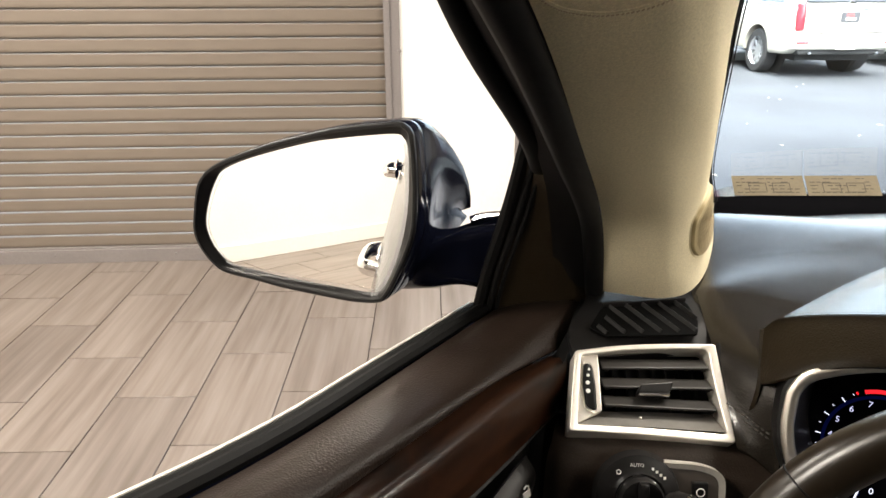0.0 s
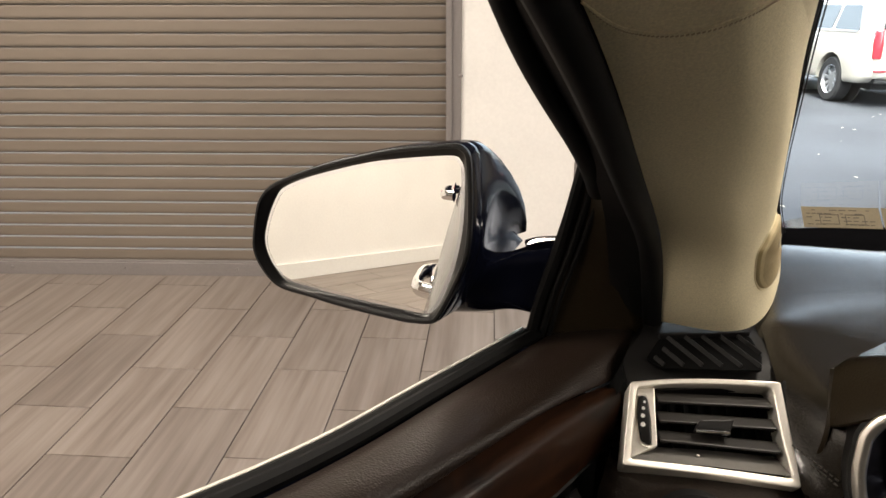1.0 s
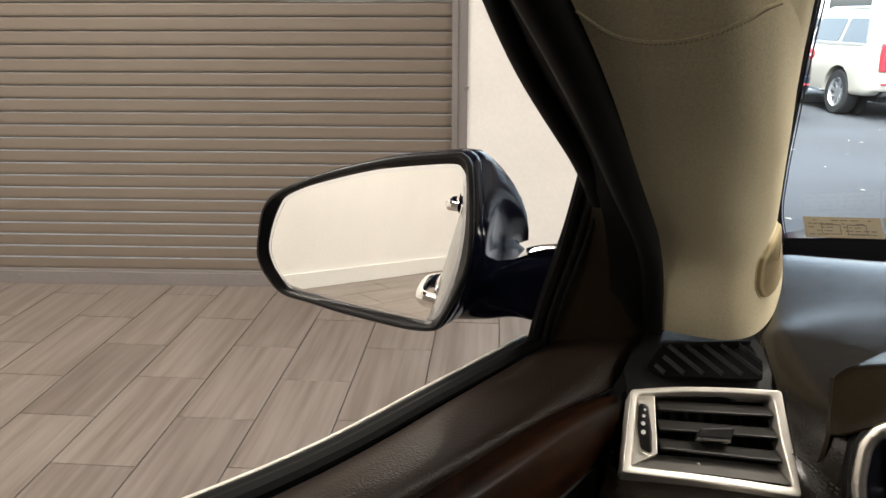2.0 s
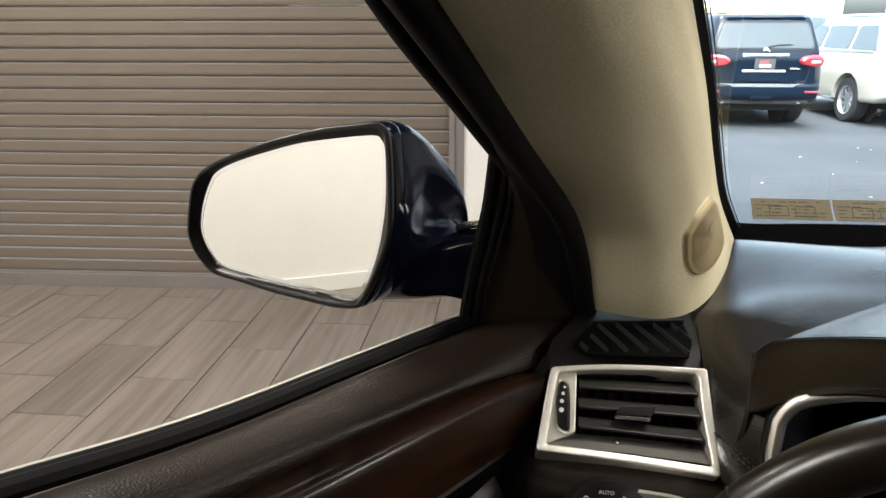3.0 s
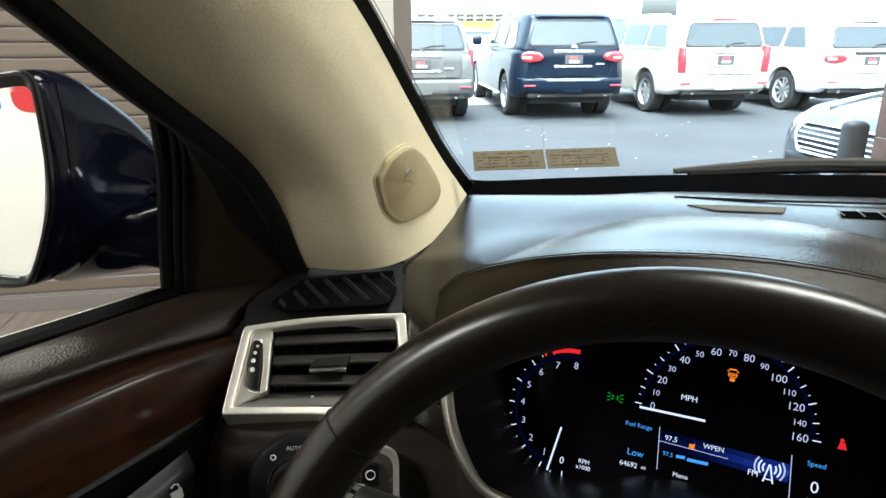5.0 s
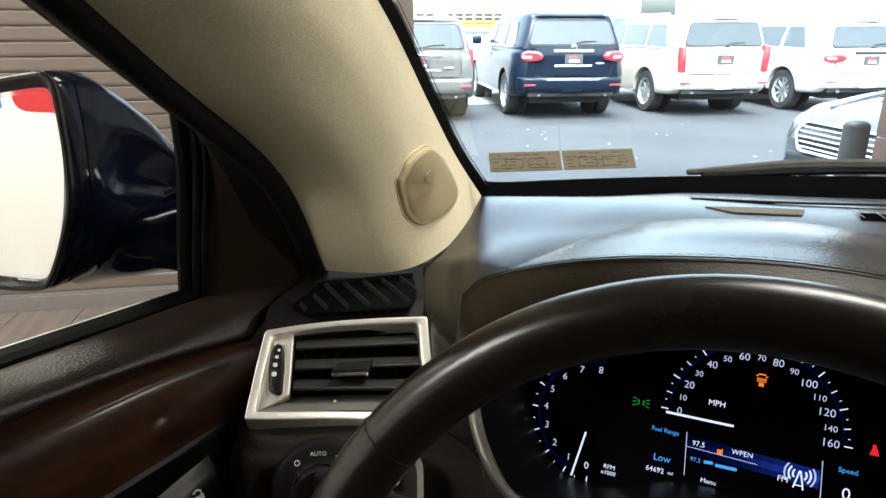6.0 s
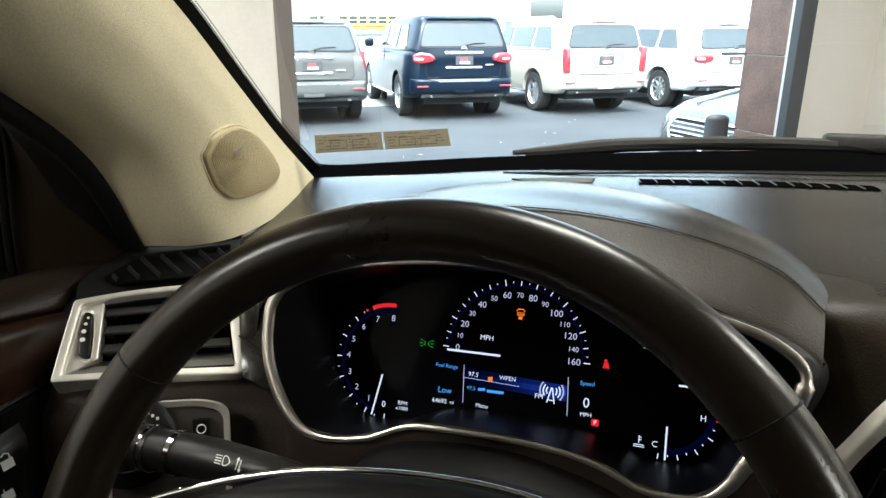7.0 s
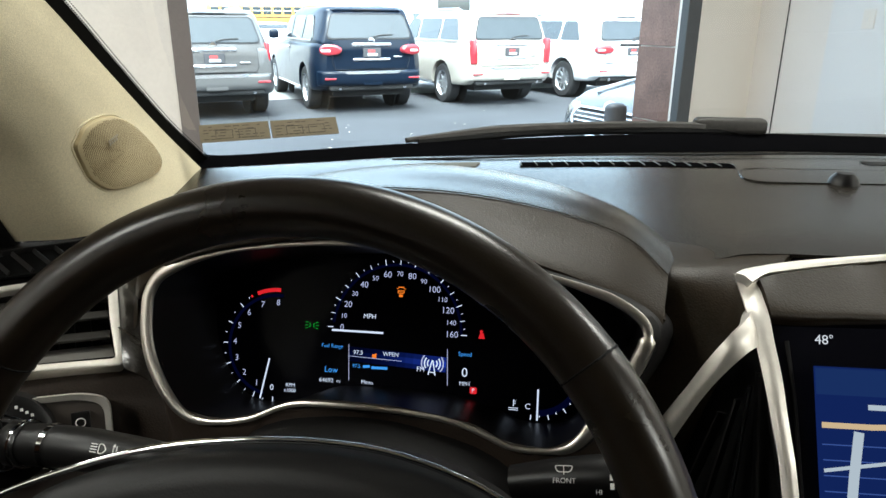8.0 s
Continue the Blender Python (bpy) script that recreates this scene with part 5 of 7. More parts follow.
outer_v = rounded([(-0.0565, 0.0325), (-0.022, 0.0375), (0.019, 0.0397), (0.0602, 0.0398), (0.0602, 0.0), (0.0600, -0.0412), (0.0, -0.0355), (-0.0670, -0.0325), (-0.062, 0.0)], [0.003, 0.02, 0.02, 0.003, 0.01, 0.004, 0.03, 0.003, 0.01], 5)
hole_line = [(-0.0510, 0.0285), (-0.021, 0.0330), (0.019, 0.0352), (0.0532, 0.0352), (0.0530, 0.0), (0.0552, -0.0335), (0.0, -0.0292), (-0.0598, -0.0268), (-0.0555, 0.0)]
hole_v = rounded(hole_line, [0.003, 0.02, 0.02, 0.005, 0.01, 0.003, 0.03, 0.0015, 0.01], 5)
VANE = material("matt black vane", (0.022, 0.020, 0.018), 0.45, grain=0.15, scale=500, spec=0.4)
vent_frame = ring_prism(outer_v, hole_v, 0.020, 0.0015)
bmesh.ops.bevel(vent_frame, geom=[e for e in vent_frame.edges if all(v.co.z > -0.004 for v in e.verts) and len(e.link_faces) == 2 and e.calc_face_angle(0) > 0.7], offset=0.0014, segments=3, affect="EDGES", profile=0.5)
part("frame", vent_frame, SILVER, vent, "satin silver frame", True, VENT @ pose(0, 0, 0.002))
part("duct", prism(rounded([(-0.060, 0.032), (0.055, 0.038), (0.056, -0.036), (-0.060, -0.030)], 0.004, 2), 0.004), RUBBER, vent, m=VENT @ pose(0, 0, -0.034))
part("duct_wall", ring_prism([p * 1.02 for p in hole_v], hole_v, 0.034), RUBBER, vent, m=VENT @ pose(0, 0, -0.016))
ledge = bmesh.new()
front_l = [ledge.verts.new(p) for p in ((-0.0594, -0.0266, -0.0020), (0.0, -0.0288, -0.0005), (0.0550, -0.0320, -0.0005))]
back_l = [ledge.verts.new(p) for p in ((-0.0380, -0.0135, -0.012), (0.0, -0.0128, -0.014), (0.0525, -0.0145, -0.014))]
for k in (0, 1):
    ledge.faces.new((front_l[k], front_l[k + 1], back_l[k + 1], back_l[k]))
part("lower_ledge", ledge, material("satin grey ledge", (0.20, 0.19, 0.175), 0.45, metal=0.5, grain=0.06, scale=200), vent, "silver inner ledge", True, VENT)
part("ledge_stud", lathe([(0.0, 0.0010), (0.0010, 0.0008), (0.0014, 0.0)], 10), SILVER, vent, m=VENT @ pose(-0.008, -0.0195, -0.0075, -40))
# the panel that carries the thumbwheel closes the opening's outer end
part("wheel_panel", prism(rounded([(-0.0525, 0.0300), (-0.0365, 0.0312), (-0.0385, -0.0150), (-0.0600, -0.0262)], 0.001, 2), 0.014, 0.0010), SILVER, vent, "satin silver thumbwheel panel", False, VENT @ pose(0, 0, -0.0036))
for (x0, y0), (x1, y1) in (((-0.0350, 0.0200), (0.0522, 0.0208)), ((-0.0355, 0.0046), (0.0522, 0.0038)), ((-0.0362, -0.0102), (0.0522, -0.0138))):
    plate_m = frame_of(((x0 + x1) / 2, (y0 + y1) / 2, -0.002), (x1 - x0, y1 - y0, 0), (0, 1, -0.75))
    half = math.hypot(x1 - x0, y1 - y0) / 2
    part("vane", box(-half, half, -0.0010, 0.0118, -0.0024, 0.0, 0.0008, 2), VANE, vent, m=VENT @ plate_m)
    for px_ in (-half + 0.004, half - 0.003):
        part("vane_pin", box(-0.0025, 0.0025, 0.002, 0.010, -0.006, -0.0022, 0.0006, 1), RUBBER, vent, m=VENT @ plate_m @ pose(px_, 0, 0))
for k in range(8):
    part("rear_vane", box(-0.0008, 0.0008, -0.026, 0.032, -0.032, -0.027), RUBBER, vent, m=VENT @ pose(-0.030 + k * 0.0112, 0, 0))
tab = part("slide_tab", prism(rounded([(-0.0107, -0.0026), (0.0155, -0.0024), (0.0195, 0.0070), (-0.0065, 0.0050)], 0.002), 0.008, 0.0012), SMOOTH, vent, "black slider with a chrome edge", False, VENT @ pose(0, 0, 0.003))
part("tab_edge", box(-0.0104, 0.0152, -0.0046, -0.0024, -0.005, -0.0004, 0.0007, 2), CHROME, tab)
wheel_line = rounded([(-0.0485, 0.0232), (-0.0427, 0.0221), (-0.0416, 0.004), (-0.0426, -0.0159), (-0.0501, -0.0127), (-0.0512, 0.006)], 0.003, 3)
part("wheel_socket", ring_prism([Vector((-0.0464, 0.004)) + (p - Vector((-0.0464, 0.004))) * 1.14 for p in wheel_line], wheel_line, 0.004, 0.001), SILVER, vent, m=VENT @ pose(-0.0010, 0, -0.0022))
tw = part("thumbwheel", prism(wheel_line, 0.006, 0.0014), SMOOTH, vent, "black thumbwheel with white dots", True, VENT @ pose(-0.0010, 0, -0.0006))
for x, y, r in ((-0.0452, 0.0173, 0.0010), (-0.0466, 0.0123, 0.0013), (-0.0475, 0.0063, 0.0016), (-0.0479, -0.0005, 0.0018)):
    part("dot", lathe([(0.0, 0.0006), (r, 0.0006), (r, 0.0)], 12, pose(x, y, 0.0)), BASE, tw)
part("gap_line", tube(spline([(-0.268, 0.790, 1.2155), (-0.249, 0.757, 1.2115), (-0.235, 0.732, 1.2075), (-0.220, 0.712, 1.201), VENT @ Vector((0.0628, 0.036, 0.0)), VENT @ Vector((0.0634, 0.0, -0.001)), VENT @ Vector((0.0632, -0.036, -0.002))], 60), 0.0030, 8), RUBBER, dash, smooth=True)
# demister panel between the vent and the pillar
demist = thing("side_demister", "black side window demister with slanted fins", "air vent")
DM = frame_of((-0.281, 0.697, 1.2125), (0.075, 0.086, 0.0), (-0.5, 0.42, 0.05))
part("end_cap", sheet([
    [(-0.345, 0.716, 1.214), (-0.315, 0.732, 1.214), (-0.285, 0.755, 1.215), (-0.262, 0.780, 1.217)],
    [(-0.335, 0.690, 1.213), (-0.306, 0.706, 1.2115), (-0.276, 0.732, 1.2105), (-0.250, 0.752, 1.213)],
    [(-0.325, 0.648, 1.209), (-0.296, 0.672, 1.2075), (-0.266, 0.703, 1.2055), (-0.238, 0.728, 1.208)],
    [(-0.308, 0.628, 1.196), (-0.282, 0.654, 1.196), (-0.254, 0.684, 1.196), (-0.226, 0.714, 1.197)],
], 16, 20, 0.006), PLASTIC, demist, smooth=True)
# flat black plate on the cap paints the shade between the fins
part("recess", prism(rounded([(-0.028, 0.025), (0.051, 0.0235), (0.0465, -0.006), (0.036, -0.0265), (-0.040, -0.0178), (-0.050, -0.004)], 0.004, 3), 0.002), material("painted gap black", (0.002, 0.002, 0.002), 0.8, spec=0.05, grain=0.1, scale=300), demist, m=DM @ pose(0, 0, -0.0012))
for k in range(7):
    top, foot = Vector((0.0397 - 0.0152 * k, 0.0242 + 0.0006 * k, 0)), Vector((0.0520 - 0.0152 * k, -0.0245 + 0.0015 * k, 0))
    if k == 0:
        foot = Vector((0.0460, -0.0050, 0))
    if k > 4:
        top = top.lerp(foot, 0.42 if k == 5 else 0.72)
    d = (foot - top)
    fin = box(0, d.length, -0.0008, 0.0005, -0.003, 0.0018, 0.0004, 1)
    bmesh.ops.rotate(fin, verts=fin.verts, cent=(0, 0, 0), matrix=Matrix.Rotation(radians(-28), 3, "X"))
    part("fin", fin, PLASTIC, demist, m=DM @ frame_of(top, d, (-d.y, d.x, 0)))
part("far_lip", box(-0.028, 0.051, 0.0, 0.0035, -0.002, 0.0030, 0.0007, 1), PLASTIC, demist, m=DM @ pose(0, 0.0246, 0.0, 0, 0, -1))
# ---- instrument cluster ----
CL = frame_of((0, 0.742, 1.18), (0.99755897, 0.06982913, 0.045), (-0.026, 0.3697, 0.9288))
cluster = thing("instrument_cluster", "lit instrument cluster with blue-white gauges behind a silver bezel", "instrument cluster", CL)
BEZ = [(-157, 2), (-156, 13), (-148, 25.5), (-128, 35.5), (-100, 43), (-62, 48.5), (-20, 51), (20, 50), (70, 45), (112, 36), (145, 26.5), (160, 20), (171, 12), (175, 4), (173, -6), (165, -22),
       (149, -45), (141, -58), (130, -67), (112, -69.5), (96, -68.5), (84, -64), (70, -59), (50, -55), (20, -53), (-15, -53), (-40, -54), (-54, -57.5), (-66, -63), (-76, -67), (-94, -70.5), (-112, -71), (-126, -66), (-139, -53), (-150, -35), (-156, -16)]
bez = [Vector((x / 1000, y / 1000, 0)) for x, y in BEZ]
line = spline([p + Vector((0, 0, 0.08)) for p in bez], 144, True)
mid = Vector((0.01, -0.01, 0))


def grown(points, f, z):
    return [Vector((mid.x + (p.x - mid.x) * f, mid.y + (p.y - mid.y) * f, z)) for p in points]


def skin(rings, closed=True):
    bm = bmesh.new()
    rows = [[bm.verts.new(p) for p in r] for r in rings]
    for a, b in zip(rows, rows[1:]):
        for i in range(len(a)):
            j = (i + 1) % len(a)
            bm.faces.new((a[i], a[j], b[j], b[i]))
    bmesh.ops.recalc_face_normals(bm, faces=bm.faces)
    return bm


width = []
for p in line:
    w = 0.0018 + 0.0026 * max(0, min(1, (-p.x - 0.10) / 0.04)) + 0.003 * max(0, min(1, (p.x - 0.12) / 0.03)) * (1 if p.y < 0 else 0.4)
    width.append(w)
part("bezel", tube(line, width, 10, True, 0.7, (0, 0, 1)), material("bright satin bezel", (0.70, 0.66, 0.60), 0.32, metal=0.95, grain=0.04, scale=200), cluster, "satin silver bezel", True)
part("tunnel", skin([grown(line, 0.99, 0.079), grown(line, 0.975, 0.05), grown(line, 0.965, -0.002)]), SMOOTH, cluster, smooth=True)
part("surround", skin([grown(line, 1.0, 0.079), grown(line, 1.045, 0.075), grown(line, 1.09, 0.055), grown(line, 1.15, 0.0), grown(line, 1.15, -0.04)]), PLASTIC, cluster, smooth=True)
part("face_plate", prism(grown(line, 1.03, 0), 0.008), FACE, cluster)


def mark(name, bm, mat, label=""):
    return part(name, bm, mat, cluster, label, m=pose(0, 0, 0.0008))


def face(x, z):
    """A place on the face in millimetres across and up."""
    return (x + 0.045 * z) / 1000, (z - 0.045 * x) / 1000


def words(name, text, x, z, size, mat, align="CENTER"):
    a, b = face(x, z)
    return mark(name, text_bm(text, size / 1000, align, m=pose(a, b, 0)), mat)


def bar(name, a, b, wide, mat):
    p, q = Vector(face(*a)), Vector(face(*b))
    d = (q - p).normalized() * 0.0
    s = Vector((-(q - p).y, (q - p).x)).normalized() * wide / 2000
    bm = bmesh.new()
    bm.faces.new([bm.verts.new((*v, 0)) for v in (p - s, q - s, q + s, p + s)])
    return mark(name, bm, mat)


def arc(name, cx, cz, r0, r1, a0, a1, mat, n=28):
    bm = bmesh.new()
    a, b = [], []
    for i in range(n + 1):
        t = radians(a0 + (a1 - a0) * i / n)
        a.append(bm.verts.new((*face(cx + r0 * math.cos(t), cz + r0 * math.sin(t)), -0.0003)))
        b.append(bm.verts.new((*face(cx + r1 * math.cos(t), cz + r1 * math.sin(t)), -0.0003)))
    for i in range(n):
        bm.faces.new((a[i], b[i], b[i + 1], a[i + 1]))
    return mark(name, bm, mat)


def tick(cx, cz, r0, r1, ang, wide, mat=None):
    t = radians(ang)
    return bar("tick", (cx + r0 * math.cos(t), cz + r0 * math.sin(t)), (cx + r1 * math.cos(t), cz + r1 * math.sin(t)), wide, mat or LIT)


# engine speed
TX, TZ = -98.0, -30.0
arc("halo", TX, TZ, 37.5, 40, 85, 262, LITNAVY)
for k in range(9):
    a = 272 - 22.7 * k
    words("numeral", str(k), TX + 34 * math.cos(radians(a)), TZ + 33 * math.sin(radians(a)), 6.6, LITDIM if k else LIT)
    tick(TX, TZ, 40, 44, a + 2, 0.75 if k < 7 else 0.01)
    if k < 8:
        tick(TX, TZ, 42.0, 43.5, a - 9.3, 0.5 if k < 7 else 0.01)
arc("red_line", TX, TZ, 41.5, 44.5, 89, 116, LITRED)
arc("red_mark", TX, TZ, 42, 44, 122, 124, LITRED)
words("unit", "RPM", -81.5, -59.4, 4.2, LIT)
words("unit", "x1000", -81.5, -63.4, 4.0, LIT)
bar("needle", (-101.1, -40.7), (-105.9, -72.5), 1.3, LIT)
# road speed
SX, SZ = -0.7, -9.2
arc("halo", SX, SZ, 49, 51, 2, 178, LITNAVY)
for n, a, big in ((0, 182, 1), (10, 170, 0), (20, 157.5, 1), (30, 144.5, 0), (40, 131, 1), (50, 117.5, 0), (60, 104, 1), (70, 91, 0), (80, 78, 1), (90, 65, 0), (100, 51.5, 1), (110, 38.5, 0), (120, 26.5, 1), (140, 14, 0), (160, 2.5, 1)):
    words("numeral", str(n), SX + 43 * math.cos(radians(a)), SZ + 43 * math.sin(radians(a)), 6.6 if big else 5.2, LITDIM if n else LITDIM)
    tick(SX, SZ, 50, 54.5 if big else 53.5, a, 0.7 if big else 0.6)
    if n < 160:
        tick(SX, SZ, 51.8, 53, a - 6.5, 0.45)
words("unit", "MPH", -22.2, -0.3, 5.2, LIT)
bar("needle", (-51.7, -13.4), (-10.5, -11.6), 1.5, LIT)
# tell-tales
lampsign = merge(*[box(x0, x1, z0, z1, 0, 0.0002) for x0, x1, z0, z1 in ((-0.0020, 0.0020, 0.0005, 0.0009), (-0.0026, -0.0020, -0.0014, 0.0009), (0.0020, 0.0026, -0.0014, 0.0009), (-0.0018, 0.0018, -0.0006, 0.0), (-0.0018, 0.0018, -0.0018, -0.0012), (-0.0014, 0.0014, -0.0042, -0.0022), (-0.0034, -0.0020, 0.0018, 0.0024), (0.0020, 0.0034, 0.0018, 0.0024), (-0.0022, 0.0022, 0.0028, 0.0036))])
ob = mark("warning_light", lampsign, LITORANGE, "orange warning sign")
ob.matrix_basis = pose(*face(0.6, 20.8), 0.0008)
green = merge(*[box(s * 0.0012, s * 0.0016, -0.0014, 0.0014, 0, 0.0002) for s in (-1, 1)], *[box(min(s * 0.0012, s * 0.0026), max(s * 0.0012, s * 0.0026), -0.0014, -0.0010, 0, 0.0002) for s in (-1, 1)], *[box(min(s * 0.0012, s * 0.0026), max(s * 0.0012, s * 0.0026), 0.0010, 0.0014, 0, 0.0002) for s in (-1, 1)],
              *[box(min(s * 0.0032, s * 0.0056), max(s * 0.0032, s * 0.0056), -0.0002, 0.0002, 0, 0.0002, 0, 1, pose(0, 0.0012 * k, 0, 0, 0, 14 * k * s)) for s in (-1, 1) for k in (-1, 0, 1)])
ob = mark("side_light_sign", green, LITGREEN, "green side light sign")
ob.matrix_basis = pose(*face(-68.3, -11.5), 0.0008)
ob = mark("belt_sign", merge(lathe([(0, 0.0002), (0.0011, 0.0002), (0.0011, 0)], 12, pose(-0.0003, 0.0022, 0)), prism([(-0.0024, -0.0030), (0.0024, -0.0030), (0.0012, 0.0012), (-0.0012, 0.0012)], 0.0002)), LITRED, "red seat belt sign")
ob.matrix_basis = pose(*face(64.5, -5), 0.0008)
park = mark("gear_sign", prism(rounded([(-0.0026, -0.0024), (0.0026, -0.0024), (0.0026, 0.0024), (-0.0026, 0.0024)], 0.0012), 0.0002), LITRED, "red gear sign")
park.matrix_basis = pose(*face(61.8, -46), 0.0008)
words("gear_letter", "P", 61.8, -46, 4.4, LIT).location.z = 0.0014
# centre display
for k in range(12):
    x0, x1 = -36 + 76 * k / 12, -36 + 76 * (k + 1) / 12
    for z0, z1, f in ((-35.5, -32.0, 0.45), (-32.0, -28.0, 1.0), (-28.0, -24.5, 0.5)):
        strip = bmesh.new()
        strip.faces.new([strip.verts.new((*face(x, z), -0.0006)) for x, z in ((x0, z0), (x1, z0), (x1, z1), (x0, z1))])
        mark("display_band", strip, glow("display blue", (0.02, 0.05, 0.42), 0.11 * f * (0.10 + (k / 11) ** 2)))
bar("display_edge", (-36.9, -22.7), (-34.2, -50), 0.5, LITDIM)
bar("display_edge", (40, -18.4), (42.3, -44.8), 0.5, LITDIM)
bar("display_line", (-36.3, -31.6), (6, -31.0), 0.4, LITDIM)
words("label", "Fuel Range", -50.1, -25.6, 4.0, LITBLUE)
words("reading", "Low", -49.3, -43.7, 6.2, LITBLUE)
words("odometer", "64692", -52.4, -52, 4.7, LIT)
words("unit", "mi", -42.6, -51.6, 3.4, LIT)
words("station", "97.5", -28.8, -28.4, 4.6, LIT)
words("station", "WPEN", -3.0, -27.0, 4.4, LIT)
words("station", "97.5", -29.2, -38.6, 3.8, LITBLUE)
for x0, x1 in ((-24.0, -18.6), (-17.2, -4.6)):
    bar("caption_bar", (x0, -38.4), (x1, -37.6), 2.0, LITBLUE)
words("key", "Menu", -19.6, -49.8, 4.2, LIT)
ob = mark("speaker_sign", merge(box(-0.0018, 0.0, -0.0014, 0.0014, 0, 0.0002), prism([(0, -0.0012), (0.0014, -0.0022), (0.0014, 0.0022), (0, 0.0012)], 0.0002)), LITORANGE)
ob.matrix_basis = pose(*face(-15.6, -29.5), 0.0008)
words("band", "FM", 21.0, -35.3, 5.0, LIT)
bar("mast", (27.0, -38.5), (29.3, -27.5), 0.9, LIT), bar("mast", (32.4, -38.5), (29.7, -27.5), 0.9, LIT), bar("mast", (27.6, -36.5), (31.8, -36.5), 0.7, LIT)
for r in (3.2, 5.5, 7.8):
    for a in (0, 180):
        arc("wave", 29.5, -30.0, r, r + 1.0, a - 40, a + 40, LIT if r < 6 else LITDIM, 10)
words("label", "Speed", 53.5, -20.6, 4.2, LITBLUE)
words("reading", "0", 54.3, -34.0, 9.5, LIT)
words("unit", "MPH", 54.9, -42.0, 4.0, LIT)
# fuel and temperature
ob = mark("fuel_sign", merge(box(-0.002, 0.0012, -0.002, 0.0024, 0, 0.0002), box(0.0018, 0.0023, -0.0014, 0.0016, 0, 0.0002), prism([(0.0032, -0.0012), (0.0050, 0.0), (0.0032, 0.0012)], 0.0002)), LIT)
ob.matrix_basis = pose(*face(90, 12), 0.0008)
bar("fuel_needle", (112.9, -11.3), (124, -10.8), 1.3, LIT)
words("letter", "H", 130.2, -30, 5.6, LIT)
words("letter", "C", 102, -52.5, 5.6, LIT)
arc("halo", 107, -27, 27, 31.5, 272, 356, LITNAVY)
for k in range(9):
    tick(107, -27, 31, 34.5 if k % 2 == 0 else 32.3, 266 + 11 * k, 0.7, LITRED if k > 7 else LIT)
bar("needle", (108.5, -39.4), (109.4, -61.5), 1.2, LIT)
ob = mark("coolant_sign", merge(box(-0.0003, 0.0003, -0.001, 0.004, 0, 0.0002), box(0.0003, 0.0016, 0.0026, 0.0031, 0, 0.0002), box(0.0003, 0.0016, 0.001, 0.0015, 0, 0.0002), box(-0.0035, 0.0035, -0.0024, -0.0019, 0, 0.0002), box(-0.0035, 0.0035, -0.0037, -0.0032, 0, 0.0002)), LIT)
ob.matrix_basis = pose(*face(91.8, -52.5), 0.0008)

# ---- steering wheel ----
WHEEL = frame_of((0.0291, 0.4934, 1.1618), (0.99735, 0.0728, 0), (-0.0337, 0.4615, 0.8865))
wheel = thing("steering_wheel", "black leather steering wheel with worn rim and silver trim", "steering wheel", WHEEL)
RW, RT = 0.1703, 0.0139


def on_rim(a, r=RW, z=0.0):
    return Vector((r * math.cos(radians(a)), r * math.sin(radians(a)), z))


rim = part("rim", tube([on_rim(i * 3) for i in range(120)], RT, 20, True, 1.05, (0, 0, 1)), RIM, wheel, smooth=True)
for a in (148.5, 41.5, 200, -20):
    part("rim_seam", tube([on_rim(a, RW + (RT - 0.0001) * math.cos(t), (RT - 0.0001) * 1.05 * math.sin(t)) for t in [2 * math.pi * i / 24 for i in range(24)]], 0.0006, 6, True, 1.0, (0.3, 0.2, 0.9)), RUBBER, rim)
hub_line = rounded([(-0.150, -0.02), (-0.128, 0.026), (-0.080, 0.049), (-0.027, 0.063), (0.025, 0.069), (0.076, 0.0635), (0.110, 0.049), (0.135, 0.0), (0.10, -0.07), (0.0, -0.10), (-0.10, -0.08)], 0.03, 5)
part("hub", prism([p * 0.97 for p in hub_line], 0.05, 0.014, 4), PLASTIC, wheel, "smooth black airbag cover", True, pose(0, 0, 0.012))
top_arc = spline([(-0.150, 0.016, 0.0), (-0.130, 0.0275, 0.0), (-0.107, 0.0385, 0.0), (-0.080, 0.0495, 0.0), (-0.053, 0.0578, 0.0), (-0.027, 0.0633, 0.0), (0.0, 0.0672, 0.0), (0.025, 0.069, 0.0), (0.050, 0.0683, 0.0), (0.076, 0.0635, 0.0), (0.095, 0.0573, 0.0), (0.120, 0.045, 0.0), (0.145, 0.028, 0.0)], 72)
part("hub_trim", tube(top_arc, 0.0016, 10, up=(0, 0, 1)), CHROME, wheel, "thin bright trim round the hub", True)
for s in (-1, 1):
    part("spoke", sheet([[(s * 0.09, 0.02, 0.002), (s * 0.13, 0.012, 0.0), (s * 0.168, 0.01, 0.002)], [(s * 0.09, -0.01, 0.006), (s * 0.13, -0.012, 0.004), (s * 0.168, -0.012, 0.004)], [(s * 0.09, -0.04, 0.002), (s * 0.13, -0.032, 0.0), (s * 0.168, -0.03, 0.002)]], 8, 10, 0.01), SMOOTH, wheel, smooth=True)
for dx in (0, 1):
    part("spoke_groove", box(-0.125, -0.075, 0.0, 0.003, 0.010, 0.013, 0.001, 1, pose(0, 0.022 - dx * 0.012, 0, 0, 0, 6)), CHROME if dx == 0 else RUBBER, wheel)

# steering column with its stalks
column = thing("steering_column", "black steering column cover with lever stalks", "steering column")
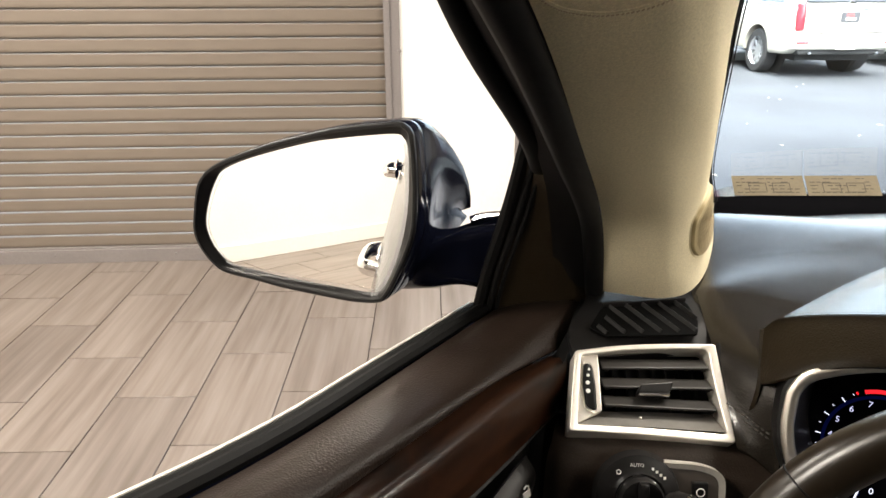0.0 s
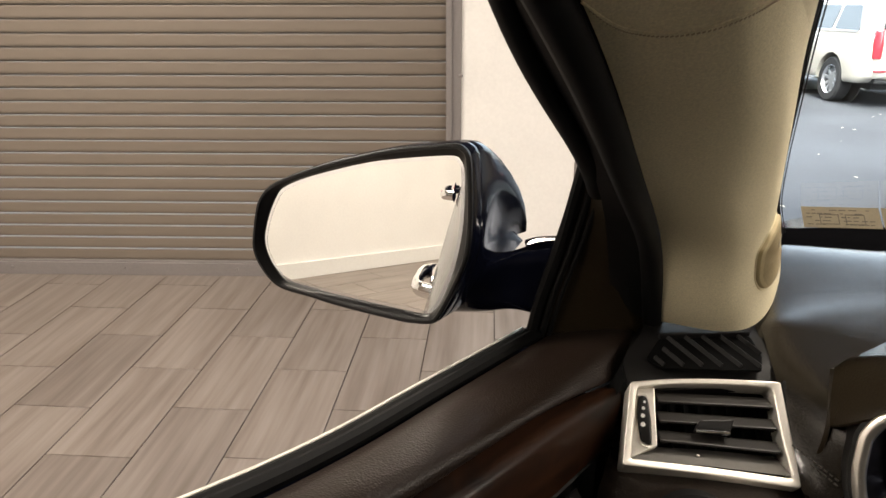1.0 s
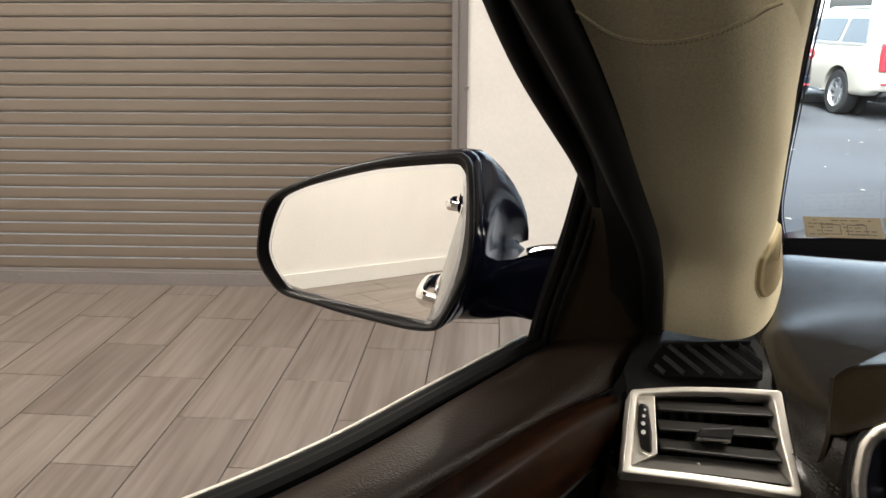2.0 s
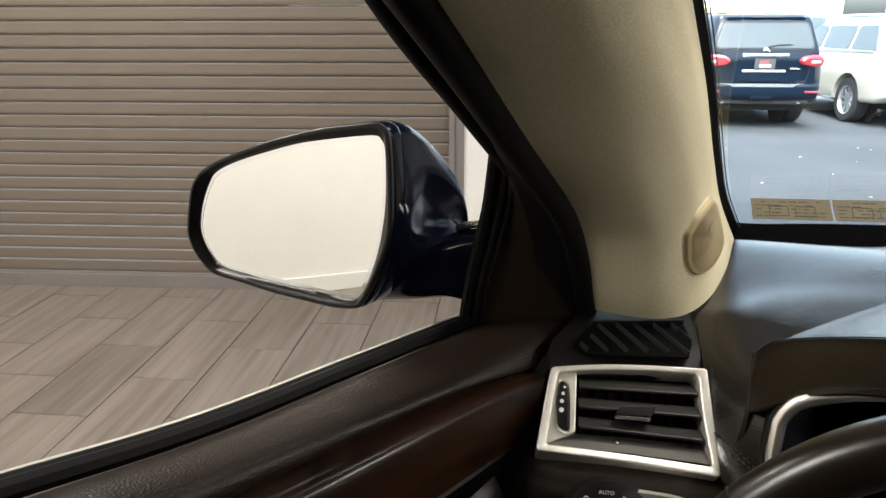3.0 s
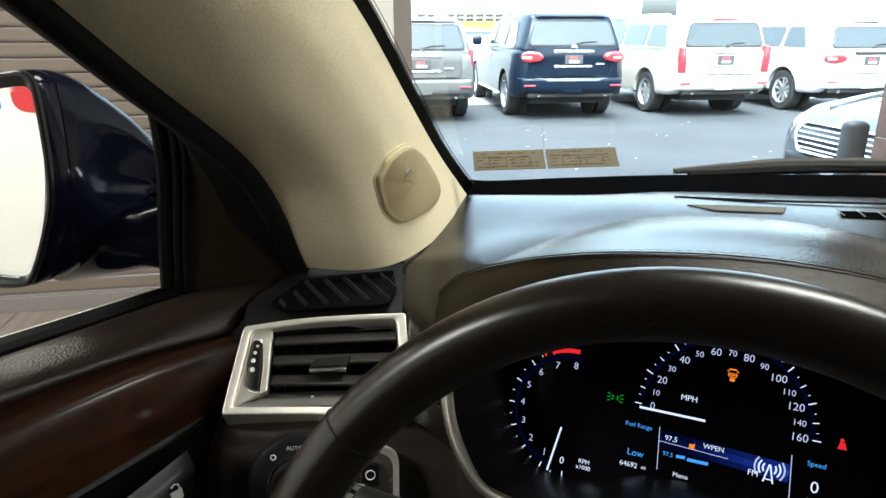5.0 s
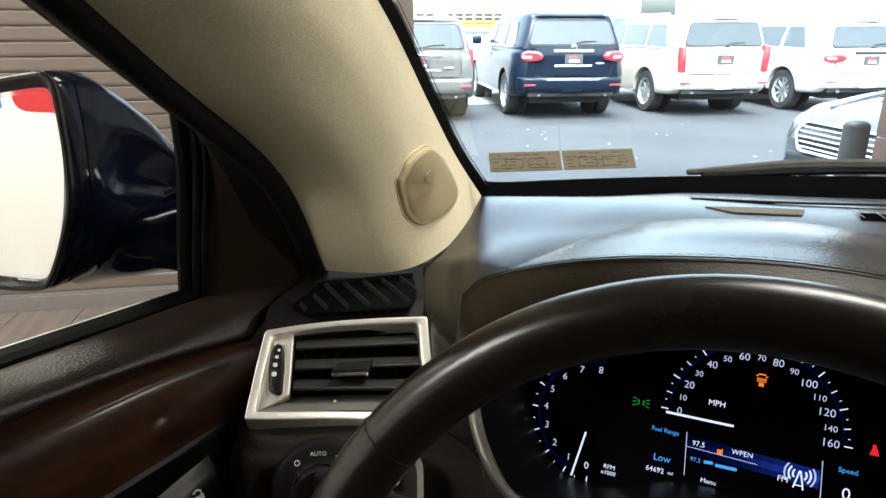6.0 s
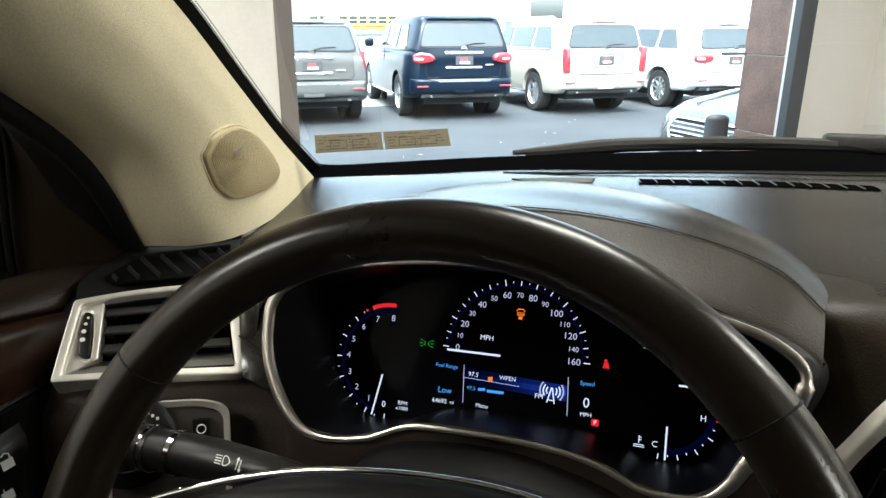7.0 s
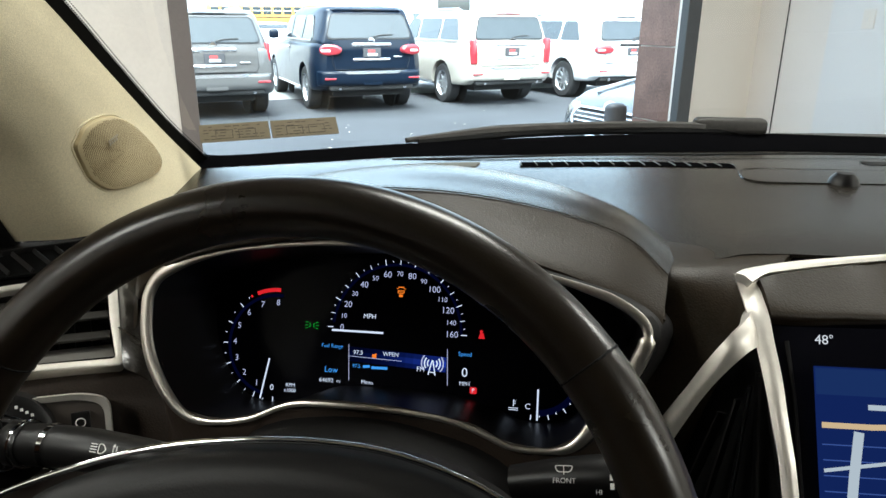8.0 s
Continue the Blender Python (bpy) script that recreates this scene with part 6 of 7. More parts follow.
part("shroud", sheet([
    [(-0.075, 0.515, 1.09), (-0.060, 0.52, 1.130), (-0.01, 0.525, 1.146), (0.05, 0.525, 1.146), (0.10, 0.52, 1.130), (0.115, 0.515, 1.09)],
    [(-0.080, 0.585, 1.085), (-0.062, 0.585, 1.136), (-0.01, 0.59, 1.153), (0.05, 0.59, 1.153), (0.105, 0.585, 1.136), (0.12, 0.585, 1.085)],
    [(-0.085, 0.70, 1.07), (-0.070, 0.665, 1.130), (-0.01, 0.66, 1.150), (0.05, 0.66, 1.150), (0.11, 0.665, 1.130), (0.125, 0.70, 1.07)],
], 16, 24, 0.006), PLASTIC, column, smooth=True)
stalk = part("lever", tube(spline([(-0.045, 0.577, 1.150), (-0.08, 0.577, 1.151), (-0.120, 0.577, 1.1485), (-0.162, 0.577, 1.1445), (-0.193, 0.577, 1.1405)], 30), [0.0075 + 0.0055 * min(1, i / 18) for i in range(31)], 16), SMOOTH, column, "black lever with a chrome ring", True)
sd = Vector((-0.033, 0.0, -0.0042)).normalized()
SM = frame_of((-0.163, 0.577, 1.1443), sd, (0, 0, 1)) @ pose(0, 0, 0, 0, 90, 0)
part("lever_ring", lathe([(0.0128, -0.002), (0.0140, -0.002), (0.0140, 0.002), (0.0128, 0.002)], 28, SM), CHROME, stalk, smooth=True)
part("lever_end", lathe([(0.0136, 0.020), (0.0145, 0.024), (0.0140, 0.034), (0.011, 0.039), (0.0, 0.041)], 28, SM), SMOOTH, stalk, smooth=True)
part("lever_end_ring", lathe([(0.0138, 0.0225), (0.0150, 0.0228), (0.0150, 0.0245), (0.0138, 0.0248)], 28, SM), CHROME, stalk, smooth=True)
LF = frame_of((-0.116, 0.5665, 1.1585), (0.99, 0.0, 0.06), (-0.05, 0.62, 0.78)) @ Matrix.Diagonal((0.75, 0.75, 1, 1))
part("beam_sign", merge(*[box(-0.012, -0.006, -0.003 + 0.002 * k, -0.0022 + 0.002 * k, 0, 0.0003) for k in range(4)], ring_prism(rounded([(-0.005, -0.0035), (-0.001, -0.0035), (0.003, 0.0), (-0.001, 0.0045), (-0.005, 0.0045)], 0.002, 3), rounded([(-0.0043, -0.0027), (-0.0012, -0.0027), (0.0021, 0.0002), (-0.0012, 0.0037), (-0.0043, 0.0037)], 0.002, 3), 0.0003)), BASE, stalk, "white lamp sign", m=LF)
part("arrow_sign", merge(box(0.009, 0.0096, -0.004, 0.004, 0, 0.0003), box(0.012, 0.0126, -0.004, 0.004, 0, 0.0003), prism([(0.0078, 0.003), (0.0108, 0.003), (0.0093, 0.0055)], 0.0003), prism([(0.0138, -0.003), (0.0108, -0.003), (0.0123, -0.0055)], 0.0003)), BASE, stalk, m=LF)
right_lever = part("lever", tube(spline([(0.115, 0.608, 1.158), (0.14, 0.608, 1.166), (0.165, 0.608, 1.172), (0.188, 0.608, 1.177)], 30), [0.009 + 0.003 * min(1, i / 18) for i in range(31)], 16), SMOOTH, column, "black wiper lever with white signs", True)
RF = frame_of((0.163, 0.5965, 1.1825), (0.98, 0.0, 0.19), (0.0, 0.58, 0.81))
part("lever_words", text_bm("FRONT", 0.0036, m=pose(-0.021, -0.004, 0)), BASE, right_lever, m=RF)
part("lever_words", text_bm("INT", 0.0034, m=pose(0.020, -0.005, 0)), BASE, right_lever, m=RF)
part("lever_words", text_bm("HI", 0.0034, m=pose(-0.004, -0.009, 0)), BASE, right_lever, m=RF)
part("wiper_sign", merge(ring_prism(rounded([(-0.0245, 0.0), (-0.0175, 0.0), (-0.0160, 0.0035), (-0.026, 0.0035)], 0.0015, 3), rounded([(-0.0240, 0.0005), (-0.0180, 0.0005), (-0.0167, 0.003), (-0.0253, 0.003)], 0.0012, 3), 0.0003), box(-0.0212, -0.0208, -0.001, 0.0032, 0, 0.0003, 0, 1)), BASE, right_lever, m=RF)
part("step_marks", merge(*[box(0.0015, 0.0035, 0.005 - 0.0042 * k, 0.008 - 0.0042 * k, 0, 0.0003) for k in range(4)]), BASE, right_lever, m=RF)

# ---- lower dashboard with the lamp switch ----
knee = thing("lower_dashboard", "grained dark brown lower dashboard panel with lamp switches", "dashboard panel")
part("panel", sheet([
    [(-0.305, 0.600, 1.150), (-0.285, 0.598, 1.152), (-0.240, 0.628, 1.152), (-0.190, 0.664, 1.150), (-0.150, 0.684, 1.138), (-0.08, 0.70, 1.105), (0.02, 0.705, 1.10), (0.12, 0.71, 1.09), (0.21, 0.71, 1.10)],
    [(-0.302, 0.590, 1.142), (-0.280, 0.588, 1.140), (-0.236, 0.614, 1.140), (-0.188, 0.652, 1.136), (-0.145, 0.672, 1.122), (-0.08, 0.68, 1.09), (0.02, 0.685, 1.085), (0.12, 0.69, 1.075), (0.21, 0.695, 1.085)],
    [(-0.300, 0.578, 1.10), (-0.276, 0.578, 1.10), (-0.232, 0.603, 1.10), (-0.182, 0.640, 1.098), (-0.138, 0.655, 1.085), (-0.08, 0.66, 1.06), (0.02, 0.665, 1.05), (0.12, 0.67, 1.045), (0.21, 0.67, 1.05)],
    [(-0.29, 0.57, 0.90), (-0.27, 0.57, 0.90), (-0.225, 0.59, 0.90), (-0.175, 0.61, 0.90), (-0.13, 0.62, 0.90), (-0.08, 0.62, 0.90), (0.02, 0.62, 0.90), (0.12, 0.62, 0.90), (0.21, 0.62, 0.90)],
], 26, 40, 0.006), GRAINY, knee, smooth=True)
LOWEDGE = [(-0.150, -0.030), (-0.138, -0.056), (-0.120, -0.0665), (-0.094, -0.0685), (-0.066, -0.061), (-0.040, -0.052), (0.02, -0.051), (0.070, -0.057), (0.096, -0.0665), (0.125, -0.066), (0.147, -0.046), (0.170, -0.010)]
part("cluster_pad", sheet([[CL @ Vector((x, y - d, z)) for x, y in LOWEDGE] for d, z in ((0.0, 0.076), (0.004, 0.0775), (0.018, 0.072), (0.045, 0.060), (0.10, 0.050), (0.18, 0.045))], 20, 60, 0.005), GRAINY, knee, "grained leather below the instruments", True)
SW = frame_of((-0.232, 0.597, 1.122), (0.078, 0.062, -0.003), (-0.06, 0.10, 0.30))
part("switch_frame", ring_prism(rounded([(-0.020, -0.05), (0.062, -0.05), (0.062, 0.018), (0.045, 0.024), (0.0, 0.026), (-0.020, 0.02)], 0.012, 5), rounded([(-0.017, -0.047), (0.058, -0.047), (0.058, 0.0145), (0.043, 0.020), (0.0, 0.022), (-0.017, 0.016)], 0.010, 5), 0.008, 0.001), SILVER, knee, "thin silver border", True, SW @ pose(0.004, 0, 0.004))
part("switch_plate", prism(rounded([(-0.018, -0.049), (0.060, -0.049), (0.060, 0.016), (0.044, 0.022), (0.0, 0.024), (-0.018, 0.018)], 0.011, 5), 0.008), material("satin grey plastic", (0.10, 0.085, 0.075), 0.42, metal=0.2, grain=0.05, scale=200), knee, m=SW @ pose(0.004, 0, 0.001))
dial = part("lamp_dial", lathe([(0.0, 0.005), (0.027, 0.005), (0.031, 0.003), (0.033, -0.004)], 40), SMOOTH, knee, "round black lamp switch dial", True, SW @ pose(0, 0, 0.003))
part("dial_ring", lathe([(0.0165, 0.004), (0.0175, 0.010), (0.0190, 0.010), (0.0195, 0.004)], 40), CHROME, dial, smooth=True)
part("dial_knob", merge(lathe([(0.0, 0.016), (0.0155, 0.016), (0.0170, 0.013), (0.0172, 0.004)], 40), box(-0.0035, 0.0035, -0.0155, 0.0155, 0.014, 0.0215, 0.002, 2)), SMOOTH, dial, "black rotary knob", True)
part("dial_words", text_bm("AUTO", 0.0038, m=pose(-0.002, 0.0238, 0.0052)), BASE, dial)
part("off_sign", tube([(0.0016 * math.cos(t) - 0.0155, 0.0016 * math.sin(t) + 0.0185, 0.0054) for t in [2 * math.pi * i / 16 for i in range(16)]], 0.0003, 5, True), BASE, dial)
part("side_light_sign", merge(*[box(0.009 + 0.003 * k, 0.0108 + 0.003 * k, 0.0205 - 0.0022 * k, 0.0225 - 0.0022 * k, 0.005, 0.0054) for k in range(4)]), BASE, dial)
part("fog_sign", merge(box(-0.003, -0.0024, -0.003, 0.003, 0.0215, 0.0218), box(0.0005, 0.0030, -0.0024, 0.0024, 0.0215, 0.0218)), BASE, dial)
for k in range(2):
    b = part("dimmer_button", box(-0.006, 0.006, -0.0075, 0.0075, 0, 0.004, 0.0012), SMOOTH, knee, "small black button with a white sign", m=SW @ pose(0.047, 0.004 - 0.0175 * k, 0.001))
    part("button_sign", tube([(0.003 * math.cos(t), 0.003 * math.sin(t), 0.0042) for t in [2 * math.pi * i / 16 for i in range(16)]], 0.0004, 5, True), BASE, b)
part("vent_gap", sheet([[(-0.306, 0.603, 1.158), (-0.25, 0.632, 1.156), (-0.185, 0.672, 1.150), (-0.150, 0.69, 1.142)], [(-0.306, 0.608, 1.140), (-0.25, 0.642, 1.142), (-0.185, 0.682, 1.138), (-0.150, 0.70, 1.130)]], 3, 16, 0.003), RUBBER, knee)

# ---- centre stack ----
stack = thing("center_stack", "center stack with silver trim, air vent and map screen", "center stack")
RIGHT = [(0.2400, 0.752, 1.2425), (0.2421, 0.7463, 1.2385), (0.2454, 0.7333, 1.2306), (0.2481, 0.7226, 1.2241), (0.2511, 0.7089, 1.2120), (0.2549, 0.6941, 1.1979), (0.2581, 0.6793, 1.1812), (0.2612, 0.6676, 1.1673), (0.2637, 0.6566, 1.1535), (0.270, 0.625, 1.11)]
LEFT = [(0.2300, 0.7450, 1.2410), (0.2303, 0.7430, 1.2364), (0.2334, 0.7318, 1.2297), (0.2363, 0.7203, 1.2227), (0.2405, 0.7078, 1.2109), (0.2434, 0.6979, 1.2015), (0.2470, 0.6854, 1.1885), (0.2503, 0.6754, 1.1766), (0.2535, 0.6638, 1.1627), (0.261, 0.63, 1.115)]
part("leg", ribbon(LEFT, RIGHT, (0.0, -0.0012, 0.0008), 40, 0.006), SILVER, stack, "satin silver leg", True)
BR0 = [(0.2390, 0.7280, 1.2265), (0.2340, 0.7130, 1.2240), (0.2239, 0.7003, 1.2176), (0.2131, 0.6968, 1.2009), (0.2038, 0.6944, 1.1834), (0.1970, 0.6933, 1.1711), (0.1901, 0.6920, 1.1573), (0.180, 0.690, 1.13)]
BR1 = [(0.2450, 0.7110, 1.2090), (0.2384, 0.7015, 1.2105), (0.2299, 0.6945, 1.2046), (0.2203, 0.6905, 1.1928), (0.2124, 0.6890, 1.1788), (0.2058, 0.6877, 1.1646), (0.1992, 0.6863, 1.1493), (0.189, 0.685, 1.12)]
part("branch", ribbon(BR0, BR1, (0.0, -0.0014, 0.0008), 40, 0.006), SILVER, stack, "satin silver branch", True)
TB0 = [(0.2287, 0.7420, 1.2430), (0.2330, 0.7480, 1.2437), (0.2369, 0.7515, 1.2438), (0.2464, 0.7598, 1.2438), (0.2653, 0.7734, 1.2439), (0.2958, 0.7908, 1.2441), (0.3299, 0.8085, 1.2442), (0.385, 0.835, 1.245), (0.5, 0.87, 1.248)]
TB1 = [(0.2380, 0.7360, 1.2400), (0.2420, 0.7420, 1.2414), (0.2475, 0.7507, 1.2418), (0.2550, 0.7565, 1.2418), (0.2680, 0.7655, 1.2418), (0.2980, 0.7840, 1.2420), (0.3310, 0.8020, 1.2422), (0.388, 0.828, 1.243), (0.502, 0.863, 1.246)]
part("top_bar", ribbon(TB0, TB1, (0, -0.0005, 0.0015), 40, 0.006), SILVER, stack, "satin silver top bar", True)
part("top_pad", sheet([
    [(0.2430, 0.7425, 1.2400), (0.2560, 0.7560, 1.2405), (0.2985, 0.7835, 1.2408), (0.340, 0.806, 1.2412), (0.5, 0.862, 1.245)],
    [(0.2465, 0.7330, 1.2330), (0.265, 0.7450, 1.2320), (0.300, 0.7640, 1.2310), (0.345, 0.783, 1.2310), (0.5, 0.83, 1.233)],
    [(0.2490, 0.7235, 1.2250), (0.270, 0.7310, 1.2235), (0.305, 0.745, 1.2220), (0.350, 0.760, 1.2210), (0.5, 0.80, 1.222)],
    [(0.2490, 0.7250, 1.2180), (0.270, 0.7330, 1.2160), (0.305, 0.748, 1.2150), (0.350, 0.763, 1.2140), (0.5, 0.805, 1.212)],
], 16, 24, 0.006), VISOR, stack, "brown leather pad over the screen", True)
SCR = [[(x0 + dx, y0 + dy * (dx / 0.25), z0) for dx, dy in ((0.0, 0.0), (0.05, 0.06), (0.13, 0.06), (0.25, 0.06))] for x0, y0, z0 in ((0.2500, 0.722, 1.2180), (0.2560, 0.700, 1.1900), (0.2620, 0.670, 1.1450), (0.2720, 0.635, 1.09))]
part("screen_panel", sheet(SCR, 20, 16, 0.006), FACE, stack, "glossy black screen panel", True)
part("panel_edge", tube(spline([(0.2585, 0.7160, 1.2120), (0.2640, 0.6960, 1.1830), (0.2690, 0.6720, 1.1450), (0.276, 0.645, 1.10)], 20), 0.0012, 6), SMOOTH, stack, smooth=True)
# lit map screen behind the gloss
MAP = frame_of((0.2715, 0.7050, 1.2030), (0.98, 0.19, 0.0), (0.0, 0.50, 0.866))
MAP = MAP @ pose(0, 0, 0.004)
map_screen = part("map_screen", box(0.0, 0.17, -0.105, 0.0, -0.002, 0.0), glow("map blue light", (0.012, 0.03, 0.17), 0.09), stack, "lit blue map screen", m=MAP)
part("map_header", box(0.0, 0.17, -0.016, -0.001, 0.0, 0.0004), glow("map header light", (0.02, 0.05, 0.20), 0.09), map_screen)
ORANGE = glow("orange road light", (0.75, 0.52, 0.30), 0.14)
PALE = glow("pale road light", (0.55, 0.60, 0.66), 0.14)
part("road_line", tube([(0.002, -0.033, 0.0006), (0.03, -0.033, 0.0006), (0.17, -0.025, 0.0006)], 0.0016, 4, flat=0.1), ORANGE, map_screen)
part("road_line", tube([(0.022, -0.036, 0.0006), (0.018, -0.06, 0.0006), (0.012, -0.104, 0.0006)], 0.0028, 4, flat=0.1), PALE, map_screen)
part("road_line", tube([(0.002, -0.058, 0.0006), (0.05, -0.050, 0.0006), (0.17, -0.034, 0.0006)], 0.0010, 4, flat=0.1), PALE, map_screen)
for k in range(7):
    part("street_line", box(0.002, 0.165, -0.044 - 0.0085 * k, -0.0434 - 0.0085 * k, 0.0, 0.0004), glow("street light blue", (0.06, 0.11, 0.36), 0.13) if k == 0 else bpy.data.materials["street light blue"], map_screen)
part("caption_bar", box(0.028, 0.056, -0.0235, -0.0205, 0.0, 0.0005), PALE, map_screen)
part("screen_words", text_bm("48°", 0.0078, m=pose(0.006, 0.015, 0.0)), glow("white screen text", (0.8, 0.8, 0.85), 0.14), stack, m=MAP)
part("vent_well", sheet([
    [(0.234, 0.716, 1.216), (0.240, 0.715, 1.215), (0.243, 0.712, 1.213)],
    [(0.205, 0.715, 1.165), (0.225, 0.713, 1.165), (0.250, 0.70, 1.175)],
    [(0.180, 0.71, 1.10), (0.220, 0.70, 1.10), (0.262, 0.66, 1.12)],
    [(0.170, 0.70, 1.02), (0.215, 0.69, 1.02), (0.270, 0.62, 1.03)],
], 16, 10, 0.004), RUBBER, stack, smooth=True)
for k in range(4):
    f = (k + 0.6) / 4.2
    a, b = Vector((0.234, 0.705, 1.198)).lerp(Vector((0.244, 0.700, 1.202)), f), Vector((0.198, 0.690, 1.09)).lerp(Vector((0.255, 0.655, 1.12)), f)
    a = a.lerp(b, 0.35 * (1 - f))
    part("center_vane", tube([a, a.lerp(b, 0.5), b], 0.0014, 6, flat=3.0), SMOOTH, stack, smooth=True)
# ---- door mirror ----
mirror = thing("door_mirror", "black door mirror with a bright view of the showroom", "mirror")
GF = frame_of((-0.5464, 0.5400, 1.29), (0.9428, 0.333, 0), (-0.025, 0.07, 0.997))
OUTER = [(-103, -22), (-100, -2), (-95, 18), (-87, 30), (-77, 38), (-64, 45), (-45, 53), (-15, 64), (19, 74), (51, 82), (82, 87), (104, 90), (112, 88), (117, 83), (119, 75), (121, 53), (122, 26), (120, -1),
         (112, -25), (102, -48), (93, -63), (85, -67), (73, -69), (53, -70), (-6, -68), (-38, -65), (-67, -63), (-82, -57), (-95, -44), (-101, -33)]
GLASSLINE = [(-92, -20), (-90, -7), (-84, 10), (-76, 25), (-69, 33), (-50, 42.5), (-20, 53), (21, 65), (48, 70.5), (79, 75.5), (101, 78), (107, 75), (110, 68), (111, 50), (111, 29), (109, 8), (104, -16), (95, -41), (88, -54),
             (81, -59), (69, -60), (31, -59.5), (-9, -58.5), (-53, -57), (-71, -54), (-81, -45), (-89, -32)]
NR = 96
ring0 = spline([(x / 1000, y / 1000, 0) for x, y in OUTER], NR, True)
gl = spline([(x / 1000, y / 1000, 0) for x, y in GLASSLINE], NR, True)


def shell_ring(depth, fx, fy, shift):
    """The housing's section at a depth ahead of the glass: the outer side draws in, the top falls, the car's side runs on below a crease."""
    out = []
    for p in ring0:
        dent = max(0.0, 1 - abs(p.y - 0.012) / 0.050) * min(1.0, max(0.0, (depth - 0.022) / 0.04)) * (1.0 if p.x > 0.09 else 0.0)
        out.append(Vector((0.112 + (p.x - 0.112) * fx + shift - 0.011 * dent, -0.022 + (p.y + 0.022) * fy, 0.006 - depth)))
    return out


def inset(points, off, z):
    """A closed outline drawn in by off metres, at height z."""
    out = []
    for k, p in enumerate(points):
        t = points[(k + 1) % len(points)] - points[k - 1]
        nrm = Vector((-t.y, t.x, 0)).normalized()
        out.append(Vector((p.x, p.y, z)) - nrm * off)
    return out


turn_way = sum(a.x * b.y - b.x * a.y for a, b in zip(ring0, ring0[1:] + ring0[:1]))
IN = -1 if turn_way > 0 else 1
SHELL = ((0.0155, 0.990, 0.990, 0.0), (0.0165, 1.000, 1.000, 0.001), (0.020, 1.005, 1.003, 0.0015), (0.030, 1.004, 0.992, 0.003), (0.045, 0.99, 0.94, 0.004), (0.062, 0.965, 0.86, 0.005), (0.085, 0.90, 0.73, 0.006),
         (0.108, 0.79, 0.57, 0.007), (0.128, 0.63, 0.40, 0.007), (0.143, 0.43, 0.23, 0.006), (0.152, 0.22, 0.10, 0.005))
part("trim_ring", skin([inset(ring0, IN * 0.0010, 0.004), shell_ring(0.004, 0.997, 0.997, 0.0), shell_ring(0.008, 1.003, 1.003, 0.0005), shell_ring(0.0135, 1.004, 1.003, 0.001), shell_ring(0.0150, 0.999, 0.999, 0.001), shell_ring(0.0155, 0.990, 0.990, 0.0)]), NAVY, mirror, "glossy black ring round the mirror", True, GF)
shell = skin([shell_ring(*q) for q in SHELL])
shell.verts.ensure_lookup_table()
shell.faces.new(shell.verts[(len(SHELL) - 1) * NR:len(SHELL) * NR])
bmesh.ops.recalc_face_normals(shell, faces=shell.faces)
part("housing", shell, NAVY, mirror, "glossy navy black housing", True, GF)
part("bezel", skin([inset(ring0, IN * 0.0008, 0.002), inset(ring0, IN * 0.0008, 0.0065), inset(ring0, IN * 0.0020, 0.0078), inset(ring0, IN * 0.0040, 0.0078), inset(ring0, IN * 0.0050, 0.0062), inset(ring0, IN * 0.0056, 0.0058), inset(gl, -IN * 0.0008, 0.0012), inset(gl, -IN * 0.0008, -0.006)]), SMOOTH, mirror, "matt black inner bezel", True, GF)
gm = part("mirror_glass", prism(gl, 0.003), MIRROR, mirror, "bright mirror glass", m=GF)
part("glass_bevel", ring_prism(inset(gl, -IN * 0.0006, 0), inset(gl, IN * 0.0026, 0), 0.001, -0.00002), material("bevelled mirror edge", (0.86, 0.86, 0.86), 0.04, metal=1.0), gm, m=pose(0, 0, 0.0002))
arm = part("arm", sheet([
    [(-0.545, 0.660, 1.250), (-0.455, 0.640, 1.270), (-0.425, 0.655, 1.282), (-0.398, 0.668, 1.287)],
    [(-0.540, 0.625, 1.240), (-0.460, 0.618, 1.259), (-0.430, 0.636, 1.271), (-0.405, 0.650, 1.275)],
    [(-0.530, 0.605, 1.218), (-0.462, 0.606, 1.236), (-0.432, 0.626, 1.242), (-0.408, 0.645, 1.244)],
    [(-0.520, 0.612, 1.200), (-0.462, 0.616, 1.217), (-0.434, 0.634, 1.223), (-0.408, 0.650, 1.219)],
    [(-0.490, 0.650, 1.200), (-0.455, 0.660, 1.210), (-0.430, 0.667, 1.215), (-0.405, 0.672, 1.212)],
], 20, 16, 0.01), NAVY, mirror, "glossy arm of the mirror", True)
# chrome bar put where the glossy arm shows a glint
part("arm_cap", tube(spline([(-0.432, 0.650, 1.282), (-0.420, 0.656, 1.287), (-0.400, 0.664, 1.291)], 10), 0.0045, 10, flat=0.7), CHROME, mirror, "bright bar in place of the glint on the arm", True)

# ---- floor tiles, laid a little askew to the walls ----
tile_bm = box(GAP / 2, TW - GAP / 2, GAP / 2, TL - GAP / 2, -0.006, 0.0, 0.0012, 1)
tile_bm.transform(pose(-TW / 2, -TL / 2, 0))
tile_mesh = mesh_of("tile", tile_bm, TILE)
rest = bmesh.new()
SKEW = radians(2.2)
LAID = pose(-1.045, 2.737, 0, 0, 0, -2.2)
ROOM = ((-4.05, 0, -1, 0), (4.75, 0, 1, 0), (0, -6.0, 0, -1), (0, FRONT + 0.04, 0, 1))


def within(p, grow):
    return -4.05 + grow < p.x < 4.75 - grow and -6.0 + grow < p.y < FRONT + 0.04 - grow


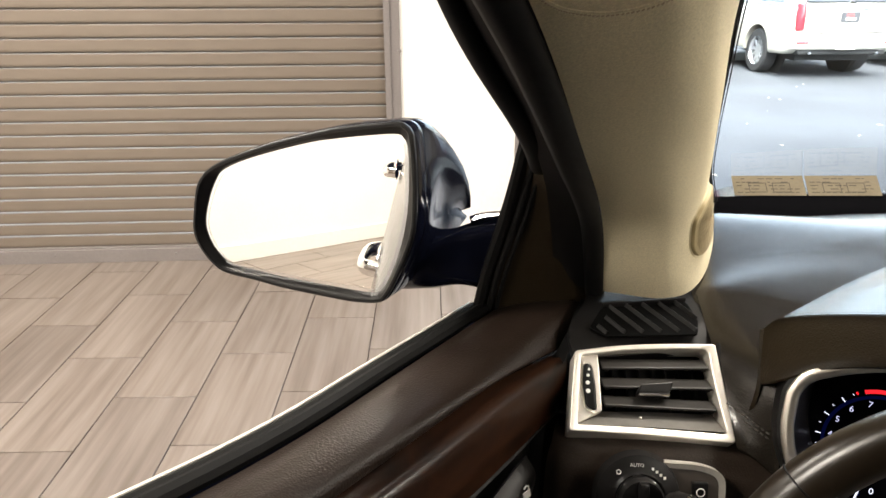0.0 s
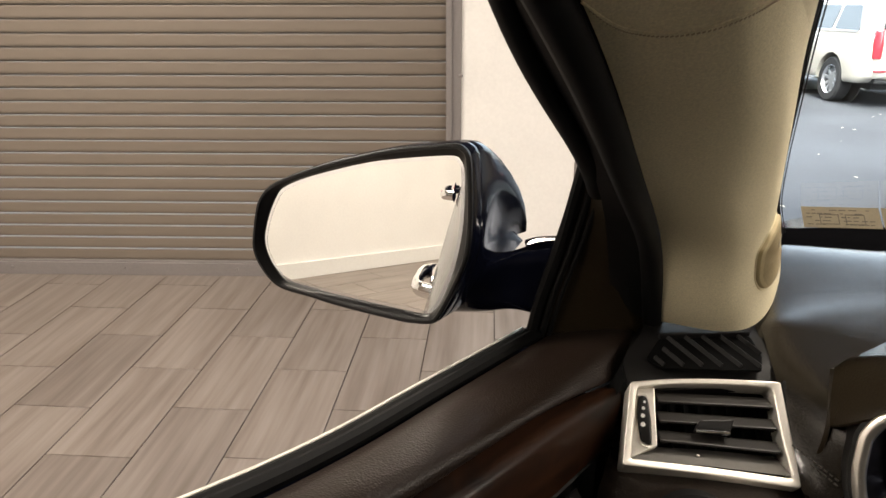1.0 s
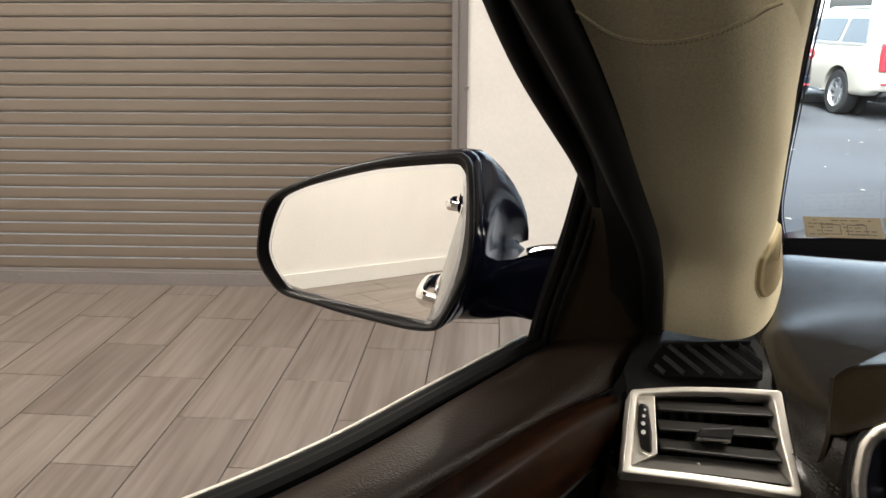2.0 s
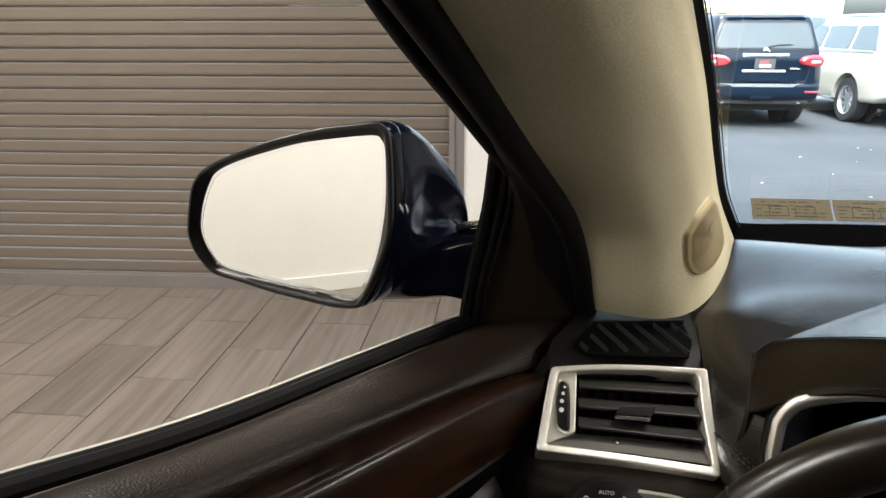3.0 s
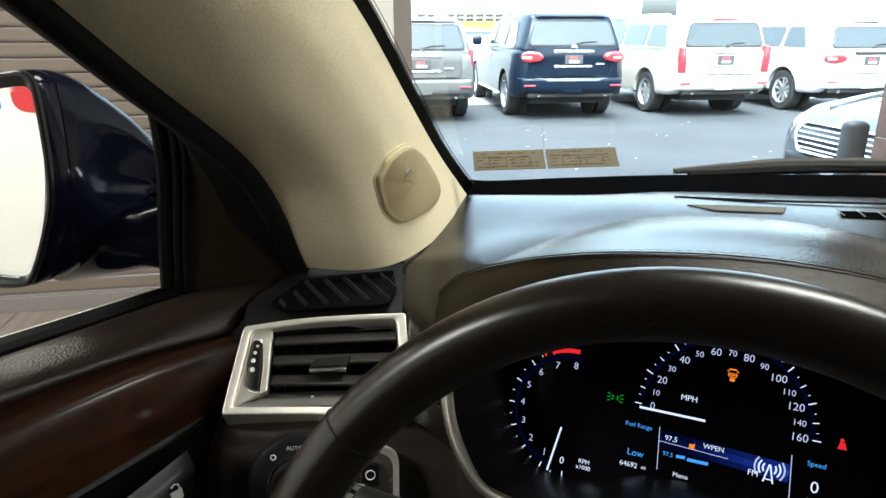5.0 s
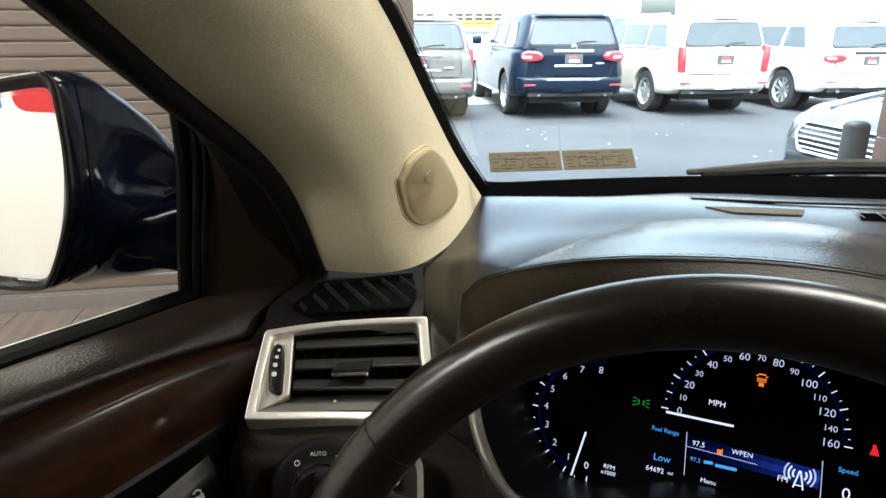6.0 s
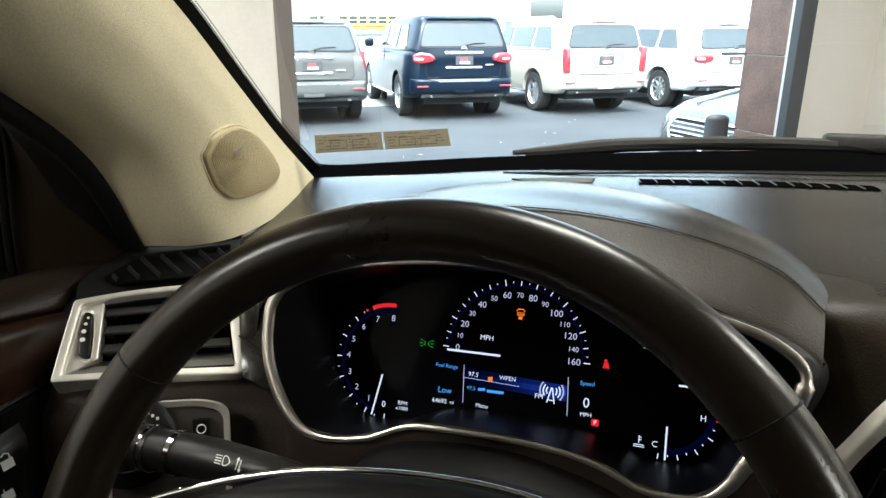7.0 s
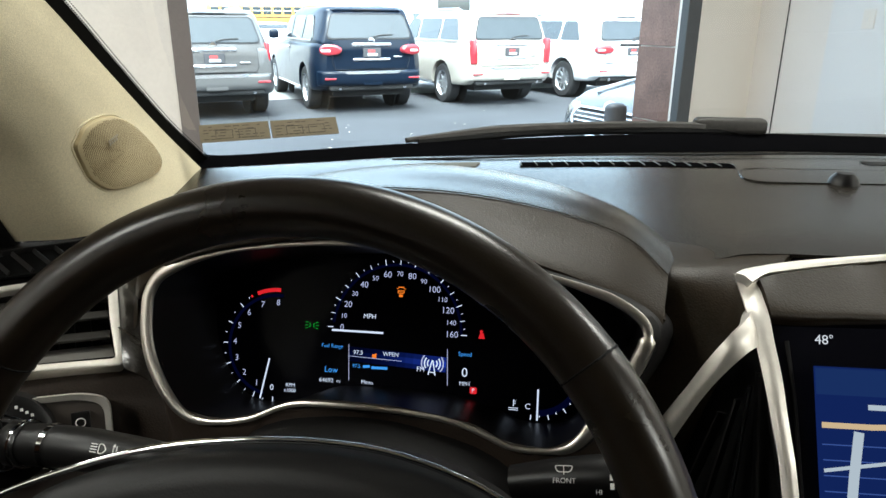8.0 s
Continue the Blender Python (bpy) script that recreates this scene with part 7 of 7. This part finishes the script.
for i in range(-16, 26):
    for k in range(-20, 8):
        m = LAID @ pose((i + 0.5) * TW, (k + 0.5 + (0.5 if i % 2 == 0 else 0.0)) * TL + (i + 0.5) * TW * math.sin(SKEW), 0)
        mid_tile = m.translation
        if not within(mid_tile, -0.34):
            continue
        if within(mid_tile, 0.36) and -3.9 < mid_tile.x < 1.3 and 0.3 < mid_tile.y:
            ob = new("tile", tile_mesh)
            ob.parent, ob.matrix_basis = floor, m
            continue
        q = box(-TW / 2 + GAP / 2, TW / 2 - GAP / 2, -TL / 2 + GAP / 2, TL / 2 - GAP / 2, -0.006, 0.0, 0, 1, m)
        if not within(mid_tile, 0.36):
            for x, y, nx, ny in ROOM:
                bmesh.ops.bisect_plane(q, geom=q.verts[:] + q.edges[:] + q.faces[:], plane_co=(x, y, 0), plane_no=(nx, ny, 0), clear_outer=True)
        me = bpy.data.meshes.new("tmp")
        q.to_mesh(me)
        rest.from_mesh(me)
        q.free()
        bpy.data.meshes.remove(me)
tagged(part("further_tiles", rest, TILE, floor), kind="stuff")

# coloured sign on the side wall, seen in the mirror
sign = thing("wall_sign", "red and blue painted sign shapes on the white wall", "sign", HOUSE @ pose(-4.05, 0, 0))
SIGNRED, SIGNBLUE = material("red sign paint", (0.55, 0.03, 0.04), 0.5, grain=0.05, scale=40), material("blue sign paint", (0.05, 0.22, 0.50), 0.5, grain=0.05, scale=40)
SF = frame_of((0.002, 0, 0), (0, -1, 0), (0, 0, 1)) @ Matrix.Diagonal((1, 1, -1, 1))
part("blue_shape", prism(rounded([(0.45, 1.385), (0.82, 1.385), (0.76, 1.82), (0.45, 1.82)], 0.02), 0.012), SIGNBLUE, sign, m=SF)
part("red_shape", prism(rounded([(0.88, 1.375), (1.32, 1.375), (1.32, 1.82), (0.85, 1.82)], [0.10, 0.03, 0.02, 0.02]), 0.012), SIGNRED, sign, m=SF)

# ---- further things on the lot ----
LEAD, GLASSY = material("dark grey bumper plastic", (0.03, 0.032, 0.035), 0.5, grain=0.1, scale=60), material("bright headlamp glass", (0.55, 0.58, 0.6), 0.1, grain=0.1, scale=30, coat=1.0)


def sedan(label, paint_m, m, long=4.85, wide=1.85, high=1.47, r=0.34):
    """A parked saloon car, its nose at y = 0 and its tail towards +y, standing on z = 0."""
    car = thing("sedan", label, "car", m, group="parked cars")
    w = wide / 2
    axles = (0.92, long - 1.05)
    part("body", carve(body_bm([(0.02, w * 0.66, w * 0.55, 0.34, 0.50, 0.66, 0.08), (0.12, w * 0.84, w * 0.72, 0.24, 0.52, 0.76, 0.09), (0.35, w * 0.95, w * 0.82, 0.20, 0.60, 0.84, 0.10), (0.9, w * 0.99, w * 0.86, 0.20, 0.66, 0.93, 0.10),
                          (1.35, w * 0.99, w * 0.88, 0.20, 0.70, 0.98, 0.08), (2.4, w, w * 0.90, 0.20, 0.72, 0.98, 0.08), (3.7, w, w * 0.88, 0.22, 0.74, 1.02, 0.09), (4.5, w * 0.95, w * 0.80, 0.26, 0.74, 1.04, 0.10), (long, w * 0.80, w * 0.66, 0.40, 0.70, 0.96, 0.08)]), arch_cutters(w * 0.99, r, axles, 0.05)), paint_m, car, smooth=True)
    part("cabin", body_bm([(1.25, w * 0.84, w * 0.70, 0.94, 0.95, 0.985, 0.02), (1.65, w * 0.86, w * 0.66, 0.94, 0.98, 1.22, 0.06), (2.15, w * 0.87, w * 0.62, 0.94, 0.98, high - 0.02, 0.09), (2.8, w * 0.87, w * 0.62, 0.94, 0.98, high, 0.09),
                           (3.5, w * 0.86, w * 0.62, 0.96, 1.0, high - 0.06, 0.09), (4.3, w * 0.80, w * 0.62, 0.98, 1.0, 1.05, 0.03)]), paint_m, car, smooth=True)
    front = part("windscreen", prism(rounded([(-w * 0.70, 0.0), (w * 0.70, 0.0), (w * 0.56, 0.80), (-w * 0.56, 0.80)], 0.06), 0.02, 0.005), TINT, car)
    front.matrix_basis = frame_of((0, 1.33, 1.02), (1, 0, 0), (0, 0.80, 0.45))
    gr = part("grille", ring_prism(rounded([(-0.52, 0.02), (-0.44, 0.14), (0.44, 0.14), (0.52, 0.02), (0.40, -0.14), (-0.40, -0.14)], 0.05), rounded([(-0.49, 0.02), (-0.42, 0.12), (0.42, 0.12), (0.49, 0.02), (0.38, -0.12), (-0.38, -0.12)], 0.05), 0.05), CHROME, car, "chrome barred grille", m=frame_of((0, -0.005, 0.60), (1, 0, 0), (0, 0.25, 0.97)))
    part("grille_back", prism(rounded([(-0.49, 0.02), (-0.42, 0.12), (0.42, 0.12), (0.49, 0.02), (0.38, -0.12), (-0.38, -0.12)], 0.05), 0.02), UNDER, gr, m=pose(0, 0, -0.03))
    for k in range(5):
        half = 0.40 + 0.07 * (1 - abs(k - 2.6) / 2.6)
        part("grille_bar", box(-half, half, -0.008, 0.008, -0.03, -0.002, 0.003, 1, pose(0, -0.095 + 0.044 * k, 0)), CHROME, gr)
    part("intake", box(-0.60, 0.60, -0.012, 0.14, 0.26, 0.44, 0.03, 2), LEAD, car, "dark lower intake")
    part("splitter", box(-0.72, 0.72, -0.02, 0.25, 0.19, 0.245, 0.02, 2), paint_m, car, smooth=True)
    p = part("licence_plate", box(-0.155, 0.155, -0.035, -0.022, 0.30, 0.45, 0.004), PLATE, car)
    part("plate_band", box(-0.13, 0.13, -0.040, -0.034, 0.39, 0.44), PLATERED, p)
    part("plate_writing", box(-0.11, 0.11, -0.040, -0.034, 0.32, 0.375), PLATEDARK, p)
    part("badge", lathe([(0.0, 0.0), (0.06, 0.0), (0.06, -0.012), (0.0, -0.012)], 20, pose(0, 0.06, 0.765, 65) @ Matrix.Diagonal((1.3, 0.8, 1, 1))), CHROME, car)
    for s in (-1, 1):
        part("headlamp", box(-0.21, 0.21, -0.05, 0.05, -0.05, 0.05, 0.03, 2, pose(s * w * 0.72, 0.20, 0.70, 0, 0, s * 38)), GLASSY, car, smooth=True)
        part("bonnet_crease", tube([(s * 0.48, 0.30, 0.835), (s * 0.56, 0.8, 0.925), (s * 0.62, 1.25, 0.985)], 0.012, 6), paint_m, car, smooth=True)
        part("bonnet_vent", box(-0.10, 0.10, -0.012, 0.012, -0.004, 0.010, 0.004, 1, pose(s * 0.33, 0.75, 0.925)), UNDER, car)
        mr = part("door_mirror", box(-0.10, 0.10, -0.06, 0.07, -0.06, 0.07, 0.04, 3), paint_m, car, smooth=True)
        mr.location = (s * (w + 0.08), 1.75, 1.05)
        for y0, y1, a, b in ((1.75, 2.65, 0.35, 0.0), (2.72, 3.55, 0.0, -0.15)):
            q = part("side_window", prism(rounded([(y0, 0.0), (y1, 0.0), (y1 + b, 0.36), (y0 + a, 0.36)], 0.04), 0.02, 0.004), TINT, car)
            q.matrix_basis = frame_of((s * (w * 0.875), 0, 1.02), (0, 1, 0), (-s * 0.5, 0, 1)) @ (Matrix() if s > 0 else Matrix.Diagonal((1, 1, -1, 1)))
        for y in axles:
            part("wheel_well", lathe([(0.0, 0.0), (r + 0.045, 0.0), (r + 0.045, 0.02), (0.0, 0.02)], 24, pose(s * (w - 0.33), y, r + 0.01, 0, 90, 0)), UNDER, car)
            wheel_on(car, s * (w - 0.125), y, r, s)
    part("underbody", box(-w * 0.8, w * 0.8, 0.3, long - 0.3, 0.14, 0.3), UNDER, car)
    return car


sedan("dark grey sedan car with a chrome barred grille", SILVERPAINT, parked(4.55, 5.22, -90))
# white sedan added for the pale reflection on the blue car's flank
sedan("white sedan car added for a pale reflection on the blue car's side", WHITEPAINT, parked(4.62, 17.2, 0), r=0.35)
sedan("red sedan car in the further row", REDPAINT, parked(4.9, 19.5, 0), r=0.35)

# bollard
bollard = thing("bollard", "dark grey steel bollard outside the opening", "bollard", HOUSE @ pose(3.88, 4.27, LOT))
part("post", lathe([(0.0, 0.92), (0.05, 0.918), (0.078, 0.90), (0.085, 0.88), (0.085, 0.0)], 28), material("dark grey bollard paint", (0.045, 0.045, 0.048), 0.5, grain=0.15, scale=30, stain=0.2, stain_scale=8), bollard, smooth=True)
part("base_ring", lathe([(0.085, 0.03), (0.10, 0.03), (0.115, 0.0)], 28), LEAD, bollard, smooth=True)

# school bus far behind the parked row
BUSYELLOW = material("school bus yellow paint", (0.70, 0.36, 0.03), 0.4, grain=0.05, scale=8, coat=0.5)
bus = thing("school_bus", "yellow school bus with a white roof behind the parked cars", "bus", Matrix.Translation((-29.5, 52.5, LOT)) @ Matrix.Rotation(radians(29.5), 4, "Z"))
part("body", box(-5.5, 5.5, -1.2, 1.2, 0.55, 2.75, 0.12, 3), BUSYELLOW, bus, smooth=True)
part("roof", box(-5.4, 5.4, -1.1, 1.1, 2.72, 3.05, 0.16, 3), BASE, bus, "white roof", True)
for z in (1.35, 1.75):
    part("rub_rail", box(-5.5, 5.5, -1.225, -1.19, z - 0.05, z + 0.05, 0.01), UNDER, bus)
for k in range(13):
    q = part("window", box(-0.32, 0.32, -1.222, -1.19, 1.95, 2.55, 0.03), TINT, bus, m=pose(-4.9 + 0.8 * k, 0, 0))
    part("window_bar", box(-0.32, 0.32, -1.235, -1.22, 2.23, 2.27), BASE, q)
for x in (-3.6, 3.4):
    for s in (-1, 1):
        w = part("wheel", lathe([(0.28, -0.14), (0.47, -0.14), (0.5, -0.08), (0.5, 0.08), (0.47, 0.14), (0.28, 0.14)], 28, pose(0, 0, 0, 90)), TYRE, bus, smooth=True)
        w.location = (x, s * 1.05, 0.5)
        part("rim", lathe([(0.0, -0.06), (0.2, -0.05), (0.28, -0.12), (0.28, 0.12), (0.2, 0.05), (0.0, 0.06)], 20, pose(0, 0, 0, 90)), ALLOY, w)
part("bonnet", box(5.4, 6.9, -1.0, 1.0, 0.6, 1.65, 0.15, 3), BUSYELLOW, bus, smooth=True)

# low pale buildings in the distance
FAR = material("pale far wall", (0.62, 0.62, 0.60), 0.8, grain=0.05, scale=0.6, stain=0.08, stain_scale=0.2)
FARDARK = material("far window glass", (0.10, 0.12, 0.13), 0.2, grain=0.2, scale=1)
for u, n, wide_b, tall in ((-8, 78, 26, 6.2), (26, 84, 30, 5.0), (62, 80, 26, 7.0)):
    far = thing("far_building", "pale low commercial building across the lot", "building", HOUSE @ pose(u, n, LOT), group="far buildings")
    part("wall", box(-wide_b / 2, wide_b / 2, 0, 10, 0, tall), FAR, far)
    part("roof", box(-wide_b / 2 - 0.3, wide_b / 2 + 0.3, -0.3, 10.3, tall, tall + 0.35), BASE, far)
    for k in range(int(wide_b / 3.2)):
        q = part("window", box(-0.9, 0.9, -0.08, 0.02, 0.9, 2.5), FARDARK, far, m=pose(-wide_b / 2 + 1.8 + 3.2 * k, 0, 0))
        part("window_frame", box(-0.98, 0.98, -0.12, -0.07, 2.5, 2.6), BASE, q)
for u, n in ((10.6, 30.0), (-2.0, 44.0)):
    pole = thing("light_pole", "thin grey parking lot light pole", "light pole", HOUSE @ pose(u, n, LOT), group="light poles")
    part("post", lathe([(0.09, 0.0), (0.06, 7.5), (0.0, 7.5)], 12), TRIM, pole, smooth=True)
    part("lamp_head", box(-0.2, 0.2, -0.5, 0.1, 7.45, 7.6, 0.03), TRIM, pole)
    part("foot", lathe([(0.0, 0.5), (0.22, 0.5), (0.25, 0.0)], 16), FAR, pole)

# fallen leaves on the asphalt
rnd = random.Random(7)
leaves = bmesh.new()
for k in range(70):
    u, n = rnd.uniform(-2, 11), rnd.uniform(5.0, 10.8)
    a, s = rnd.uniform(0, 6.28), rnd.uniform(0.018, 0.04)
    vs = [leaves.verts.new(HOUSE @ Vector((u + s * c * math.cos(a) - 0.5 * s * d * math.sin(a), n + s * c * math.sin(a) + 0.5 * s * d * math.cos(a), LOT + 0.003 + h))) for c, d, h in ((-1, 0, 0.001), (0, -1, 0.008), (1, 0, 0.003), (0.1, 1, 0.008))]
    leaves.faces.new(vs)
tagged(part("fallen_leaves", leaves, material("pale dry leaf", (0.40, 0.36, 0.28), 0.8, grain=0.3, scale=80)), "pale dry leaves scattered on the asphalt", "leaves", kind="stuff")

# east wall: a dark joint, a smooth white panel and a switch plate
tagged(part("trim_joint", box(4.744, 4.752, 3.551, 3.558, 0, TOP), LEAD, m=HOUSE), "thin dark vertical joint in the wall lining", "trim", kind="structure")
# panel set slightly proud and bluer than the wall
tagged(part("trim_panel", box(4.735, 4.752, 1.6, 3.22, 0.12, 2.6, 0.003), material("blue-white panel tone", (0.78, 0.81, 0.83), 0.35, grain=0.02, scale=20), m=HOUSE), "smooth blue-white wall panel", "wall panel", kind="structure")
plate = thing("switch_plate", "small white light switch plate on the wall", "switch", HOUSE @ pose(4.735, 2.956, 1.42))
part("cover", box(-0.008, 0.001, -0.04, 0.04, -0.06, 0.06, 0.003), BASE, plate)
part("toggle", box(-0.016, -0.006, -0.006, 0.006, -0.012, 0.014, 0.002), BASE, plate)
